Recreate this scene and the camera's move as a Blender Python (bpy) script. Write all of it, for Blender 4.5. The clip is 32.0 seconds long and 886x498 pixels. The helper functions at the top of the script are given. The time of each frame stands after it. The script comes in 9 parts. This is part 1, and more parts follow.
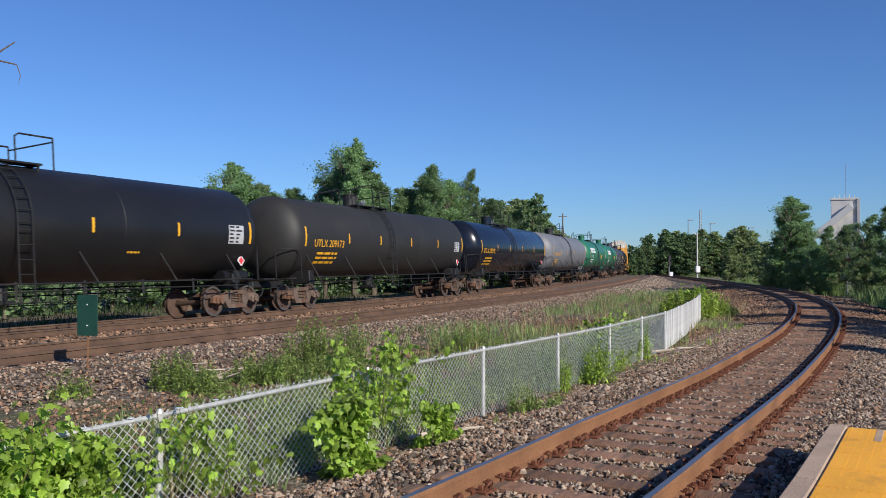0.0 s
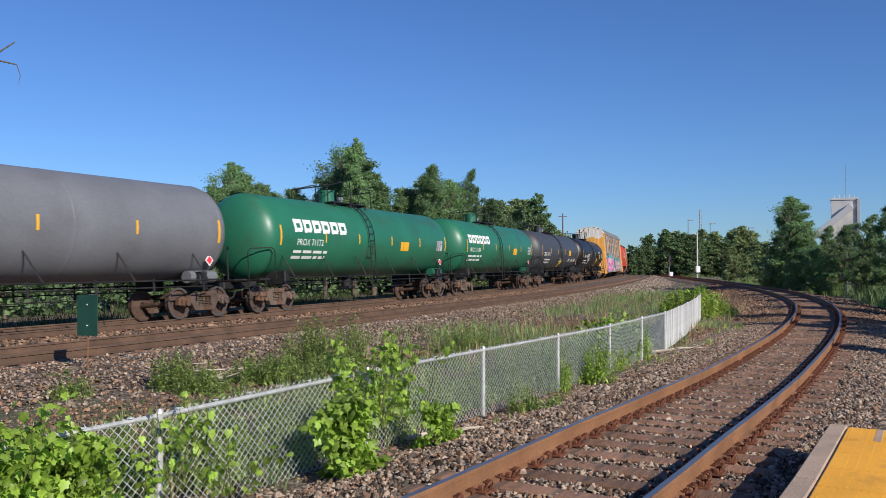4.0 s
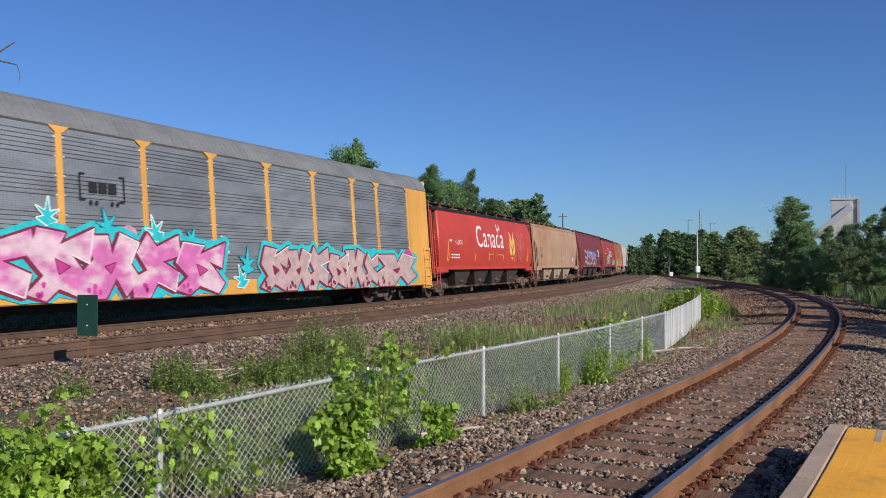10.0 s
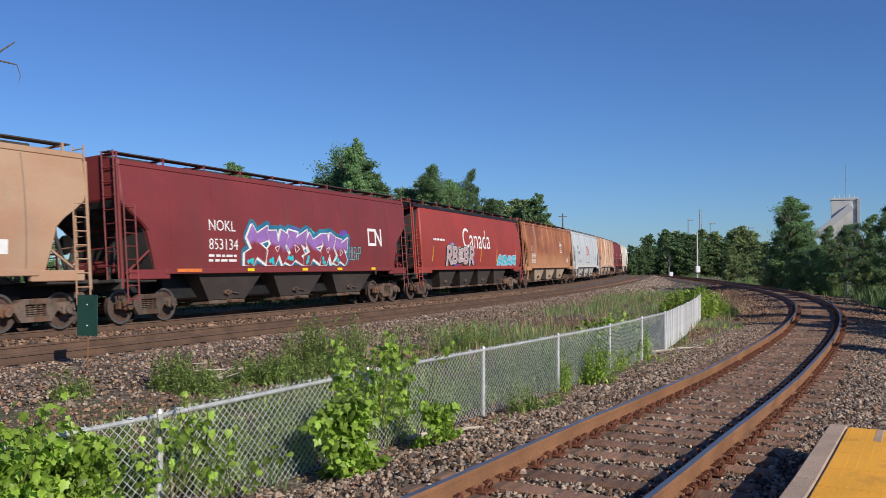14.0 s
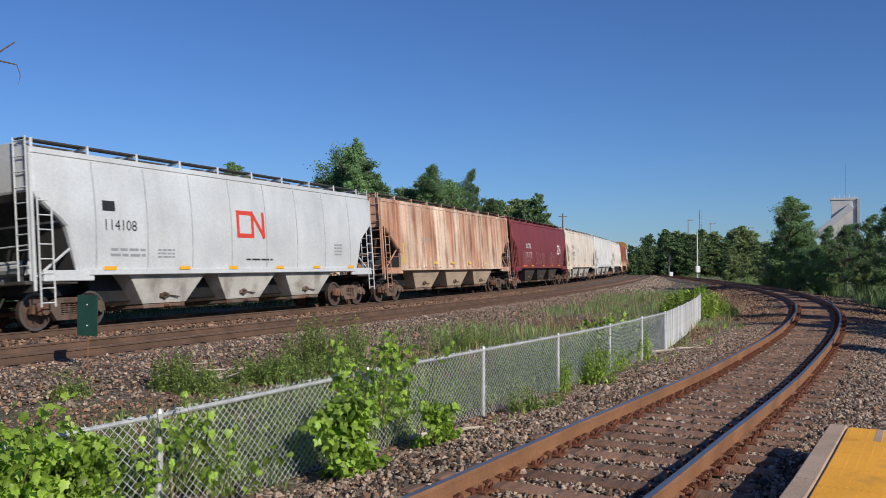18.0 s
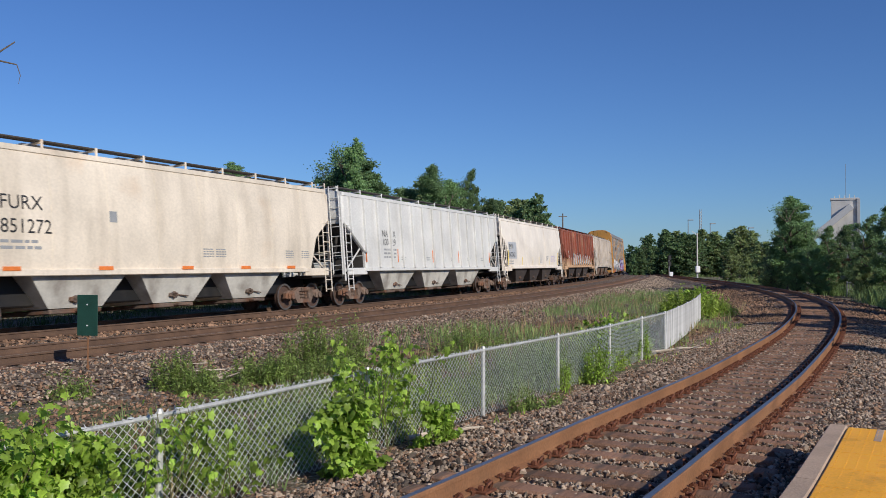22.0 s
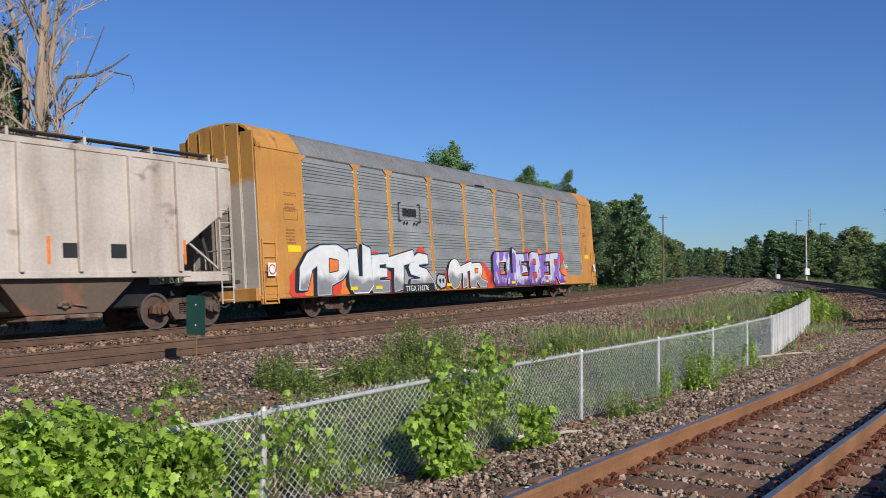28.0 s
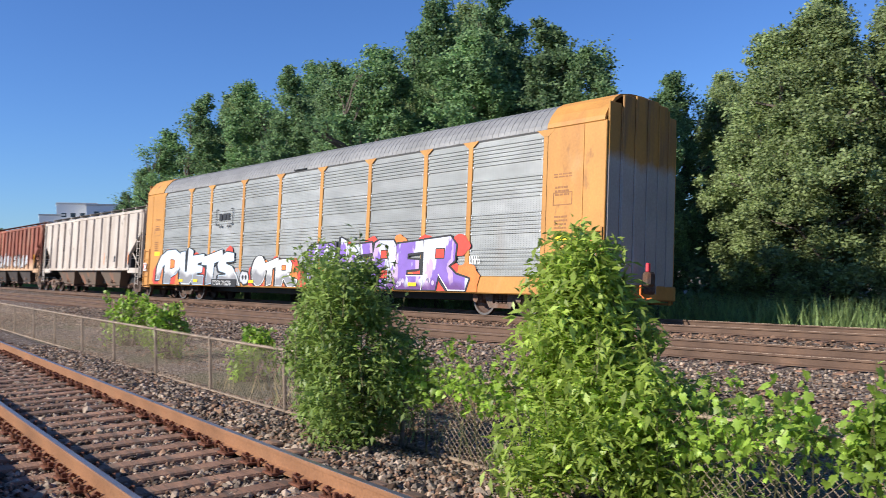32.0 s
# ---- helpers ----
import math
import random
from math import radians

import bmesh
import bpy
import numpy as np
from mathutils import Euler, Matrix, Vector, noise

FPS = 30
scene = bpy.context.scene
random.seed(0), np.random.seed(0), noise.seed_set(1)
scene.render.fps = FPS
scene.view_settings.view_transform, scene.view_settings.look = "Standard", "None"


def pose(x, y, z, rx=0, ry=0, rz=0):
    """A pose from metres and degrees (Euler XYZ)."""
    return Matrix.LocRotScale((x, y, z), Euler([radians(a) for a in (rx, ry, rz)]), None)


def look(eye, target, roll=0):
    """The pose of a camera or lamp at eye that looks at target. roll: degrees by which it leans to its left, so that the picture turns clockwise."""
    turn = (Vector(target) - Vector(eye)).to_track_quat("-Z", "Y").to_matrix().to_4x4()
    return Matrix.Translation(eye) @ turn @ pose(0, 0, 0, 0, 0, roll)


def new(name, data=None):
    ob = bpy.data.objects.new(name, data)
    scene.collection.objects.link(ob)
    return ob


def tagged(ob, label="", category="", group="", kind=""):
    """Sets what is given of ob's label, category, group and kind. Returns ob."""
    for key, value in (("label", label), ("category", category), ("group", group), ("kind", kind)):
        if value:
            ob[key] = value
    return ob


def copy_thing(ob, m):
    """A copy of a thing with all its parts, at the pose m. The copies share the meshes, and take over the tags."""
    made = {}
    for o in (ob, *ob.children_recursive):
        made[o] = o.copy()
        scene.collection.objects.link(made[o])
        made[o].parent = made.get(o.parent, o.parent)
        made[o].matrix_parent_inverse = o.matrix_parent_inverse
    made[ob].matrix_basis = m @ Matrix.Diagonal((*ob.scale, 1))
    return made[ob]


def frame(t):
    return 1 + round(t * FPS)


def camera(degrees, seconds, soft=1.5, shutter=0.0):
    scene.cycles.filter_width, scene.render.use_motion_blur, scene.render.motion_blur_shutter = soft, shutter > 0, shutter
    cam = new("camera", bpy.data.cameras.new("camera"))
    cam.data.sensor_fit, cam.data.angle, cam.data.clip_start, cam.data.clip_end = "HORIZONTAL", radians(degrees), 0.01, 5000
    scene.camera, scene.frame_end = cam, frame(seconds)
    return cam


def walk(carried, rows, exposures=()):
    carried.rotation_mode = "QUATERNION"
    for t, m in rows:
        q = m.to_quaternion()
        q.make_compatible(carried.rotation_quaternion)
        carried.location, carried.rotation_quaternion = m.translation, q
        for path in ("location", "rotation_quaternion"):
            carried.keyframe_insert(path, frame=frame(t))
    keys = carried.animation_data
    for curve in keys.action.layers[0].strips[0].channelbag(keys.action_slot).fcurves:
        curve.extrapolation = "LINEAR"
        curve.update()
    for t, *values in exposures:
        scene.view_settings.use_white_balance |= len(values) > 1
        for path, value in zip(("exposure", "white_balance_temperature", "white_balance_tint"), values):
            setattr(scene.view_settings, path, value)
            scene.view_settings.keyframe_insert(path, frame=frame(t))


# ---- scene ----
import functools

# ---------------------------------------------------------------- camera and its way
cam = camera(54.6, 32.0, soft=0.8, shutter=0.12)
EYE = 1.68
TURNS = [  # seconds, turn to the left, tilt up, lean
    (0, 0, 1.02, 0), (26.7, 0, 1.02, 0), (27.5, 1.68, 1.13, 0), (28, 6.44, 1.15, 0.03), (28.5, 13.73, 1.11, 0.03),
    (29, 24.11, 1.06, 0.08), (29.5, 36.43, 0.98, 0.02), (30, 48.01, 0.96, -0.16), (30.6, 65.85, 0.92, -0.44),
    (31, 79.4, 0.83, -0.47), (31.6, 97.77, 0.79, -0.58), (32, 108.12, 0.75, -0.89)]
walk(cam, [(t, pose(0, 0, EYE, 90 + tilt, 0, turn) @ pose(0, 0, 0, 0, 0, lean)) for t, turn, tilt, lean in TURNS],
     exposures=[(0, 0.18), (7.5, 0.14), (9.5, 0.02), (11, -0.02), (13, 0.02), (18, -0.06), (20, 0.0), (22.5, -0.1), (25, -0.08), (27, 0.0), (28, 0.04), (29, 0.14), (30.4, 0.02), (31.2, 0.0), (32, 0.6)])

# ---------------------------------------------------------------- daylight
SUN_AZ, SUN_EL = 140, 29  # compass from +y towards +x, and height
world = bpy.data.worlds.new("sky")
scene.world = world
world.use_nodes = True
wn = world.node_tree
sky = wn.nodes.new("ShaderNodeTexSky")
sky.sky_type, sky.sun_disc = "NISHITA", False
sky.sun_elevation, sky.sun_rotation = radians(SUN_EL), radians(SUN_AZ)
sky.air_density, sky.dust_density, sky.ozone_density = 1.0, 0.1, 2.2
vivid = wn.nodes.new("ShaderNodeMix")  # the phone's vivid blue
vivid.data_type, vivid.blend_type = "RGBA", "MULTIPLY"
vivid.inputs[0].default_value = 1.0
vivid.inputs[7].default_value = (0.55, 0.85, 1.40, 1)
wn.links.new(sky.outputs[0], vivid.inputs[6])
wn.links.new(vivid.outputs[2], wn.nodes["Background"].inputs[0])
wn.nodes["Background"].inputs[1].default_value = 0.071
sun = new("sun", bpy.data.lights.new("sun", "SUN"))
sun.data.energy, sun.data.angle, sun.data.color = 4.3, radians(0.53), (1.0, 0.93, 0.82)
a, e = radians(SUN_AZ), radians(SUN_EL)
sun.matrix_world = look((math.sin(a) * math.cos(e) * 90, math.cos(a) * math.cos(e) * 90, math.sin(e) * 90), (0, 0, 0))


# ---------------------------------------------------------------- materials
def mat(name, col, rough=0.7, metal=0.0, var=0.18, scale=2.0, bump=0.15, fine=30.0, layers=(), rand=0.0, island=0.0, through_light=0.0, stretch=(1, 1, 1), fade=None, holes=False):
    """A procedural surface: base colour varied at two scales, layers of (colour, scale xyz, low, high, amount) over it, fine relief."""
    m = bpy.data.materials.new(name)
    m.use_nodes = True
    nt = m.node_tree
    n, ln = nt.nodes, nt.links
    b = n["Principled BSDF"]
    b.inputs["Roughness"].default_value, b.inputs["Metallic"].default_value = rough, metal
    tc = n.new("ShaderNodeTexCoord")

    def noise_at(sc, detail=5.0):
        mp = n.new("ShaderNodeMapping")
        mp.inputs["Scale"].default_value = sc
        ln.new(tc.outputs["Object"], mp.inputs[0])
        t = n.new("ShaderNodeTexNoise")
        t.inputs["Scale"].default_value, t.inputs["Detail"].default_value = 1.0, detail
        ln.new(mp.outputs[0], t.inputs["Vector"])
        return t.outputs["Fac"]

    def spread(fac, lo, hi, a0, a1):
        r = n.new("ShaderNodeMapRange")
        r.inputs[1].default_value, r.inputs[2].default_value, r.inputs[3].default_value, r.inputs[4].default_value = lo, hi, a0, a1
        ln.new(fac, r.inputs[0])
        return r.outputs[0]

    def times(c, fac):
        mx = n.new("ShaderNodeVectorMath")
        mx.operation = "SCALE"
        ln.new(c, mx.inputs[0])
        ln.new(fac, mx.inputs["Scale"])
        return mx.outputs[0]

    rgb = n.new("ShaderNodeRGB")
    rgb.outputs[0].default_value = (*col, 1)
    c = rgb.outputs[0]
    for lc, ls, lo, hi, amount in layers:
        mx = n.new("ShaderNodeMix")
        mx.data_type = "RGBA"
        ln.new(spread(noise_at(ls), lo, hi, 0.0, amount), mx.inputs[0])
        ln.new(c, mx.inputs[6])
        mx.inputs[7].default_value = (*lc, 1)
        c = mx.outputs[2]
    if fade:
        # a second colour sprayed towards the lower edge, from height fade[1] down to fade[2]
        sp = n.new("ShaderNodeSeparateXYZ")
        ln.new(tc.outputs["Object"], sp.inputs[0])
        ad = n.new("ShaderNodeMath")
        ad.operation = "MULTIPLY_ADD"
        ln.new(noise_at((1.2, 1.2, 1.2)), ad.inputs[0])
        ad.inputs[1].default_value = 0.9
        ln.new(sp.outputs[2], ad.inputs[2])
        mx = n.new("ShaderNodeMix")
        mx.data_type = "RGBA"
        ln.new(spread(ad.outputs[0], fade[2] + 0.45, fade[1] + 0.45, 1.0, 0.0), mx.inputs[0])
        ln.new(c, mx.inputs[6])
        mx.inputs[7].default_value = (*fade[0], 1)
        c = mx.outputs[2]
    if holes:
        # rows of small punched holes
        sp = n.new("ShaderNodeSeparateXYZ")
        ln.new(tc.outputs["Object"], sp.inputs[0])
        waves = []
        for axis, pitch in ((0, 0.11), (2, 0.058)):
            ml = n.new("ShaderNodeMath")
            ml.operation = "MULTIPLY"
            ln.new(sp.outputs[axis], ml.inputs[0])
            ml.inputs[1].default_value = 2 * math.pi / pitch
            sn = n.new("ShaderNodeMath")
            sn.operation = "SINE"
            ln.new(ml.outputs[0], sn.inputs[0])
            waves.append(spread(sn.outputs[0], 0.3, 0.75, 0.0, 1.0))
        ml = n.new("ShaderNodeMath")
        ml.operation = "MULTIPLY"
        ln.new(waves[0], ml.inputs[0])
        ln.new(waves[1], ml.inputs[1])
        c = times(c, spread(ml.outputs[0], 0, 1, 1.0, 0.62))
    st = Vector(stretch)
    c = times(c, spread(noise_at(st * scale), 0.3, 0.7, 1 - var, 1 + var))
    c = times(c, spread(noise_at(st * fine, 3.0), 0.3, 0.7, 1 - var * 0.6, 1 + var * 0.6))
    if rand:
        o = n.new("ShaderNodeObjectInfo")
        c = times(c, spread(o.outputs["Random"], 0, 1, 1 - rand, 1 + rand))
    if island:
        g = n.new("ShaderNodeNewGeometry")
        c = times(c, spread(g.outputs["Random Per Island"], 0, 1, 1 - island, 1 + island))
    ln.new(c, b.inputs["Base Color"])
    if bump:
        bp = n.new("ShaderNodeBump")
        bp.inputs["Strength"].default_value, bp.inputs["Distance"].default_value = bump, 0.02
        ln.new(noise_at(st * fine, 4.0), bp.inputs["Height"])
        ln.new(bp.outputs[0], b.inputs["Normal"])
    if through_light:
        tr = n.new("ShaderNodeBsdfTranslucent")
        ln.new(times(c, spread(rgb.outputs[0], 0, 0.001, 1.6, 1.6)), tr.inputs[0])
        mx = n.new("ShaderNodeMixShader")
        mx.inputs[0].default_value = through_light
        ln.new(b.outputs[0], mx.inputs[1])
        ln.new(tr.outputs[0], mx.inputs[2])
        ln.new(mx.outputs[0], n["Material Output"].inputs[0])
    return m


def gravel(name, tones, size, rough=0.95, patch=None):
    """Loose stones too small to part: cells of uneven tone with dark joints and a rough relief."""
    m = bpy.data.materials.new(name)
    m.use_nodes = True
    n, ln = m.node_tree.nodes, m.node_tree.links
    b = n["Principled BSDF"]
    b.inputs["Roughness"].default_value = rough
    tc = n.new("ShaderNodeTexCoord")
    cell = n.new("ShaderNodeTexVoronoi")
    cell.inputs["Scale"].default_value, cell.inputs["Randomness"].default_value = 1 / size, 1.0
    ln.new(tc.outputs["Object"], cell.inputs["Vector"])
    tone = n.new("ShaderNodeSeparateColor")
    ln.new(cell.outputs["Color"], tone.inputs[0])
    ramp = n.new("ShaderNodeValToRGB")
    ramp.color_ramp.interpolation = "CONSTANT"
    while len(ramp.color_ramp.elements) < len(tones):
        ramp.color_ramp.elements.new(0.5)
    for k, (e, c) in enumerate(zip(ramp.color_ramp.elements, tones)):
        e.position, e.color = k / len(tones), (*c, 1)
    ln.new(tone.outputs[0], ramp.inputs[0])
    edge = n.new("ShaderNodeMapRange")
    edge.inputs[1].default_value, edge.inputs[2].default_value, edge.inputs[3].default_value, edge.inputs[4].default_value = 0.35, 0.75, 1.0, 0.25
    ln.new(cell.outputs["Distance"], edge.inputs[0])
    col = n.new("ShaderNodeVectorMath")
    col.operation = "SCALE"
    ln.new(ramp.outputs[0], col.inputs[0])
    ln.new(edge.outputs[0], col.inputs["Scale"])
    c = col.outputs[0]
    if patch:
        noisy = n.new("ShaderNodeTexNoise")
        noisy.inputs["Scale"].default_value, noisy.inputs["Detail"].default_value = patch[1], 6.0
        ln.new(tc.outputs["Object"], noisy.inputs["Vector"])
        amount = n.new("ShaderNodeMapRange")
        amount.inputs[1].default_value, amount.inputs[2].default_value, amount.inputs[4].default_value = 0.48, 0.62, patch[2]
        ln.new(noisy.outputs["Fac"], amount.inputs[0])
        mx = n.new("ShaderNodeMix")
        mx.data_type = "RGBA"
        ln.new(amount.outputs[0], mx.inputs[0])
        ln.new(c, mx.inputs[6])
        mx.inputs[7].default_value = (*patch[0], 1)
        c = mx.outputs[2]
    ln.new(c, b.inputs["Base Color"])
    bump = n.new("ShaderNodeBump")
    bump.inputs["Strength"].default_value, bump.inputs["Distance"].default_value = 1.0, size * 0.6
    bump.invert = True
    ln.new(cell.outputs["Distance"], bump.inputs["Height"])
    ln.new(bump.outputs[0], b.inputs["Normal"])
    return m


RUST, DUST = (0.16, 0.065, 0.03), (0.24, 0.2, 0.16)
M = dict(
    soil=gravel("soil", [(0.19, 0.132, 0.095), (0.28, 0.22, 0.17), (0.135, 0.095, 0.066), (0.43, 0.37, 0.32), (0.225, 0.15, 0.102)], 0.05, patch=((0.085, 0.10, 0.035), 0.3, 0.75)),
    ballast=gravel("ballast", [(0.18, 0.12, 0.082), (0.265, 0.2, 0.145), (0.1, 0.066, 0.045), (0.43, 0.36, 0.3), (0.205, 0.126, 0.082)], 0.055, patch=((0.13, 0.075, 0.05), 0.5, 0.5)),
    stone=mat("stone", (0.27, 0.207, 0.155), 0.85, var=0.2, scale=3, island=0.85, bump=0.3, fine=60),
    stone_brown=mat("stone_brown", (0.21, 0.125, 0.078), 0.9, var=0.2, scale=3, island=0.85, bump=0.3, fine=60),
    tie=mat("tie", (0.25, 0.135, 0.082), 0.9, var=0.35, scale=1.5, bump=0.5, fine=25, stretch=(0.3, 3, 3), rand=0.3,
            layers=[((0.09, 0.07, 0.055), (1, 8, 4), 0.5, 0.65, 0.7)]),
    rail=mat("rail", (0.27, 0.13, 0.062), 0.75, 0.15, var=0.25, scale=1.2, bump=0.2, fine=40, layers=[((0.27, 0.14, 0.07), (0.6, 3, 3), 0.5, 0.7, 0.6)]),
    rail_dark=mat("rail_dark", (0.125, 0.075, 0.05), 0.75, 0.15, var=0.25, scale=1.2, bump=0.2, fine=40, layers=[((0.18, 0.105, 0.065), (0.6, 3, 3), 0.5, 0.7, 0.6)]),
    railhead=mat("railhead", (0.3, 0.28, 0.28), 0.38, 0.8, var=0.15, scale=3, bump=0.05, fine=50),
    railhead_dull=mat("railhead_dull", (0.22, 0.16, 0.12), 0.45, 0.5, var=0.2, scale=3, bump=0.05, fine=50),
    spike=mat("spike", (0.17, 0.062, 0.032), 0.8, 0.2, var=0.3, scale=20, bump=0.3, fine=80),
    concrete=mat("concrete", (0.45, 0.325, 0.235), 0.9, var=0.15, scale=2, bump=0.3, fine=45, layers=[((0.22, 0.19, 0.16), (3, 3, 3), 0.55, 0.75, 0.6)]),
    tactile=mat("tactile", (1.0, 0.46, 0.03), 0.6, var=0.12, scale=2, bump=0.25, fine=40, layers=[((0.55, 0.24, 0.03), (4, 4, 4), 0.55, 0.7, 0.6)]),
    galv=mat("galv", (0.74, 0.75, 0.75), 0.5, 0.2, var=0.12, scale=4, bump=0.05, fine=60),
    galv_dull=mat("galv_dull", (0.52, 0.52, 0.5), 0.5, 0.25, var=0.2, scale=9, bump=0.1, fine=60, layers=[((0.3, 0.29, 0.27), (14, 14, 14), 0.55, 0.7, 0.6)]),
    galv_old=mat("galv_old", (0.30, 0.23, 0.17), 0.7, 0.4, var=0.3, scale=4, bump=0.1, fine=60),
    sign_green=mat("sign_green", (0.012, 0.055, 0.04), 0.45, 0.0, var=0.15, scale=5, bump=0.04, fine=40),
    white=mat("white", (0.8, 0.8, 0.78), 0.6, var=0.06, scale=3, bump=0.03),
    slat=mat("slat", (0.5, 0.5, 0.5), 0.7, var=0.12, scale=3, bump=0.05, rand=0.25),
    wheel=mat("wheel", (0.12, 0.075, 0.058), 0.7, 0.4, var=0.3, scale=5, bump=0.1, fine=50),
    wheel_rim=mat("wheel_rim", (0.17, 0.15, 0.135), 0.45, 0.6, var=0.1, scale=5, bump=0.02),
    truck=mat("truck", (0.14, 0.10, 0.078), 0.85, 0.15, var=0.35, scale=4, bump=0.3, fine=30, rand=0.35, layers=[(RUST, (3, 3, 3), 0.45, 0.65, 0.7)]),
    black=mat("black", (0.012, 0.012, 0.013), 0.6, 0.0, var=0.25, scale=2, bump=0.1, layers=[((0.035, 0.03, 0.026), (1, 1, 1), 0.5, 0.7, 0.6)]),
    # near-black colour stands in for the shade at the hoppers' ends
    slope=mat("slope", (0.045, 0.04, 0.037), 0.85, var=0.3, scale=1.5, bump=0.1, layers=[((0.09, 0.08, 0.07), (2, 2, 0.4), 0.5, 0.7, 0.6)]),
    steel=mat("steel", (0.3, 0.3, 0.3), 0.5, 0.6, var=0.2, scale=3, bump=0.1),
    yellow=mat("yellow", (0.85, 0.42, 0.02), 0.5, var=0.08, scale=3, bump=0.03),
    bright_yellow=mat("bright_yellow", (0.85, 0.6, 0.01), 0.5, var=0.08, scale=3, bump=0.03),
    ink_white=mat("ink_white", (0.78, 0.78, 0.75), 0.6, var=0.1, scale=6, bump=0.0),
    ink_black=mat("ink_black", (0.02, 0.02, 0.022), 0.6, var=0.1, scale=6, bump=0.0),
    ink_red=mat("ink_red", (0.65, 0.06, 0.035), 0.55, var=0.1, scale=6, bump=0.0),
    ink_grey=mat("ink_grey", (0.3, 0.31, 0.32), 0.6, var=0.1, scale=6, bump=0.0),
    ink_orange=mat("ink_orange", (0.75, 0.2, 0.04), 0.55, var=0.15, scale=6, bump=0.0),
    ink_purple=mat("ink_purple", (0.15, 0.07, 0.42), 0.55, var=0.15, scale=6, bump=0.0),
    ink_lilac=mat("ink_lilac", (0.5, 0.42, 0.62), 0.55, var=0.15, scale=6, bump=0.0),
    ink_blue=mat("ink_blue", (0.42, 0.56, 0.72), 0.55, var=0.15, scale=6, bump=0.0),
    ink_pink=mat("ink_pink", (0.72, 0.22, 0.45), 0.6, var=0.25, scale=2.5, bump=0.0, layers=[((0.68, 0.45, 0.45), (0.35, 0.35, 0.35), 0.45, 0.6, 0.8)]),
    ink_cyan=mat("ink_cyan", (0.03, 0.52, 0.56), 0.55, var=0.15, scale=6, bump=0.0),
    ink_gold=mat("ink_gold", (0.72, 0.5, 0.13), 0.6, var=0.15, scale=6, bump=0.0),
    placard=mat("placard", (0.75, 0.05, 0.07), 0.5, var=0.05, scale=6, bump=0.0),
    bark=mat("bark", (0.12, 0.095, 0.075), 0.95, var=0.3, scale=4, bump=0.6, fine=25, stretch=(2, 2, 0.4)),
    dead_wood=mat("dead_wood", (0.36, 0.27, 0.2), 0.9, var=0.25, scale=2, bump=0.4, fine=25, stretch=(2, 2, 0.4)),
    leaf_far=mat("leaf_far", (0.16, 0.265, 0.105), 0.7, var=0.3, scale=0.5, bump=0, fine=4, island=0.45, through_light=0.3, rand=0.2),
    leaf_dark=mat("leaf_dark", (0.135, 0.215, 0.09), 0.7, var=0.3, scale=0.5, bump=0, fine=4, island=0.45, through_light=0.3, rand=0.2),
    leaf_willow=mat("leaf_willow", (0.22, 0.28, 0.11), 0.6, var=0.3, scale=0.5, bump=0, fine=4, island=0.4, through_light=0.3, rand=0.15),
    leaf_vine=mat("leaf_vine", (0.28, 0.41, 0.06), 0.45, var=0.3, scale=1.6, bump=0.1, fine=30, island=0.5, through_light=0.35),
    leaf_bush=mat("leaf_bush", (0.34, 0.44, 0.09), 0.45, var=0.2, scale=3, bump=0.1, fine=30, island=0.35, through_light=0.4),
    leaf_shrub=mat("leaf_shrub", (0.24, 0.33, 0.085), 0.5, var=0.2, scale=3, bump=0.1, fine=30, island=0.35, through_light=0.35),
    weed=mat("weed", (0.21, 0.30, 0.10), 0.6, var=0.3, scale=0.8, bump=0, fine=6, island=0.4, through_light=0.3),
    # the weed colour darkened to imitate the train's shadow
    weed_shaded=mat("weed_shaded", (0.075, 0.11, 0.035), 0.6, var=0.3, scale=0.8, bump=0, fine=6, island=0.4, through_light=0.3),
    straw=mat("straw", (0.34, 0.27, 0.13), 0.8, var=0.3, scale=0.8, bump=0, fine=6, island=0.3),
    stem=mat("stem", (0.13, 0.12, 0.05), 0.8, var=0.2, scale=5, bump=0.1),
    bleached=mat("bleached", (0.52, 0.44, 0.35), 0.85, var=0.2, scale=4, bump=0.2),
    wall_pale=mat("wall_pale", (0.58, 0.56, 0.53), 0.9, var=0.08, scale=0.15, bump=0.05, fine=2, layers=[((0.45, 0.43, 0.4), (0.3, 0.3, 0.06), 0.5, 0.7, 0.5)]),
    wall_brick=mat("wall_brick", (0.22, 0.09, 0.06), 0.9, var=0.15, scale=0.5, bump=0.1, fine=4),
    roof_dark=mat("roof_dark", (0.08, 0.08, 0.085), 0.8, var=0.15, scale=0.5, bump=0.1, fine=4),
    glass=mat("glass_dark", (0.03, 0.04, 0.05), 0.08, 0.0, var=0.05, bump=0),
    pole_wood=mat("pole_wood", (0.16, 0.12, 0.09), 0.9, var=0.2, scale=1, bump=0.3, stretch=(3, 3, 0.3)),
)


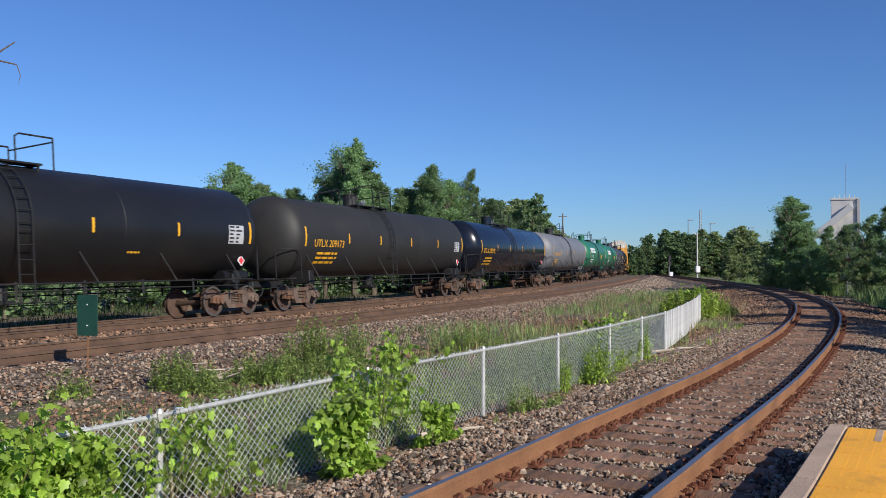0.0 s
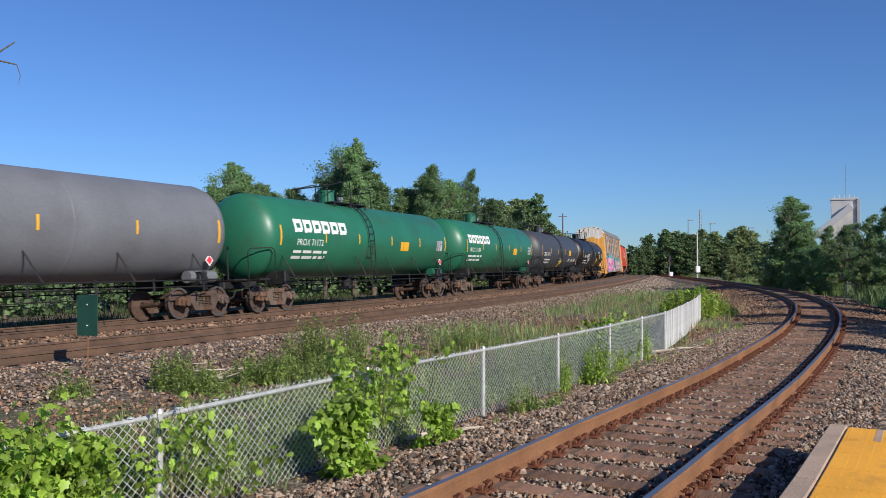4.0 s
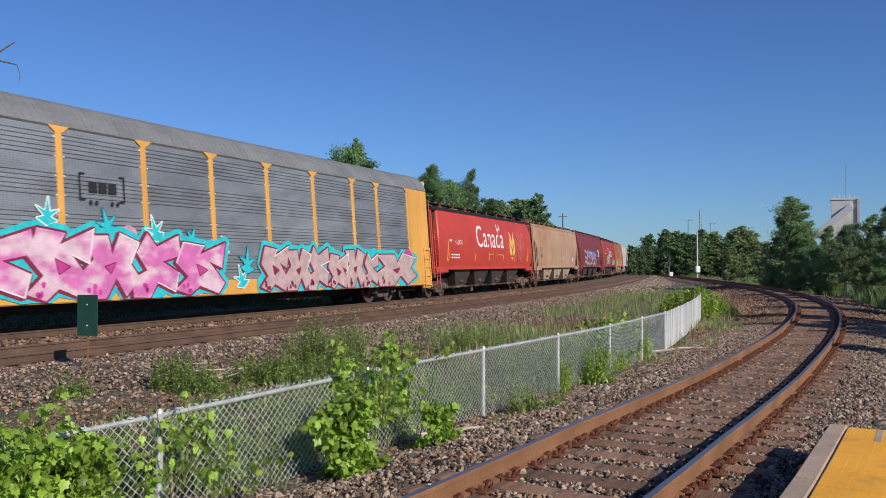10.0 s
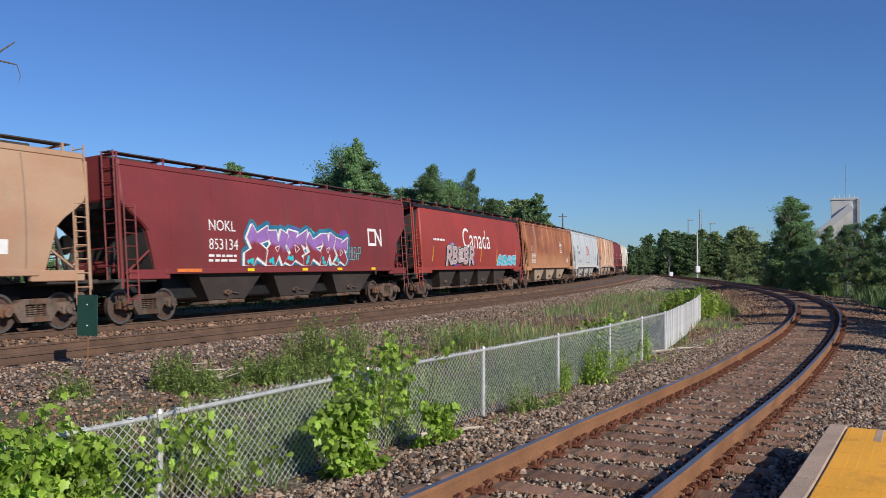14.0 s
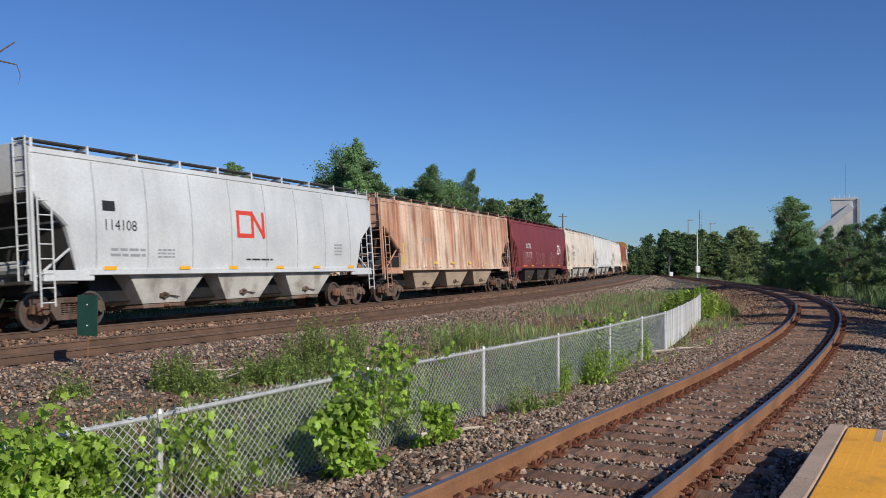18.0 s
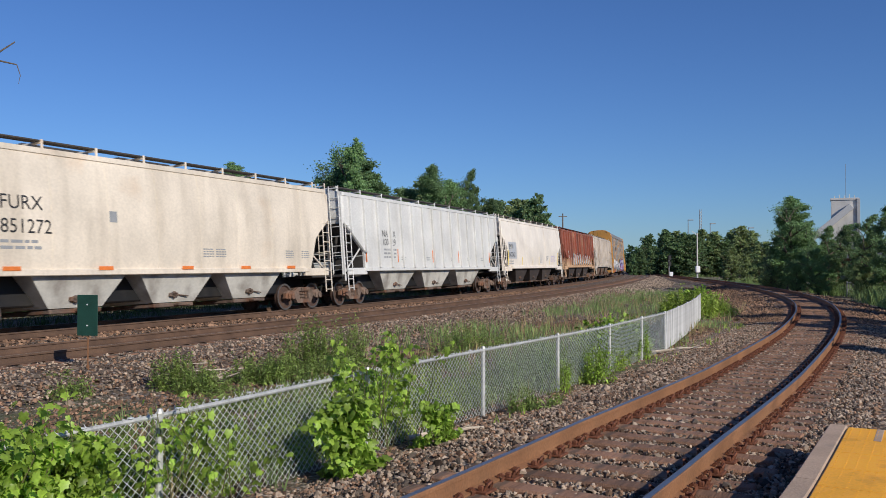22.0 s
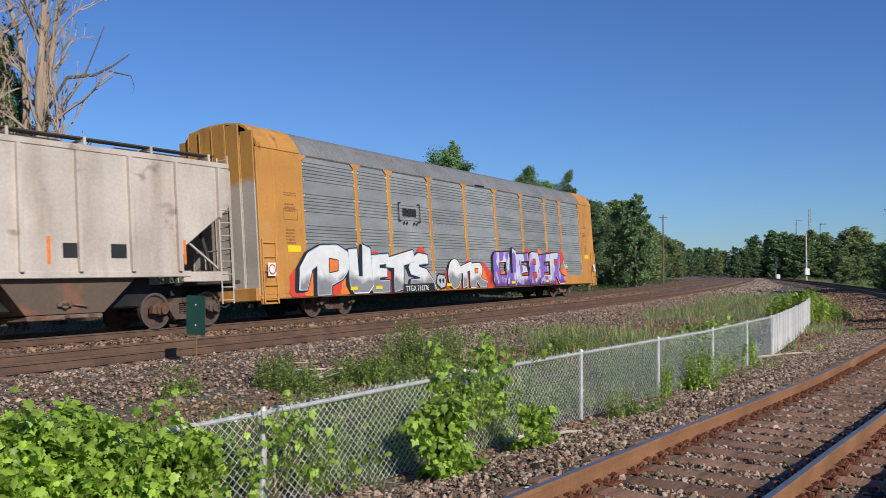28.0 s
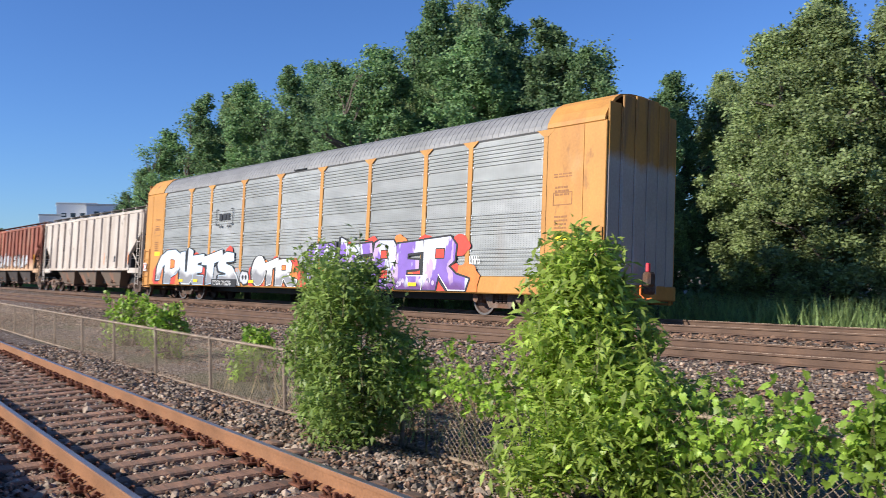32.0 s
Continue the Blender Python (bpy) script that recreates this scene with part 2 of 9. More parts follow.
# ---------------------------------------------------------------- mesh helpers
class Geo:
    """Vertices and faces of one part."""

    def __init__(self):
        self.v, self.f = [], []

    def add(self, vs, fs):
        k = len(self.v)
        self.v += [tuple(p) for p in vs]
        self.f += [tuple(i + k for i in q) for q in fs]
        return self

    def box(self, c, s, b=0.01, m=None):
        """A block of size s round c with chamfered edges; m turns it about its centre."""
        h = [x / 2 for x in s]
        b = min(b, min(h) * 0.45)
        idx, vs, fs = {}, [], []
        for i in range(8):
            sg = [1 if i >> k & 1 else -1 for k in range(3)]
            for ax in range(3):
                idx[i, ax] = len(vs)
                vs.append(Vector([sg[k] * (h[k] - (0 if k == ax else b)) for k in range(3)]))
        for ax in range(3):
            o1, o2 = (ax + 1) % 3, (ax + 2) % 3
            for sgn in (0, 1):
                cs = [sgn << ax | p << o1 | q << o2 for p, q in ((0, 0), (1, 0), (1, 1), (0, 1))]
                fs.append([idx[i, ax] for i in cs])
            for p in (0, 1):
                for q in (0, 1):
                    i0 = p << o1 | q << o2
                    i1 = i0 | 1 << ax
                    fs.append([idx[i0, o1], idx[i1, o1], idx[i1, o2], idx[i0, o2]])
        fs += [[idx[i, 0], idx[i, 1], idx[i, 2]] for i in range(8)]
        out = []
        for q in fs:
            p = [vs[i] for i in q]
            mid = sum(p, Vector()) / len(p)
            nrm = (p[1] - p[0]).cross(p[2] - p[0])
            out.append(q if nrm.dot(mid) > 0 else q[::-1])
        c = Vector(c)
        return self.add([(m @ p if m else p) + c for p in vs], out)

    def rod(self, p, q, r, n=6, r2=None, caps=True):
        p, q = Vector(p), Vector(q)
        d = (q - p).normalized()
        x = d.orthogonal().normalized()
        y = d.cross(x)
        r2 = r if r2 is None else r2
        vs = [p + (x * math.cos(t) + y * math.sin(t)) * r for t in (2 * math.pi * i / n for i in range(n))]
        vs += [q + (x * math.cos(t) + y * math.sin(t)) * r2 for t in (2 * math.pi * i / n for i in range(n))]
        fs = [(i, (i + 1) % n, n + (i + 1) % n, n + i) for i in range(n)]
        if caps:
            fs += [tuple(range(n))[::-1], tuple(range(n, 2 * n))]
        return self.add(vs, fs)

    def path(self, pts, r, n=6):
        for p, q in zip(pts, pts[1:]):
            self.rod(p, q, r, n)
        return self

    def rings(self, rings, close=True, caps=True):
        """Skins a list of rings of the same number of points."""
        n, vs, fs = len(rings[0]), [p for r in rings for p in r], []
        for k in range(len(rings) - 1):
            for i in range(n if close else n - 1):
                j = (i + 1) % n
                fs.append((k * n + i, k * n + j, (k + 1) * n + j, (k + 1) * n + i))
        if caps:
            fs += [tuple(range(n))[::-1], tuple(range((len(rings) - 1) * n, len(rings) * n))]
        return self.add(vs, fs)

    def plate(self, outline, thick, axis=(0, 1, 0)):
        """A flat plate: an outline of 3D points pushed along axis."""
        ax = Vector(axis) * thick
        p = [Vector(q) for q in outline]
        return self.rings([p, [q + ax for q in p]])

    def mesh(self, name, smooth=False):
        me = bpy.data.meshes.new(name)
        me.from_pydata([tuple(p) for p in self.v], [], self.f)
        if smooth:
            me.shade_smooth()
        return me


def fixed(me):
    """Turns all faces outwards."""
    bm = bmesh.new()
    bm.from_mesh(me)
    bmesh.ops.recalc_face_normals(bm, faces=bm.faces)
    bm.to_mesh(me)
    bm.free()
    return me


def part(name, geo, material, parent=None, label="", at=None, smooth=False):
    me = geo if isinstance(geo, bpy.types.Mesh) else fixed(geo.mesh(name, smooth))
    if not me.materials:
        me.materials.append(material)
    ob = new(name, me)
    ob.parent = parent
    if at is not None:
        ob.matrix_basis = at
    if label:
        tagged(ob, label)
    return ob


def sharp(ob, angle=35):
    """Smooth shading that keeps hard edges."""
    ob.data.set_sharp_from_angle(angle=radians(angle))
    return ob


def mesh_np(name, verts, faces_flat, per):
    """A mesh from arrays: all faces have per corners."""
    me = bpy.data.meshes.new(name)
    nf = len(faces_flat) // per
    me.vertices.add(len(verts))
    me.vertices.foreach_set("co", np.asarray(verts, np.float32).ravel())
    me.loops.add(len(faces_flat))
    me.loops.foreach_set("vertex_index", np.asarray(faces_flat, np.int32))
    me.polygons.add(nf)
    me.polygons.foreach_set("loop_start", np.arange(0, nf * per, per, dtype=np.int32))
    me.update(calc_edges=True)
    return me


def scatter(name, base_v, base_f, places, sizes, rng, flat=0.0, lean=math.pi, droop=0.0):
    """One mesh of many turned copies of a small shape (triangles or quads)."""
    n = len(places)
    base_v, base_f = np.asarray(base_v, float), np.asarray(base_f)
    yaw, tip, roll = rng.uniform(0, 2 * np.pi, n), rng.uniform(-lean, lean, n) - droop, rng.uniform(-lean, lean, n)
    cy, sy, ct, st, cr, sr = np.cos(yaw), np.sin(yaw), np.cos(tip), np.sin(tip), np.cos(roll), np.sin(roll)
    z, o = np.zeros(n), np.ones(n)
    rz = np.stack([cy, -sy, z, sy, cy, z, z, z, o], -1).reshape(n, 3, 3)
    rx = np.stack([o, z, z, z, ct, -st, z, st, ct], -1).reshape(n, 3, 3)
    ry = np.stack([cr, z, sr, z, o, z, -sr, z, cr], -1).reshape(n, 3, 3)
    rot = rz @ rx @ ry
    v = np.einsum("nij,nkj->nki", rot, base_v[None] * np.asarray(sizes).reshape(n, 1, -1)) + np.asarray(places)[:, None]
    f = base_f[None] + (np.arange(n) * len(base_v))[:, None, None]
    return mesh_np(name, v.reshape(-1, 3), f.ravel(), base_f.shape[1])


# ---------------------------------------------------------------- the tracks' lines
class Line:
    """A line over the ground with given heading and bend, followed by its length s."""

    def __init__(self, start, heading, knots, bends, lo, hi, step=0.5, dips=((0,), (0,))):
        self.dips = dips
        self.s = np.arange(lo, hi + step, step)
        k = np.interp(self.s, knots, bends)
        th = np.concatenate([[0], np.cumsum(k[:-1] * step)])
        self.th = th - np.interp(0, self.s, th) + radians(heading)
        x = np.concatenate([[0], np.cumsum(np.sin(self.th[:-1]) * step)])
        y = np.concatenate([[0], np.cumsum(np.cos(self.th[:-1]) * step)])
        self.x, self.y = x - np.interp(0, self.s, x) + start[0], y - np.interp(0, self.s, y) + start[1]

    def lift(self, s, off):
        """How far the bed sinks or rises at s; the ground beside it stays level."""
        return np.interp(s, *self.dips) * np.interp(np.abs(off), (2.0, 2.9), (1, 0))

    def at(self, s, off=0.0, z=0.0):
        """The point at s, off metres to the right."""
        t = np.interp(s, self.s, self.th)
        return Vector((np.interp(s, self.s, self.x) + math.cos(t) * off, np.interp(s, self.s, self.y) - math.sin(t) * off, z + self.lift(s, off)))

    def turn(self, s):
        """Degrees about z that bring +x onto the line."""
        return 90 - math.degrees(np.interp(s, self.s, self.th))

    def near(self, p):
        """For rows of places: the distance to the right of the line, and s."""
        p = np.asarray(p, float)
        d = (p[:, None, 0] - self.x[None, ::4]) ** 2 + (p[:, None, 1] - self.y[None, ::4]) ** 2
        i = d.argmin(1) * 4
        off = (p[:, 0] - self.x[i]) * np.cos(self.th[i]) - (p[:, 1] - self.y[i]) * np.sin(self.th[i])
        return off, self.s[i]


H0 = radians(27.22)
MAIN = Line((-math.cos(H0) * 19.6, math.sin(H0) * 19.6), 27.22, (-160, -60, 0, 60, 110, 180),
            (-0.000819, -0.000852, -0.002617, -0.001954, -0.000755, -0.00156), -640, 540)
SPUR = Line((0.624, 6.26), 30.54, (-40, -14, -8, -4, 0, 6, 14, 22, 30, 38, 46, 56, 70, 90, 120, 150),
            (0, -0.0012, -0.00697, -0.00851, -0.00638, -0.00325, -0.00227, -0.00484, -0.00803, -0.00835, -0.00669, -0.00411, -0.00173, -0.00045, -0.00017, -0.00012), -90, 190,
            dips=((3, 9, 20, 35, 60), (0, -0.108, -0.168, -0.064, 0.02)))
FENCE = Line((0.636, 6.26), 32.2, (-40, -12, -2, 6, 20, 30, 45, 60, 80), (0, -0.0012, -0.0045, -0.0045, -0.0055, -0.0062, -0.0052, -0.003, -0.0006), -90, 190)
SECOND = 4.64  # the empty main track lies this far to the right of the train's
GROUND = -0.45


# ---------------------------------------------------------------- ground and tracks
def ribbon(name, line, lo, hi, step, profile, material):
    """A strip along a line with a cross profile of (offset, height)."""
    ss = np.arange(lo, hi + step / 2, step)
    v = [line.at(s, o, z) for s in ss for o, z in profile]
    n, f = len(profile), []
    for k in range(len(ss) - 1):
        f += [(k * n + i, k * n + i + 1, (k + 1) * n + i + 1, (k + 1) * n + i) for i in range(n - 1)]
    g = Geo()
    g.v, g.f = v, f
    me = g.mesh(name)
    me.materials.append(material)
    return new(name, me)


def build_ground():
    ring = [0, 4, 8, 12, 16, 20, 25, 31, 38, 46, 56, 70, 90, 120, 170, 260, 450, 900, 2000, 4500]
    n, v, f = 96, [(0, 0, GROUND)], []
    for r in ring[1:]:
        for i in range(n):
            t = 2 * math.pi * i / n
            x, y = r * math.sin(t), r * math.cos(t)
            dz = 0.05 * noise.noise(Vector((x * 0.2, y * 0.2, 0))) if r < 200 else 0
            v.append((x, y, GROUND + dz))
    f += [(0, 1 + (i + 1) % n, 1 + i) for i in range(n)]
    for k in range(len(ring) - 2):
        a, b = 1 + k * n, 1 + (k + 1) * n
        f += [(a + i, a + (i + 1) % n, b + (i + 1) % n, b + i) for i in range(n)]
    g = Geo()
    g.v, g.f = v, f
    me = g.mesh("ground")
    me.materials.append(M["soil"])
    tagged(new("ground", me), "dry soil and gravel with patchy weeds beside the tracks", "ground", kind="structure")
    tagged(ribbon("ballast_bed", MAIN, -480, 480, 4, [(-4.2, -0.6), (-2.7, -0.24), (-2, -0.2), (SECOND + 1.9, -0.2), (SECOND + 2.6, -0.26), (SECOND + 4.0, -0.55)],
                  M["ballast"]), "grey-brown ballast bed under the double main track", "ballast", kind="structure")
    tagged(ribbon("ballast_bed", SPUR, -80, 150, 2, [(-2.7, -0.55), (-1.9, -0.26), (-1.3, -0.225), (1.3, -0.225), (2.0, -0.26), (3.4, -0.5)],
                  M["ballast"]), "grey-brown ballast bed under the curved siding", "ballast", kind="structure")


RAIL_PROFILE = [(-0.07, -0.172), (0.07, -0.172), (0.07, -0.158), (0.012, -0.14), (0.012, -0.045), (0.036, -0.035), (0.036, -0.006), (0.028, 0),
                (-0.028, 0), (-0.036, -0.006), (-0.036, -0.035), (-0.012, -0.045), (-0.012, -0.14), (-0.07, -0.158)]


def rail(line, off, lo, hi, step, parent, body, top):
    ss = np.arange(lo, hi + 0.01, step)
    g = Geo().rings([[line.at(s, off + o, z) for o, z in RAIL_PROFILE] for s in ss])
    ob = part("rail", g, body, parent)
    g = Geo().rings([[line.at(s, off + o, z) for o, z in ((-0.026, -0.004), (0.026, -0.004), (0.024, 0.002), (-0.024, 0.002))] for s in ss])
    part("rail_head", g, top, ob, "polished running surface")


def build_track(name, line, off, spans, body, top, ties, label, single):
    track = tagged(new(name), label, "railway track", kind="structure")
    for lo, hi, step in spans:
        for side in (-0.752, 0.752):
            rail(line, off + side, lo, hi, step, track, body, top)
    me = fixed(Geo().box((0, 0, 0), (0.225, 2.55, 0.17), 0.018).mesh("tie"))
    me.materials.append(M["tie"])
    rng = random.Random(5)
    rest = Geo()
    for s in np.arange(*ties):
        p = line.at(s, off + rng.uniform(-0.05, 0.05), -0.172 - 0.085 + rng.uniform(-0.012, 0.0))
        if single[0] < s < single[1]:
            part("tie", me, None, track, at=pose(*p, rng.uniform(-0.6, 0.6), 0, line.turn(s) + rng.uniform(-2, 2)))
        else:
            rest.box(p, (0.225, 2.55, 0.17), 0.01, Matrix.Rotation(radians(line.turn(s)), 3, "Z"))
    if rest.v:
        tagged(part("tie_row", rest, M["tie"], track), "row of worn wooden ties", kind="stuff")
    return track


def build_fixings(track):
    """Tie plates, spikes and rail anchors of the near track."""
    rng = random.Random(8)
    g = Geo()
    for s in np.arange(-26, 36, 0.52):
        for side in (-0.752, 0.752):
            m = Matrix.Rotation(radians(SPUR.turn(s)), 3, "Z")
            g.box(SPUR.at(s, side, -0.165), (0.19, 0.36, 0.022), 0.004, m)
            for d in (-0.115, 0.115):
                for k in (-0.06, 0.06):
                    c = SPUR.at(s + k + rng.uniform(-0.012, 0.012), side + d + rng.uniform(-0.008, 0.008), -0.135)
                    g.box(c, (0.035, 0.05, 0.045), 0.012, m)
                    g.rod(c - Vector((0, 0, 0.05)), c, 0.011, 5)
                # hooped clip over the rail's foot
                e = 1 if d > 0 else -1
                hoop = [(-0.05, 0.0, 0.0), (-0.045, 0.02, 0.05), (0.0, 0.035, 0.075), (0.045, 0.02, 0.05), (0.05, 0.0, 0.0)]
                c = SPUR.at(s, side + d * 1.25, -0.155)
                g.path([c + m @ Vector((x, -y * e, z)) for x, y, z in hoop], 0.013, 4)
            if rng.random() < 0.85:
                for k in (-0.16, 0.16):
                    for e in (-0.085, 0.085):
                        c = SPUR.at(s + k + rng.uniform(-0.02, 0.02), side, -0.15)
                        g.path([c + m @ Vector((0, e, -0.03)), c + m @ Vector((0.012, e * 1.15, 0.015)), c + m @ Vector((0, e * 0.9, 0.035)), c + m @ Vector((0, e * 0.5, 0.01))], 0.016, 4)
    tagged(part("tie_plates_and_spikes", g, M["spike"], track), "rusty tie plates, spikes and anchors", kind="stuff")


ROCK_V = [(-1.1, -0.4, -0.6), (0.1, -1.05, -0.5), (1.05, -0.3, -0.6), (0.7, 0.9, -0.5), (-0.7, 0.85, -0.6), (-0.45, -0.5, 0.6), (0.6, -0.25, 0.75), (-0.1, 0.55, 0.5)]
ROCK_F = [(5, 6, 7), (0, 1, 5), (1, 6, 5), (1, 2, 6), (2, 3, 6), (3, 7, 6), (3, 4, 7), (4, 5, 7), (4, 0, 5)]


def stones(name, line, lo, hi, o0, o1, count, size, height, material, label, seed):
    rng = np.random.default_rng(seed)
    s, o = rng.uniform(lo, hi, count), rng.uniform(o0, o1, count)
    if line is SPUR:
        on_tie = (np.abs((s + 60.26) % 0.52 - 0.26) < 0.115) & (np.abs(o) < 1.3)
        near_rail = np.abs(np.abs(o) - 0.752) < 0.09
        free = (~on_tie | (rng.random(count) < 0.26 + 0.5 * (np.sin(s * 1.7 + o * 2.1) * np.sin(s * 0.61 - o) > 0.35))) & ~near_rail
        s, o = s[free], o[free]
        count = len(s)
    th = np.interp(s, line.s, line.th)
    p = np.stack([np.interp(s, line.s, line.x) + np.cos(th) * o, np.interp(s, line.s, line.y) - np.sin(th) * o, height(o) + line.lift(s, o) + rng.uniform(-0.012, 0.022, count)], -1)
    me = scatter(name, ROCK_V, ROCK_F, p, (size * rng.lognormal(0, 0.35, count))[:, None] * rng.uniform(0.45, 1.2, (count, 3)) * 0.52, rng, lean=0.75)
    me.shade_flat()
    me.materials.append(material)
    tagged(new(name, me), label, "ballast stones", kind="stuff")


def build_stones():
    spur = lambda o: np.interp(np.abs(o), (0, 1.25, 1.35, 1.9, 2.7), (-0.214, -0.208, -0.198, -0.25, -0.45))
    stones("ballast_stones", SPUR, -5, 26, -2.9, 2.6, 66000, 0.041, spur, M["stone"], "loose angular grey ballast stones in the siding", 11)
    stones("ballast_stones", SPUR, -5, 34, -2.9, 2.4, 50000, 0.039, spur, M["stone_brown"], "loose rusty brown ballast stones in the siding", 12)
    stones("ballast_stones", SPUR, -28, -5, -2.9, 2.0, 26000, 0.05, spur, M["stone"], "loose grey ballast beside the platform", 21)
    stones("ballast_stones", SPUR, -28, -5, -2.9, 2.0, 20000, 0.046, spur, M["stone_brown"], "loose brown ballast beside the platform", 22)
    main = lambda o: np.interp(o, (SECOND - 9, SECOND + 1.9, SECOND + 2.6, SECOND + 4.0, 12), (-0.19, -0.19, -0.25, -0.45, -0.45))
    stones("ballast_stones", MAIN, -40, 60, SECOND + 0.9, SECOND + 4.6, 30000, 0.048, main, M["stone"], "loose grey ballast stones on the main track's shoulder", 13)
    stones("gravel", MAIN, -40, 60, SECOND + 1.6, SECOND + 6.5, 30000, 0.044, main, M["stone_brown"], "brown gravel and small stones below the main track", 15)
    low = lambda o: np.full(len(o), GROUND + 0.01)
    stones("gravel", SPUR, -18, 26, -8.5, -2.65, 34000, 0.04, low, M["stone_brown"], "fine brown gravel around the fence", 16)
    stones("ballast_stones", SPUR, 28, 75, -4.5, 3.2, 15000, 0.075, lambda o: np.interp(np.abs(o), (0, 1.9, 3, 6), (-0.215, -0.25, -0.42, -0.45)), M["stone_brown"], "brown ballast in the far part of the siding", 17)
    stones("ballast_stones", MAIN, 60, 140, SECOND + 0.9, SECOND + 4.6, 13000, 0.09, main, M["stone"], "grey ballast on the far shoulder", 18)
    stones("ballast_stones", MAIN, -40, 60, 0.9, SECOND - 0.9, 14000, 0.07, main, M["stone_brown"], "loose ballast stones between the main tracks", 14)


def build_platform():
    ob = tagged(new("platform"), "concrete station platform with a yellow warning strip", "platform", kind="structure")
    end = 3.3

    def strip(name, o0, o1, z0, z1, material, s0, s1, label=""):
        ss = np.arange(s0, s1 + 0.001, (s1 - s0) / max(1, round((s1 - s0) / 2)))
        g = Geo().rings([[SPUR.at(s, o, z) for o, z in ((o0, z0), (o1, z0), (o1, z1 - 0.012), (o1 - 0.012, z1), (o0 + 0.012, z1), (o0, z1 - 0.012))] for s in ss])
        return part(name, g, material, ob, label)

    strip("slab", 1.7, 6.4, -0.6, 0.13, M["concrete"], -40, end - 0.06, "weathered concrete slab")
    for k in range(18):
        strip("coping", 1.66, 1.82, -0.28, 0.15, M["concrete"], end - 2.4 * (k + 1) + 0.01, end - 2.4 * k, "grey concrete edge stone")
    for k in range(60):
        s1 = end - 0.13 - 0.61 * k
        t = strip("warning_tile", 1.83, 2.44, 0.1, 0.152, M["tactile"], s1 - 0.6, s1, "yellow warning tile")
        if k == 0:
            strip("worn_patch", 2.07, 2.15, 0.12, 0.1545, M["concrete"], s1 - 0.6, s1, "grey patch where the paint has worn off")
        if k < 14:
            g = Geo()
            for i in range(8):
                for j in range(8):
                    c = SPUR.at(s1 - 0.04 - 0.0745 * i, 1.875 + 0.0745 * j, 0.153)
                    g.rod(c - Vector((0, 0, 0.004)), c + Vector((0, 0, 0.001)), 0.008, 6, 0.006)
            part("tile_studs", g, M["tactile"], t)


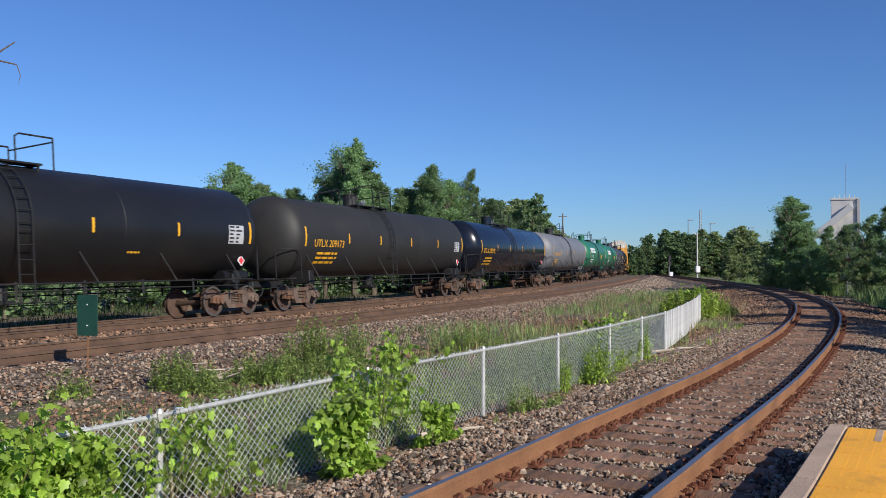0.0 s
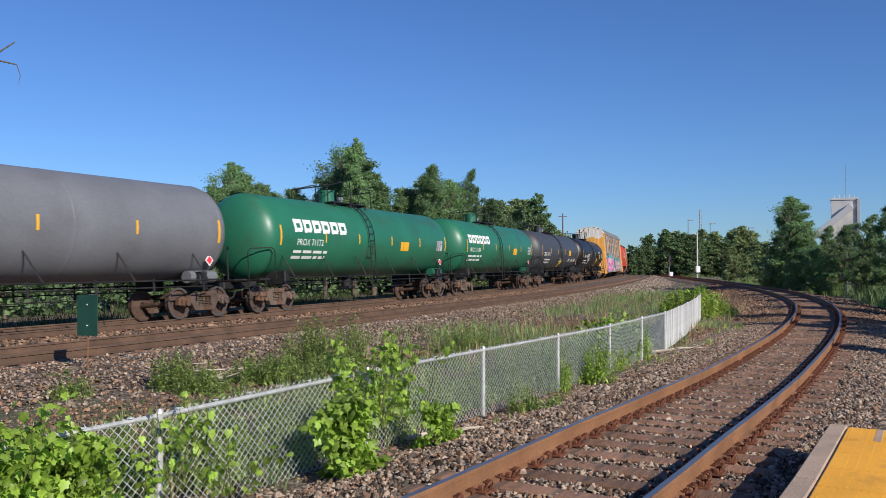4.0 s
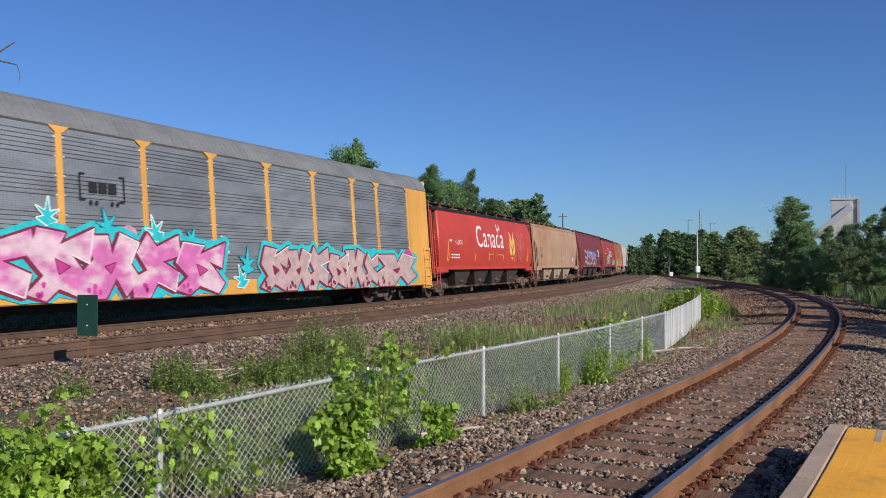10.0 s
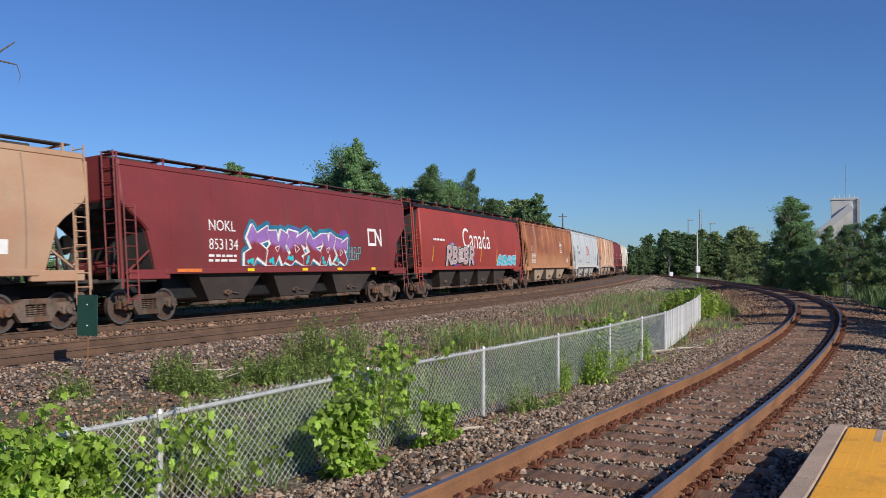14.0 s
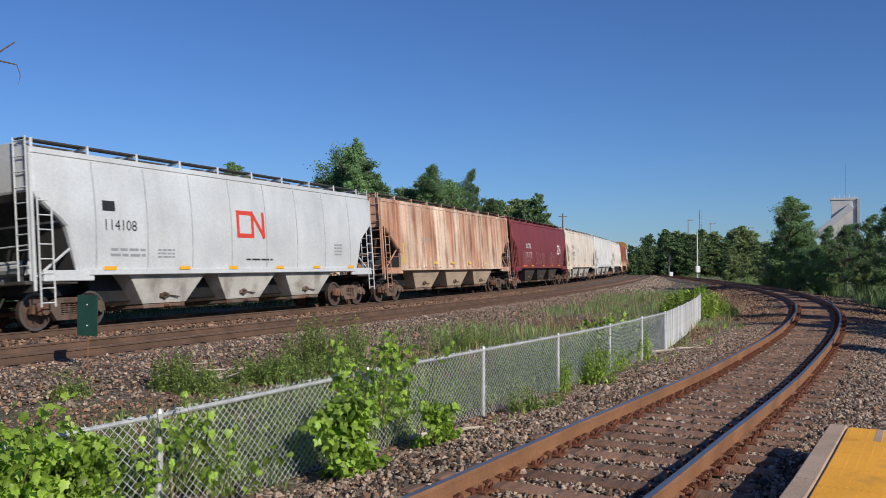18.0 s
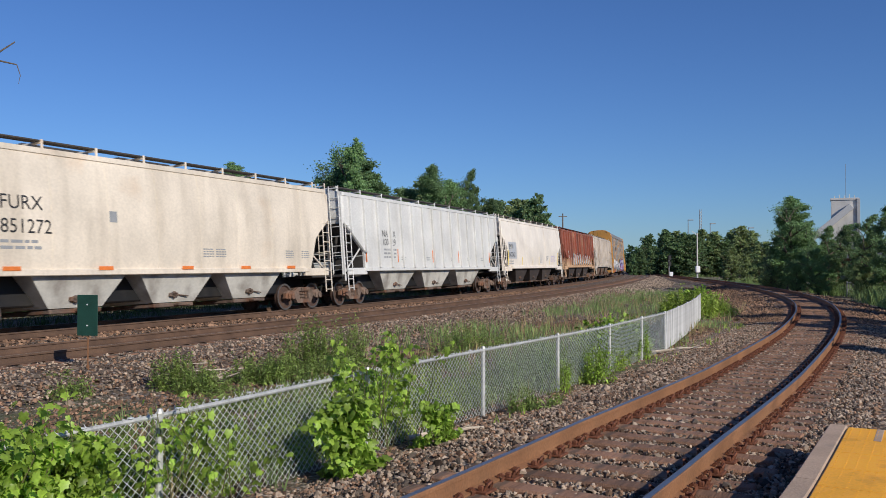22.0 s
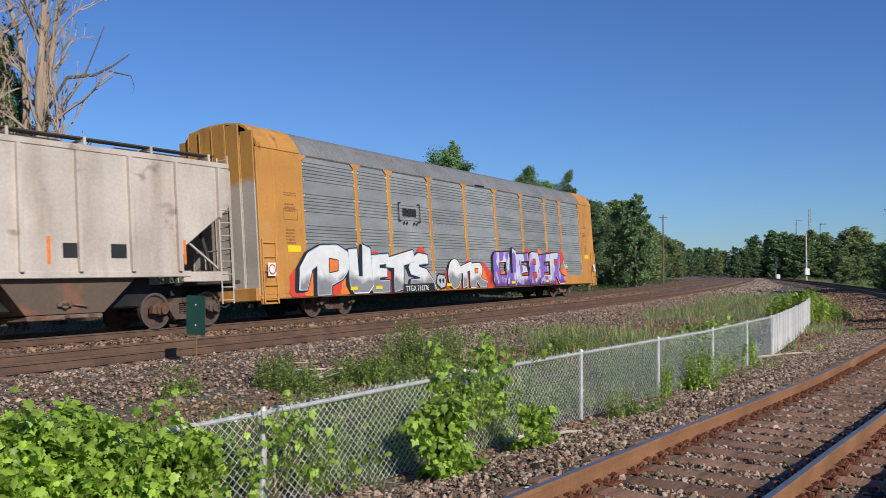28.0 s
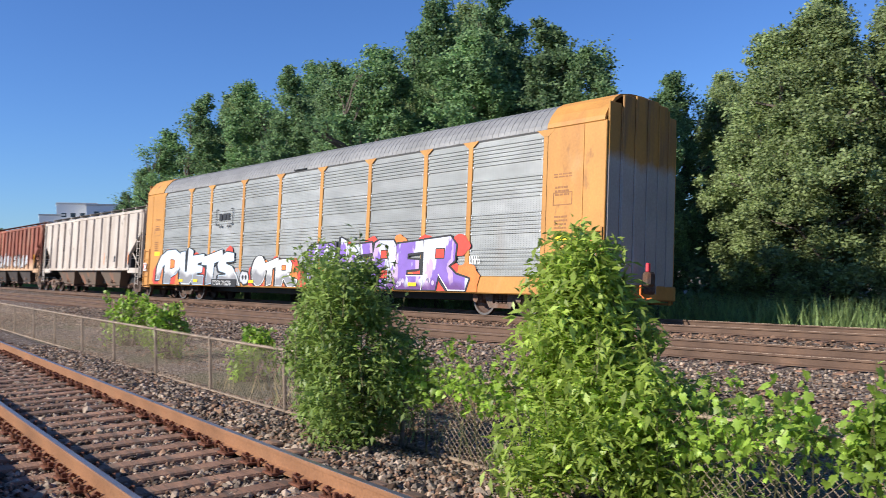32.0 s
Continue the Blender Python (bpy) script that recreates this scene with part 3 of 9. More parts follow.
# ---------------------------------------------------------------- fence and sign
def build_fence():
    rng = random.Random(4)
    posts = [-43.6, -40.8, -38.1, -35.4, -32.6, -30, -27.2, -24.6, -21.9, -19.2, -16.5, -13.6, -10.7, -7.87, -5.6, -3.3, -1.0, 2.05, 4.9, 7.6, 10.3, 12.95, 15.3, 18.2, 21.0, 23.8, 26.6, 29.2]
    off = lambda s: np.interp(s, (-2.5, -1, 0.4, 3.8, 10, 13, 15.2, 20, 29.2), (-2.74, -2.82, -2.95, -3.08, -3.1, -3.24, -3.3, -3.8, -4.7))
    at = lambda s, z: FENCE.at(s, off(s), z - np.interp(s, (-2, 0.5), (0.03, 0)))
    for part_no, (lo, hi) in enumerate(((-50, -3.2), (-3.4, 29.5))):
        own = [s for s in posts if lo < s < hi]
        old = part_no == 0
        m = M["galv_old"] if old else M["galv_dull"]
        fence = tagged(new("chain_link_fence"), "weathered brownish chain-link fence on steel posts" if old else "silver chain-link fence with galvanized posts and top rail",
                       "fence", kind="structure")
        for s in own[part_no:]:
            g = Geo().rod(at(s, -0.6), at(s, 0.51), 0.03, 8)
            post = part("post", g, m, fence)
            part("post_cap", Geo().rod(at(s, 0.5), at(s, 0.535), 0.037, 8, 0.02), m, post)
        for s0, s1 in zip(own, own[1:]):
            part("top_rail", Geo().rod(at(s0, 0.48), at(s1, 0.48), 0.021, 8), m, fence)
            if old:
                part("bottom_rail", Geo().rod(at(s0, -0.38), at(s1, -0.38), 0.02, 6), m, fence)
            g = Geo()
            z0, z1, w = -0.42, 0.515, 0.084 if s0 < 14 else 0.1
            span = (z1 - z0) * 1.08
            for k in np.arange(s0 - span, s1, w):
                for a, b in ((k, k + span), (k + span, k)):
                    za, zb = z0, z1
                    ca, cb = min(max(a, s0), s1), min(max(b, s0), s1)
                    ta, tb = (ca - a) / (b - a), (cb - a) / (b - a)
                    if abs(ta - tb) < 0.02:
                        continue
                    lift = 0.003 if a < b else -0.003
                    p, q = at(ca, za + (zb - za) * ta), at(cb, za + (zb - za) * tb)
                    side = Vector((0.83, -0.55, 0)) * lift
                    g.rod(p + side, q + side, 0.003 if s0 < 7 else 0.0032, 3, caps=False)
            # bent wire ends and ties along the top rail
            if s0 > -8 and s1 < 16:
                for k in np.arange(s0, s1, w):
                    p = at(k, 0.5)
                    g.rod(p, p + Vector((rng.uniform(-0.02, 0.02), rng.uniform(-0.02, 0.02), rng.uniform(0.015, 0.04))), 0.003, 3, caps=False)
                for k in np.arange(s0 + 0.2, s1, 0.45):
                    for d in (0.0, 0.012):
                        g.rod(at(k + d, 0.452), at(k + d + 0.02, 0.508), 0.005, 4).rod(at(k + d, 0.508), at(k + d, 0.512), 0.024, 6)
            me = g.mesh("wire_mesh")
            part("wire_mesh", me, m if old else M["galv"], fence)
    # the far stretch is filled with white slats
    screen = tagged(new("slatted_fence"), "white slatted screen along the fence's far end", "fence", kind="structure")
    me = fixed(Geo().box((0, 0, 0.06), (0.1, 0.015, 0.92), 0.003).mesh("slat"))
    me.materials.append(M["slat"])
    for s in np.arange(15.4, 29.1, 0.16):
        c = at(s, 0.0)
        part("slat", me, None, screen, at=pose(c.x + 0.03, c.y - 0.02, 0.0, rng.uniform(-1, 1), 0, SPUR.turn(s) + rng.uniform(-2, 2)))


def build_sign():
    ob = tagged(new("track_sign"), "blank dark green metal sign board on a thin rusty post", "sign")
    ob.matrix_basis = pose(-6.44, 15.6, GROUND + 0.06, 0, 0, -8)
    part("post", Geo().box((0, 0, 0.45), (0.016, 0.03, 1.0), 0.004), M["rail"], ob)
    part("footing", Geo().box((0, 0, 0.1), (0.04, 0.05, 0.3), 0.008), M["rail"], ob, "rusty orange footing")
    part("board", Geo().box((0, -0.025, 1.145), (0.395, 0.012, 0.74), 0.004), M["sign_green"], ob, "dark green board")
    for z in (0.96, 1.34):
        part("bolt", Geo().rod((0, -0.033, z), (0, -0.043, z), 0.014, 6), M["galv"], ob)


build_ground()


# ---------------------------------------------------------------- rolling stock
WHEEL_R = 0.457


def wheelset_mesh():
    g = Geo()
    for side in (-1, 1):
        y = side * 0.752
        prof = [(0.11, -0.09), (0.13, -0.06), (0.36, -0.035), (0.42, -0.065), (0.457, -0.065), (0.457, 0.05), (0.485, 0.07), (0.485, 0.085), (0.42, 0.085), (0.385, 0.02), (0.13, 0.05), (0.11, 0.09)]
        n = 28
        rings = [[(r * math.cos(2 * math.pi * i / n), y + d * -side * -1, r * math.sin(2 * math.pi * i / n)) for i in range(n)] for r, d in [(r, -d * side) for r, d in prof]]
        g.rings(rings + rings[:1], caps=False)
    g.rod((0, -1.1, 0), (0, 1.1, 0), 0.08, 10)
    me = fixed(g.mesh("wheelset"))
    me.materials.append(M["wheel"])
    me.materials.append(M["wheel_rim"])
    for p in me.polygons:
        r = math.hypot(p.center.x, p.center.z)
        if 0.40 < r < 0.5 and abs(abs(p.normal.y)) > 0.5 and abs(p.center.y) > 0.78:
            p.material_index = 1
    return me


def truck_mesh():
    """Two cast side frames with journal boxes, springs and the bolster."""
    g = Geo()
    for side in (-1, 1):
        y = side * 1.0
        # frame as a ring with a window for the springs
        for q in ([(-1.18, 0.40), (-1.15, 0.6), (-0.95, 0.68), (-0.62, 0.66), (-0.62, 0.46), (-0.72, 0.42), (-0.98, 0.36)],
                  [(-0.62, 0.66), (-0.34, 0.78), (-0.3, 0.64), (-0.62, 0.46)], [(-0.62, 0.46), (-0.3, 0.64), (-0.3, 0.34), (-0.44, 0.2)],
                  [(-0.34, 0.78), (0.34, 0.78), (0.3, 0.64), (-0.3, 0.64)], [(-0.44, 0.2), (-0.3, 0.34), (0.3, 0.34), (0.44, 0.2)]):
            for sx in ((1, -1) if q[0][0] < -0.5 else (1,)):
                g.plate([(sx * x, y - 0.07, z) for x, z in q], 0.14)
        for x in (-0.89, 0.89):
            g.box((x, y + side * 0.06, 0.47), (0.3, 0.2, 0.26), 0.05)
            g.rod((x, y + side * 0.1, 0.46), (x, y + side * 0.22, 0.46), 0.11, 10)
        for x in (-0.16, 0, 0.16):
            for k in range(5):
                g.rod((x, y, 0.35 + 0.055 * k), (x, y, 0.385 + 0.055 * k), 0.068, 8)
    g.box((0, 0, 0.7), (0.36, 2.25, 0.16), 0.03)
    g.box((0, 0, 0.84), (0.4, 0.5, 0.14), 0.03)
    me = fixed(g.mesh("truck"))
    me.materials.append(M["truck"])
    return me


WHEELSET, TRUCK = wheelset_mesh(), truck_mesh()
SPINNING = []


def add_trucks(car, centre, scale=1.0):
    for x in (-centre, centre):
        tr = part("truck", TRUCK, None, car, at=pose(x, 0, 0))
        for a in (-0.89, 0.89):
            ws = part("wheelset", WHEELSET, None, tr, at=pose(a, 0, WHEEL_R))
            SPINNING.append((ws, a))


def add_couplers(car, half, material, z=0.88):
    for sx in (-1, 1):
        g = Geo().box((sx * (half - 0.45), 0, z), (0.75, 0.14, 0.18), 0.03)
        g.box((sx * (half - 0.06), 0.03, z), (0.26, 0.3, 0.3), 0.06)
        part("coupler", g, M["truck"], car)
        g = Geo().path([(sx * (half - 0.5), -0.35, z - 0.05), (sx * (half - 0.35), -0.35, z - 0.3), (sx * (half - 0.1), -0.3, z - 0.42), (sx * (half + 0.05), -0.2, z - 0.35)], 0.03, 6)
        part("air_hose", g, M["black"], car)


def ladder(car, x, y, z0, z1, material, w=0.42, n=None, along="x", r=0.018):
    """Two stiles and rungs; along says which way the rungs run."""
    g = Geo()
    d = Vector((w / 2, 0, 0)) if along == "x" else Vector((0, w / 2, 0))
    c = Vector((x, y, 0))
    for k in (-1, 1):
        g.rod(c + d * k + Vector((0, 0, z0)), c + d * k + Vector((0, 0, z1)), r + 0.006, 5)
    n = n or max(2, round((z1 - z0) / 0.36))
    for i in range(n):
        z = z0 + 0.1 + (z1 - z0 - 0.2) * i / max(1, n - 1)
        g.rod(c - d + Vector((0, 0, z)), c + d + Vector((0, 0, z)), r, 5)
    return part("ladder", g, material, car)


@functools.lru_cache(maxsize=None)
def text_data(words, height):
    cu = bpy.data.curves.new("words", "FONT")
    cu.body, cu.size, cu.resolution_u, cu.fill_mode = words, height * 1.38, 3, "FRONT"
    ob = bpy.data.objects.new("words", cu)
    scene.collection.objects.link(ob)
    bpy.context.view_layer.update()
    me = bpy.data.meshes.new_from_object(ob.evaluated_get(bpy.context.evaluated_depsgraph_get()))
    v = [tuple(p.co) for p in me.vertices]
    f = [tuple(p.vertices) for p in me.polygons]
    bpy.data.objects.remove(ob)
    return v, f


class Flat:
    """Lays lettering and paint onto a side: x along, z up, seen from -y."""

    def __init__(self, y):
        self.y = y

    def put(self, x, z, lift):
        y = self.y(z) if callable(self.y) else self.y
        return (x, y - lift, z)


def lettering(car, side, words, x, z, height, ink, name="lettering", squeeze=1.0, lift=0.005):
    v, f = text_data(words, height)
    g = Geo().add([side.put(x + p[0] * squeeze, z + p[1], lift) for p in v], f)
    return part(name, g.mesh(name), ink, car)


def paint(car, side, outline, ink, name="marking", lift=0.004, rows=1):
    """A flat painted patch with the given outline (x, z); tall ones on a round side are cut into rows."""
    if rows == 1:
        g = Geo().add([side.put(x, z, lift) for x, z in outline], [tuple(range(len(outline)))])
    else:
        (x0, z0), (x1, _), (x2, z1), (x3, _) = outline
        v, f = [], []
        for i in range(rows + 1):
            t = i / rows
            z = z0 + (z1 - z0) * t
            v += [side.put(x0 + (x3 - x0) * t, z, lift), side.put(x1 + (x2 - x1) * t, z, lift)]
        f = [(2 * i, 2 * i + 1, 2 * i + 3, 2 * i + 2) for i in range(rows)]
        g = Geo().add(v, f)
    return part(name, g.mesh(name), ink, car)


def bars(car, side, x, z, w, h, n, ink, seed=0, name="small_print"):
    """Lines of writing too small to read, as bars."""
    rng = random.Random(seed)
    g = Geo()
    for i in range(n):
        zz = z - h * i / n
        xx = x
        while xx < x + w * 0.92:
            l = rng.uniform(0.1, 0.3) * w
            l = min(l, x + w - xx)
            hh = h / n * 0.5
            g.add([side.put(a, b, 0.005) for a, b in ((xx, zz), (xx + l, zz), (xx + l, zz - hh), (xx, zz - hh))], [(0, 1, 2, 3)])
            xx += l + 0.05 * w
    return tagged(part(name, g.mesh(name), ink, car), "rows of tiny unreadable print", kind="stuff")


def data_panel(car, side, x0, x1, z0, z1, plate, ink, seed):
    paint(car, side, [(x0, z0), (x1, z0), (x1, z1), (x0, z1)], plate, "data_panel", rows=4)
    rng = random.Random(seed)
    g = Geo()
    for k in range(5):
        z = z0 + (z1 - z0) * (k + 0.3) / 5
        for a, b in ((0.06, 0.3 + 0.1 * rng.random()), (0.48, 0.62 + 0.3 * rng.random())):
            g.add([side.put(x0 + (x1 - x0) * u, z + d, 0.009) for u, d in ((a, 0), (b, 0), (b, (z1 - z0) * 0.09), (a, (z1 - z0) * 0.09))], [(0, 1, 2, 3)])
    tagged(part("small_print", g.mesh("small_print"), ink, car), "rows of tiny unreadable print", kind="stuff")


def tank_car(mats, label, length, radius=1.55, marks=None, saddle=None):
    """A tank wagon: shell with domed ends, top platform, ladder, running rail, stub sills, two trucks."""
    car = tagged(new("tank_car"), label, "tank car", "freight train")
    zc, half = 1.18 + radius, length / 2 - 0.75
    n = 48
    prof = [(-half + 0.8 * (1 - math.sin(t)), radius * math.cos(t)) for t in [math.pi / 2 * (1 - i / 9) for i in range(10)]]
    prof = [(x, max(r, 0.02)) for x, r in prof]
    full = prof + [(-x, r) for x, r in prof[::-1]]
    g = Geo().rings([[(x, r * math.sin(2 * math.pi * i / n), zc + r * math.cos(2 * math.pi * i / n)) for i in range(n)] for x, r in full])
    sharp(part("tank_shell", g, mats, car, smooth=True), 40)
    for x in (-half + 0.8, -2.6, 2.6, half - 0.8):
        g = Geo().rings([[(x + d, r * math.sin(2 * math.pi * i / n), zc + r * math.cos(2 * math.pi * i / n)) for i in range(n)]
                         for d, r in ((-0.03, radius), (-0.02, radius + 0.006), (0.02, radius + 0.006), (0.03, radius))], caps=False)
        part("seam", g, mats, car, smooth=True)
    top = zc + radius
    dark = M["black"]
    X = -1.3
    # top platform with manway and hand rails
    part("manway", Geo().rod((X - 0.25, 0, top - 0.1), (X - 0.25, 0, top + 0.5), 0.33, 16), saddle or mats, car)
    part("manway_lid", Geo().rod((X - 0.25, 0, top + 0.5), (X - 0.25, 0, top + 0.56), 0.37, 16), saddle or dark, car)
    part("valve", Geo().rod((X + 0.75, -0.1, top - 0.05), (X + 0.75, -0.1, top + 0.3), 0.09, 10).rod((X + 0.75, -0.1, top + 0.22), (X + 0.75, -0.1, top + 0.34), 0.14, 10), M["steel"], car)
    g = Geo()
    for k in range(6):
        g.box((X + 0.35, -0.78 + 0.07 * k, top - 0.02), (3.0, 0.04, 0.05), 0.005)
        g.box((X + 0.35, 0.78 - 0.07 * k, top - 0.02), (3.0, 0.04, 0.05), 0.005)
    for x in (X - 1.0, X + 0.35, X + 1.7):
        g.box((x, 0, top - 0.06), (0.06, 1.7, 0.06), 0.005)
        g.box((x, -0.8, top - 0.25), (0.06, 0.05, 0.4), 0.005)
    tagged(part("walkway", g, dark, car), "open steel grating walkway", kind="stuff")
    for y in (-0.85, 0.85):
        g = Geo().path([(X - 1.6, y, top - 0.1), (X - 1.6, y, top + 0.55), (X - 1.5, y, top + 0.62), (X + 0.2, y, top + 0.95), (X + 0.32, y, top + 0.9), (X + 0.36, y, top - 0.05)], 0.024)
        part("hand_rail", g, dark, car)
        g = Geo().path([(X + 1.0, y, top), (X + 1.0, y, top + 0.62), (X + 1.12, y, top + 0.7), (X + 2.15, y, top + 0.7), (X + 2.15, y, top - 0.15)], 0.024)
        part("hand_rail", g, dark, car)
    for x in (X - 1.6, X + 2.15):
        part("hand_rail", Geo().path([(x, -0.85, top + 0.6), (x, 0.85, top + 0.6)], 0.022), dark, car)
    # ladder that follows the shell
    for sy in (-1, 1):
        g = Geo()
        for x in (-0.95, -0.53):
            pts = [(x, sy * (radius + 0.09) * math.sin(t), zc + (radius + 0.09) * math.cos(t)) for t in [radians(20 + 9 * i) for i in range(9)]] + [(x, sy * (radius + 0.08), 0.62)]
            g.path(pts, 0.022, 5)
        for i in range(11):
            if i < 7:
                t = radians(28 + 11 * i)
                y, z = sy * (radius + 0.09) * math.sin(t), zc + (radius + 0.09) * math.cos(t)
            else:
                y, z = sy * (radius + 0.085), zc - 0.3 - 0.36 * (i - 7)
            g.rod((-0.95, y, z), (-0.53, y, z), 0.016, 5)
        part("ladder", g, dark, car)
        g = Geo().rod((-half + 1.0, sy * (radius + 0.05), 1.12), (half - 1.0, sy * (radius + 0.05), 1.12), 0.025, 6)
        g.rod((-half + 1.4, sy * (radius + 0.02), 0.93), (half - 1.4, sy * (radius + 0.02), 0.93), 0.02, 6)
        g.rod((-1.2, sy * (radius - 0.1), 0.66), (3.4, sy * (radius - 0.1), 0.66), 0.014, 5)
        for x in np.linspace(-half + 1.8, half - 1.8, 8):
            g.box((x, sy * (radius + 0.03), 0.97), (0.07, 0.03, 0.42), 0.006)
        for x in np.linspace(-half + 1.6, half - 1.6, 6):
            g.rod((x, sy * (radius + 0.05), 1.12), (x - 0.35, sy * radius * 0.86, zc - radius * 0.5), 0.022, 5)
        part("side_rail", g, dark, car)
        for sx in (-1, 1):
            hoop = [(sx * (half - 0.55), sy * 1.5, 1.1), (sx * (half - 0.55), sy * 1.5, 2.1), (sx * (half - 0.45), sy * 1.45, 2.2), (sx * (half + 0.15), sy * 1.0, 2.2), (sx * (half + 0.2), sy * 0.9, 2.1), (sx * (half + 0.2), sy * 0.9, 1.1)]
            part("end_rail", Geo().path(hoop, 0.022), dark, car)
    for sx in (-1, 1):
        g = Geo().box((sx * (half - 0.2), 0, 1.0), (1.9, 0.5, 0.32), 0.03).box((sx * (half + 0.1), 0, 1.1), (0.6, 3.0, 0.06), 0.01)
        g.box((sx * (half - 1.5), -0.9, 1.15), (0.35, 0.9, 0.5), 0.03).box((sx * (half - 1.5), 0.9, 1.15), (0.35, 0.9, 0.5), 0.03)
        part("stub_sill", g, dark, car)
        g = Geo()
        for z in (0.5, 0.8):
            g.path([(sx * (half + 0.3) - 0.2, -1.5, 1.1), (sx * (half + 0.3) - 0.2, -1.5, z), (sx * (half + 0.3) + 0.2, -1.5, z), (sx * (half + 0.3) + 0.2, -1.5, 1.1)], 0.016, 5)
        part("step", g, dark, car)
    part("outlet", Geo().rod((-0.3, 0, 1.3), (-0.3, 0, 0.75), 0.22, 10).box((-0.3, 0, 0.72), (0.5, 0.6, 0.12), 0.02), dark, car)
    part("brake_tank", Geo().rod((half - 1.9, -1.0, 1.25), (half - 0.7, -1.0, 1.25), 0.2, 12), mats, car)
    add_trucks(car, length / 2 - 1.95)
    add_couplers(car, length / 2, dark)
    side = Flat(lambda z: -math.sqrt(max(0.01, radius ** 2 - (z - zc) ** 2)))
    # reflective strips along the side
    for x in (-half + 0.95, -0.52 * half, -0.2 * half, 0.16 * half, 0.52 * half, half - 0.9):
        w, h = (0.1, 0.72) if abs(x) > half - 1.2 else (0.085, 0.4)
        c = zc - 0.08
        paint(car, side, [(x - w / 2, c - h / 2), (x + w / 2, c - h / 2), (x + w / 2, c + h / 2), (x - w / 2, c + h / 2)], M["yellow"], "reflector", rows=5)
    # diamond placard near the rear end
    px, pz = half - 1.15, zc - 0.98
    p = part("placard", Geo().box((px, -radius * 0.83, pz), (0.27, 0.012, 0.27), 0.003, Matrix.Rotation(radians(45), 3, "Y")), M["ink_white"], car, "red and white diamond placard")
    part("placard_face", Geo().box((px, -radius * 0.83 - 0.012, pz), (0.19, 0.008, 0.19), 0.002, Matrix.Rotation(radians(45), 3, "Y")), M["placard"], p)
    return car, side, zc, half


def hopper_body(levels, ends=0.0):
    """A covered hopper's body from levels of (height, half length, half width)."""
    g = Geo()
    rings = []
    for z, hl, hw in levels:
        c = 0.06
        rings.append([(-hl, -hw + c, z), (-hl + c, -hw, z), (hl - c, -hw, z), (hl, -hw + c, z), (hl, hw - c, z), (hl - c, hw, z), (-hl + c, hw, z), (-hl, hw - c, z)])
    return g.rings(rings)


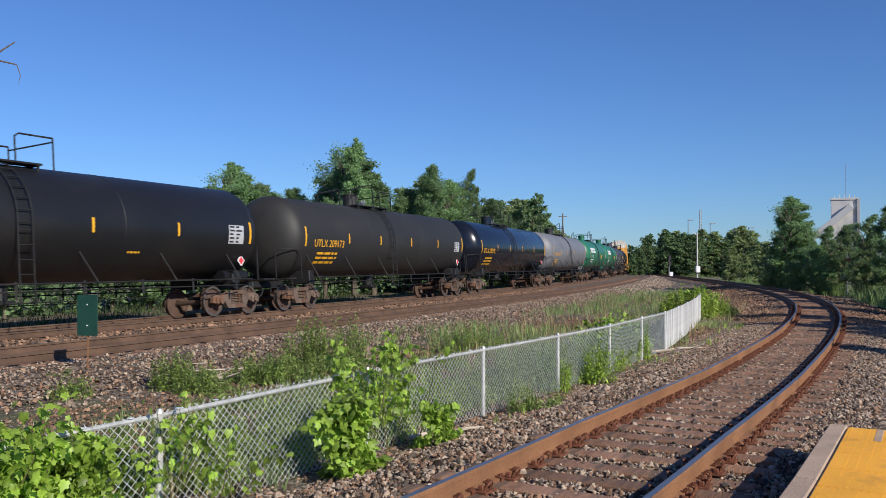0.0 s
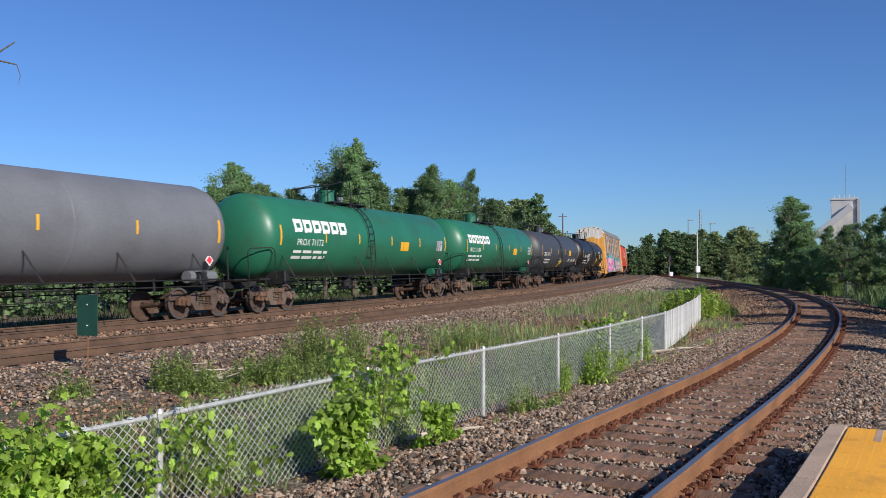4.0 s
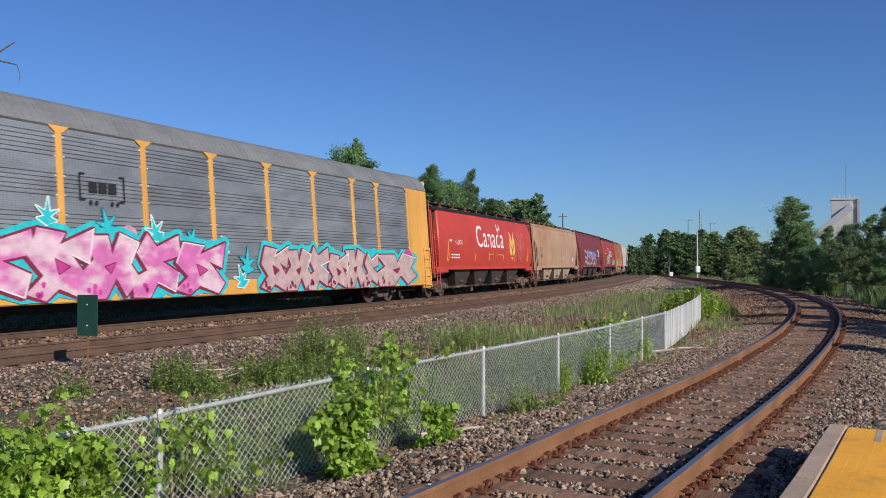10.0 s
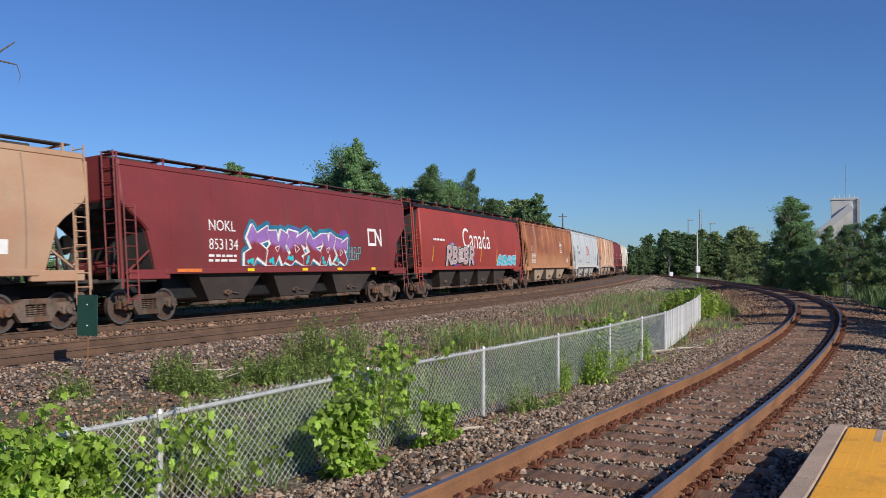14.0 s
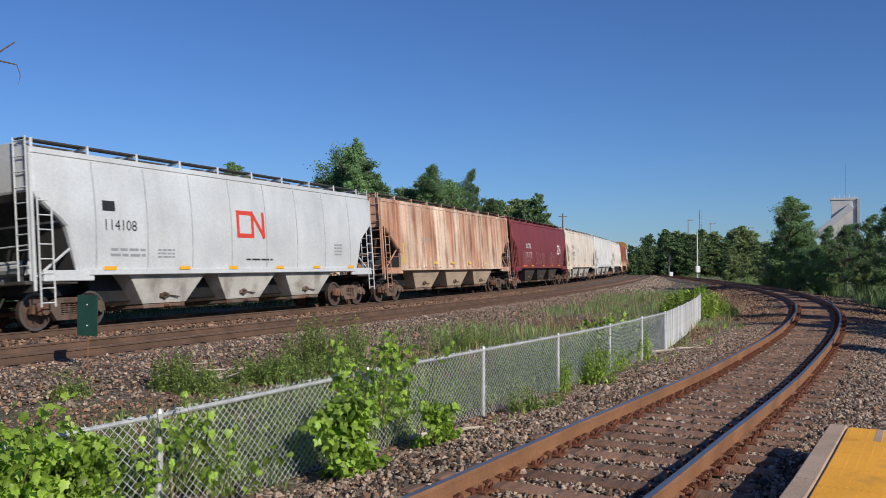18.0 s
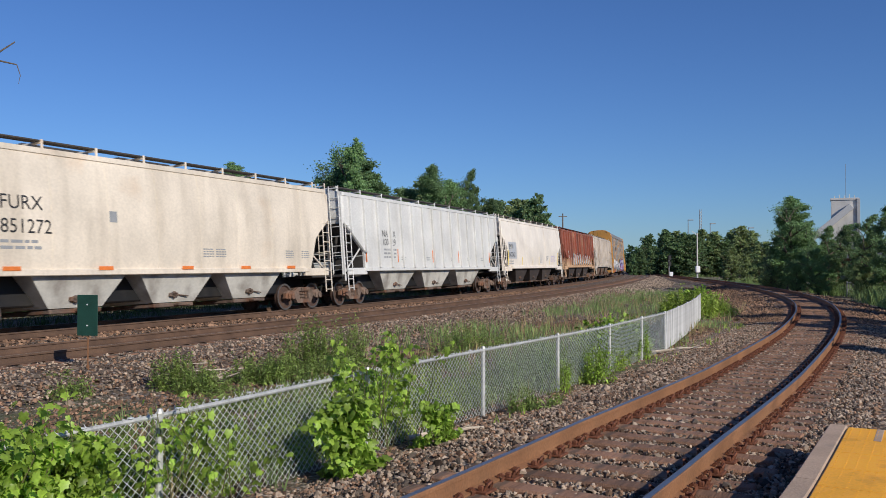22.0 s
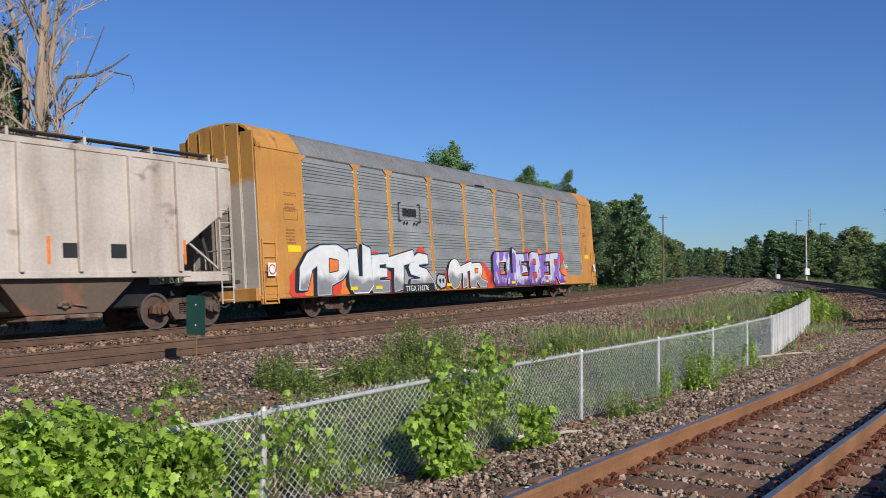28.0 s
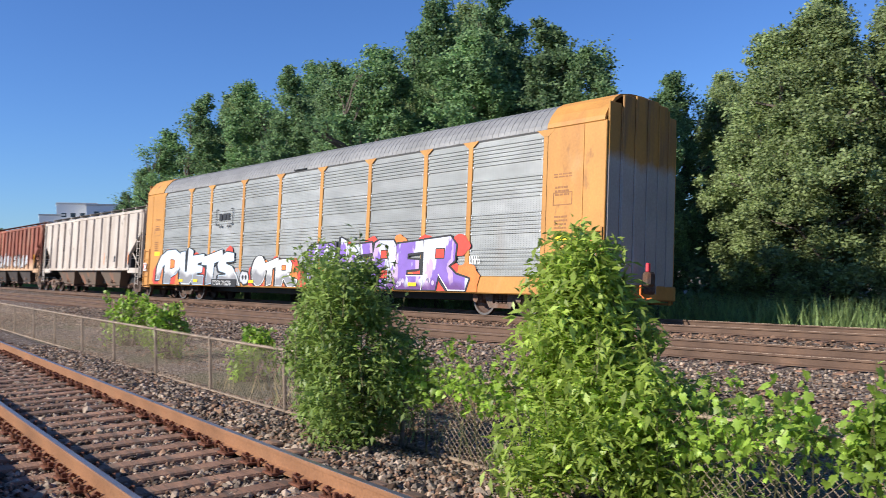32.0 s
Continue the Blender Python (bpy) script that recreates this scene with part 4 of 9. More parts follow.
def hopper_car(paint_mat, label, length, style="flat", ribs=14, top=4.8, bays=3, sill_mat=None, under=None, roof_mat=None, seam=None):
    """A covered hopper wagon. style: 'flat' with outside posts, 'smooth' with a bulging welded side, 'round' with a full curve."""
    car = tagged(new("hopper_car"), label, "hopper car", "freight train")
    hb = length / 2 - 0.55
    sill, mid = 1.46, 3.3
    hw = 1.52
    cut = 1.75
    sill_mat, under, roof_mat = sill_mat or paint_mat, under or paint_mat, roof_mat or M["walk"]
    if style == "flat":
        prof = [(sill, hw - 0.02), (sill + 0.02, hw), (top - 0.3, hw), (top - 0.28, hw)]
        width = lambda z: hw
    else:
        bulge = 0.13 if style == "smooth" else 0.24
        width = lambda z: hw - 0.12 + bulge * (1 - ((z - (sill + 1.35)) / 1.75) ** 2)
    length_at = lambda z: hb - cut * min(1.0, max(0.0, (mid - z) / (mid - 2.1)))
    if style == "round":
        length_at = lambda z: hb - 0.85 + 0.5 * math.sin(math.pi * min(1.0, max(0.0, (top - 0.3 - z) / (top - sill - 0.3))) ** 0.9 * 0.85)
    elif style == "smooth":
        ease = lambda u: u * u * (3 - 2 * u)
        length_at = lambda z: hb - 1.0 * ease(min(1.0, max(0.0, (3.45 - z) / 1.0))) - 0.3 * min(1.0, max(0.0, (2.45 - z) / 1.0))
    zs = list(np.linspace(sill, top - 0.42, 14))
    levels = [(z, length_at(z), width(z)) for z in zs]
    levels += [(top - 0.4, hb, width(top - 0.42) + 0.03), (top - 0.27, hb, width(top - 0.42) + 0.03), (top - 0.25, hb, width(top - 0.42) - 0.03), (top - 0.12, hb, 0.85), (top - 0.08, hb, 0.3)]
    sharp(part("body", hopper_body(levels), paint_mat, car, smooth=style != "flat"), 22)
    if style == "flat":
        for x in np.linspace(-hb + 0.5, hb - 0.5, ribs):
            z0 = sill if abs(x) < hb - cut else mid - (mid - 2.1) * (hb - abs(x)) / cut
            part("side_post", Geo().box((x, -hw - 0.05, (z0 + top - 0.42) / 2), (0.1, 0.12, top - 0.42 - z0), 0.012), paint_mat, car)
    else:
        for x in np.linspace(-hb + 1.9, hb - 1.9, 8):
            zz = np.linspace(sill + 0.05, top - 0.45, 8)
            part("weld_seam", Geo().rings([[(x + a, -width(z) - b, z) for a, b in ((-0.025, -0.02), (-0.017, 0.008), (0.017, 0.008), (0.025, -0.02))] for z in zz]), seam or paint_mat, car)
    # slope sheets at both ends, coloured near black for the shade there
    for sx in (-1, 1):
        zz = np.linspace(sill + 0.03, top - 0.46 if style == "round" else 3.42 if style == "smooth" else mid - 0.02, 12)
        line = [(sx * (length_at(z) + 0.012), z) for z in zz] + [(sx * (length_at(z) - 0.03), z) for z in zz[::-1]]
        part("slope_sheet", Geo().rings([[(x, y, z) for x, z in line] for y in (-1.36, 1.36)]), M["slope"], car, "slope sheet with shade put into its dark colour")
    # sills
    for sy in (-1, 1):
        part("side_sill", Geo().box((0, sy * (hw - 0.02), sill - 0.06), (2 * (hb - 1.6), 0.09, 0.16), 0.015), sill_mat, car)
    part("centre_sill", Geo().box((0, 0, 0.98), (length - 1.3, 0.5, 0.36), 0.03), M["black"], car)
    # black block added to fill the gaps between bays with shade
    part("underframe", Geo().box((0, 0, 0.98), (2 * hb - 4.6, 1.5, 0.8), 0.04), M["black"], car)
    if style == "round":
        w = width(top - 0.42)
        half = [(-w - 0.036, top - 0.4), (-w - 0.036, top - 0.265), (-w + 0.02, top - 0.243), (-0.86, top - 0.11), (-0.3, top - 0.07)]
        ring = half + [(-y, z) for y, z in half[::-1]]
        part("roof_sheet", Geo().rings([[(x, y, z) for y, z in ring] for x in (-hb - 0.01, hb + 0.01)]), roof_mat, car, "black roof sheet")
    # roof walkway
    for y in (-1.02, -0.9, -0.78, 0.78, 0.9, 1.02):
        part("running_board", Geo().box((0, y, top + 0.02), (2 * hb - 0.2, 0.085, 0.035), 0.004), roof_mat, car)
    for x in np.linspace(-hb + 0.35, hb - 0.35, 10):
        part("board_bracket", Geo().box((x, 0, top - 0.03), (0.06, 2.1, 0.06), 0.005).box((x, -1.07, top - 0.1), (0.07, 0.03, 0.3), 0.004).box((x, 1.07, top - 0.1), (0.07, 0.03, 0.3), 0.004), sill_mat, car)
    for x in np.linspace(-hb + 1.8, hb - 1.8, 5):
        part("hatch", Geo().box((x, 0, top + 0.03), (2.2, 0.56, 0.1), 0.04), roof_mat, car)
    # hopper bays
    w = (2 * (hb - 2.9)) / bays
    for i in range(bays):
        x = -hb + 2.9 + w * (i + 0.5)
        r0 = [(x - w * 0.43, -hw + 0.1, sill - 0.1), (x + w * 0.43, -hw + 0.1, sill - 0.1), (x + w * 0.43, hw - 0.1, sill - 0.1), (x - w * 0.43, hw - 0.1, sill - 0.1)]
        r1 = [(x - w * 0.24, -1.12, 0.5), (x + w * 0.24, -1.12, 0.5), (x + w * 0.24, 1.12, 0.5), (x - w * 0.24, 1.12, 0.5)]
        r0 = [(a, b * 0.96, c) for a, b, c in r0]
        part("bay_ridge", Geo().rings([[(x + w * 0.43, b, sill - 0.1), (x + w * 0.5, b, sill - 0.06), (x + w * 0.57, b, sill - 0.1), (x + w * 0.5, b, 0.95)] for b in (-0.5, 0.5)]), M["black"], car)
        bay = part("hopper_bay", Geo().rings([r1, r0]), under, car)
        part("outlet_gate", Geo().box((x, 0, 0.42), (w * 0.46, 2.26, 0.12), 0.02).box((x + 0.2, -1.2, 0.42), (0.5, 0.3, 0.08), 0.02), M["truck"], bay)
        g = Geo().rod((x - 0.1, -1.1, 0.72), (x - 0.1, -1.26, 0.72), 0.1, 8).box((x - 0.1, -1.2, 0.72), (0.36, 0.12, 0.12), 0.02).rod((x + 0.05, -1.2, 0.72), (x + 0.5, -1.24, 0.66), 0.02, 5)
        part("gate_gear", g, M["truck"], bay)
    # end frames, ladders, platforms
    for sx in (-1, 1):
        xe = sx * (hb + 0.02)
        for y in (-1.42, 1.42):
            part("end_post", Geo().box((xe, y, 2.65), (0.09, 0.09, 3.4), 0.012), sill_mat, car)
        for y in (-0.8, 0.8):
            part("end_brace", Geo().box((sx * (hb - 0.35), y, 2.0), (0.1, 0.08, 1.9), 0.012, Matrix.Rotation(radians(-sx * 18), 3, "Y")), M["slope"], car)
        for y in (-1.36, 1.36):
            part("end_strut", Geo().rod((sx * (hb - 0.1), y, 1.3), (sx * (hb - 1.55), y, 2.3), 0.035, 6), sill_mat, car)
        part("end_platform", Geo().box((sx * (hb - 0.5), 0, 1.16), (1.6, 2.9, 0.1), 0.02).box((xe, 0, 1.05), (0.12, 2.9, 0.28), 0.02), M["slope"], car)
        for sy in (-1, 1):
            part("corner_sill", Geo().box((sx * (hb - 1.0), sy * 1.45, 1.32), (1.6, 0.12, 0.28), 0.02), sill_mat, car)
            ladder(car, sx * (hb - 0.28), sy * 1.52, 0.55, 3.3, sill_mat, 0.42)
            ladder(car, xe + sx * 0.05, sy * 1.15, 1.1, top, sill_mat, 0.42, along="y")
        part("hand_rail", Geo().path([(xe, -1.4, 2.1), (xe, 1.4, 2.1)], 0.02), sill_mat, car)
    part("brake_wheel", Geo().rod((-hb - 0.12, 0.5, 2.3), (-hb - 0.15, 0.5, 2.3), 0.28, 14), M["black"], car)
    part("brake_tank", Geo().rod((-hb + 0.5, -0.5, 1.6), (-hb + 0.5, 0.6, 1.6), 0.2, 12), sill_mat, car)
    add_trucks(car, length / 2 - 1.9)
    add_couplers(car, length / 2, M["black"])
    return car, Flat((lambda z: -width(z)) if style != "flat" else -hw), sill, hb


def rack_panels(car, x0, x1, z0, z1, y, material):
    """Corrugated side sheets between two posts."""
    g = Geo()
    rows, n = 4, 6
    h = (z1 - z0) / rows
    zs = [(z0, 0.0)]
    for r in range(rows):
        p = (h - 0.34) / n
        for k in range(n):
            za = z0 + h * r + 0.17 + p * (k + 0.5)
            zs += [(za - 0.032, 0.0), (za - 0.014, 0.03), (za + 0.014, 0.03), (za + 0.032, 0.0)]
    zs.append((z1, 0.0))
    v = [(x, y - d, z) for z, d in zs for x in (x0, x1)]
    k = len(zs)
    v += [(x0, y + 0.03, z0), (x1, y + 0.03, z0), (x0, y + 0.03, z1), (x1, y + 0.03, z1)]
    g.add(v, [(2 * i, 2 * i + 1, 2 * i + 3, 2 * i + 2) for i in range(k - 1)] + [(2 * k, 2 * k + 2, 2 * k + 3, 2 * k + 1), (0, 2 * k, 2 * k + 1, 1), (2 * k - 2, 2 * k - 1, 2 * k + 3, 2 * k + 2)])
    me = g.mesh("side_panel")
    return part("side_panel", me, material, car)


def autorack(label, length, skin, frame_mat, roof, cap_mat, end_mat):
    """An enclosed car carrier: low deck, posts, corrugated panels, arched roof, folding end doors."""
    car = tagged(new("autorack_car"), label, "autorack car", "freight train")
    hl, y, z0, z1 = length / 2 - 0.35, -1.52, 1.12, 5.18
    bays = [3.05, 2.1] + [3.01] * 5 + [2.1, 3.05]
    k = (2 * hl - 4.16) / sum(bays)
    xs = [-hl + 2.08]
    for b in bays:
        xs.append(xs[-1] + b * k)
    for sy in (-1, 1):
        for i in range(len(xs) - 1):
            p = rack_panels(car, xs[i] + 0.1, xs[i + 1] - 0.1, z0, z1, y, skin)
            if sy > 0:
                p.matrix_basis = pose(0, 0, 0, 0, 0, 180)
        for i, x in enumerate(xs):
            g = Geo().box((x, sy * 1.52, (0.95 + z1) / 2), (0.2, 0.09, z1 - 0.95), 0.015)
            for d in (-1, 1):
                g.plate([(x, sy * 1.55 - 0.02, z1 - 0.02), (x + d * 0.34, sy * 1.55 - 0.02, z1 - 0.02), (x + d * 0.1, sy * 1.55 - 0.02, z1 - 0.2), (x, sy * 1.55 - 0.02, z1 - 0.2)], 0.04)
            part("post", g, frame_mat, car)
            g = Geo()
            for z in np.arange(z0 + 0.25, z1 - 0.3, 0.5):
                for d in (-0.14, 0.14):
                    g.rod((x + d, sy * 1.52, z), (x + d, sy * 1.555, z), 0.025, 6)
            tagged(part("bolt_line", g, M["galv"], car), "small galvanized bolts along the post", kind="stuff")
        for sx in (-1, 1):
            part("end_side_sheet", Geo().box((sx * (hl - 1.02), sy * 1.53, (0.75 + z1) / 2), (2.04, 0.07, z1 - 0.75), 0.02), frame_mat, car)
            part("sheet_edge", Geo().box((sx * (hl - 0.75), sy * 1.565, (0.75 + z1) / 2), (0.05, 0.03, z1 - 0.8), 0.01), frame_mat, car)
        part("side_sill", Geo().box((0, sy * 1.485, 0.86), (2 * hl, 0.14, 0.5), 0.03), frame_mat, car)
    part("deck", Geo().box((0, 0, 0.78), (2 * hl, 2.85, 0.22), 0.02), M["black"], car)
    part("centre_sill", Geo().box((0, 0, 0.6), (2 * hl - 6, 0.6, 0.4), 0.02), M["black"], car)
    # roof: ribbed arch, with solid caps at both ends
    half_arch = [(-1.57, z1 - 0.02), (-1.55, z1 + 0.1), (-1.42, z1 + 0.34), (-1.18, z1 + 0.62), (-0.95, z1 + 0.76), (-0.5, z1 + 0.84), (0, z1 + 0.86)]
    arch = half_arch + [(-b, c) for b, c in half_arch[-2::-1]]
    low = [(b * 0.96, c - 0.06) for b, c in arch][::-1]
    cap = 2.0 if cap_mat is frame_mat else 1.0
    part("roof", Geo().rings([[(x, b, c) for b, c in arch + low] for x in (-hl + cap, hl - cap)]), roof, car)
    step = 0.24
    g = Geo()
    for x in np.arange(-hl + cap + 0.1, hl - cap, step):
        g.rings([[(x + d, b * 1.004, c + 0.007) for b, c in arch] for d in (0, 0.15)], close=False, caps=False)
        for d in (0, 0.15):
            g.rings([[(x + d, b * 1.004, c + 0.007) for b, c in arch], [(x + d, b, c - 0.01) for b, c in arch]], close=False, caps=False)
    tagged(part("roof_ribbing", g, roof, car), "fine cross ribs of the roof sheets", kind="stuff")
    for sx in (-1, 1):
        part("roof_cap", Geo().rings([[(sx * x, b * 1.015, c + 0.025) for b, c in arch + low] for x in (hl - cap - 0.03, hl - 0.05)]), cap_mat if sx < 0 or cap_mat is frame_mat else roof, car)
        # curved end doors, in leaves
        n, lv = 6, []
        for i in range(n):
            ya, yb = -1.5 + 3.0 * i / n, -1.5 + 3.0 * (i + 1) / n
            xe = hl - 0.05 + 0.16 * (1 - ((ya + yb) / 3.0) ** 2)
            zt = z1 + np.interp(abs(ya + yb) / 2, (0, 0.5, 0.95, 1.2, 1.42, 1.57), (0.8, 0.78, 0.7, 0.56, 0.3, 0.05))
            lv.append(part("door_leaf", Geo().box((sx * xe, (ya + yb) / 2, (0.72 + zt) / 2), (0.07, yb - ya - 0.02, zt - 0.72), 0.015), end_mat, car))
            if i < n - 1:
                part("door_hinge", Geo().rod((sx * (xe + 0.05), yb, 0.75), (sx * (xe + 0.05), yb, zt - 0.1), 0.022, 6), end_mat, car)
        part("end_sill", Geo().box((sx * (hl - 0.1), 0, 0.78), (0.5, 2.95, 0.4), 0.03), frame_mat, car)
        for sy in (-1, 1):
            ladder(car, sx * (hl - 0.36), sy * 1.6, 0.5, 2.4, frame_mat, 0.6, r=0.022)
            part("step", Geo().box((sx * (hl - 0.4), sy * 1.5, 0.5), (0.7, 0.1, 0.06), 0.01).box((sx * (hl - 0.75), sy * 1.5, 0.62), (0.05, 0.1, 0.3), 0.01).box((sx * (hl - 0.06), sy * 1.5, 0.62), (0.05, 0.1, 0.3), 0.01), frame_mat, car)
    add_trucks(car, hl - 4.15)
    add_couplers(car, length / 2, M["black"])
    return car, Flat(-1.573), xs, hl


# ---------------------------------------------------------------- the train's cars
def car_paint(name, col, rough=0.5, layers=(), var=0.12, scale=0.6, stretch=(1, 1, 1), bump=0.06, metal=0.0):
    return mat(name, col, rough, metal, var=var, scale=scale, bump=bump, fine=14, layers=layers, stretch=stretch)


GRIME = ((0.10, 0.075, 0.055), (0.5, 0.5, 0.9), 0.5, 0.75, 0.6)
STREAK = (RUST, (2.6, 2.6, 0.22), 0.52, 0.68, 0.65)
M["ink_silver"] = mat("ink_silver", (0.55, 0.56, 0.57), 0.45, 0.2, var=0.12, scale=4, bump=0.0)
M["rust_print"] = mat("rust_print", (0.3, 0.13, 0.04), 0.6, var=0.15, scale=6, bump=0.0)
M["ink_pale"] = mat("ink_pale", (0.5, 0.34, 0.34), 0.6, var=0.2, scale=6, bump=0.0)
M["ink_maroon"] = mat("ink_maroon", (0.22, 0.02, 0.06), 0.6, var=0.2, scale=6, bump=0.0)
M["hopper_maroon_ink"] = mat("ink_wine", (0.34, 0.05, 0.09), 0.6, var=0.2, scale=6, bump=0.0)
M["ink_beige"] = mat("ink_beige", (0.5, 0.35, 0.33), 0.6, var=0.2, scale=3, bump=0.0)
M["ink_magenta"] = mat("ink_magenta", (0.55, 0.05, 0.28), 0.6, var=0.2, scale=3, bump=0.0)
M["spray_chrome"] = mat("spray_chrome", (0.7, 0.7, 0.69), 0.5, var=0.08, scale=3, bump=0.0, fade=((0.24, 0.24, 0.25), 1.32, 1.1))
M["spray_violet"] = mat("spray_violet", (0.55, 0.57, 0.66), 0.5, var=0.08, scale=3, bump=0.0,
                        layers=[((0.22, 0.125, 0.45), (1.0, 1.0, 0.5), 0.51, 0.53, 1.0), ((0.5, 0.36, 0.55), (1.3, 1.3, 0.5), 0.57, 0.58, 0.9)], fade=((0.13, 0.05, 0.2), 1.0, 0.8))
M["spray_pink"] = mat("spray_pink", (0.62, 0.16, 0.4), 0.55, var=0.15, scale=3, bump=0.0, layers=[((0.72, 0.5, 0.56), (0.9, 0.9, 1.6), 0.44, 0.58, 1.0)])
M["spray_wine"] = mat("spray_wine", (0.3, 0.15, 0.42), 0.6, var=0.15, scale=3, bump=0.0, fade=((0.24, 0.035, 0.045), 2.35, 2.15))
M["ink_teal"] = mat("ink_teal", (0.03, 0.16, 0.26), 0.6, var=0.25, scale=3, bump=0.0)
M["walk"] = mat("walk", (0.07, 0.062, 0.056), 0.8, 0.3, var=0.2, scale=2, bump=0.1)
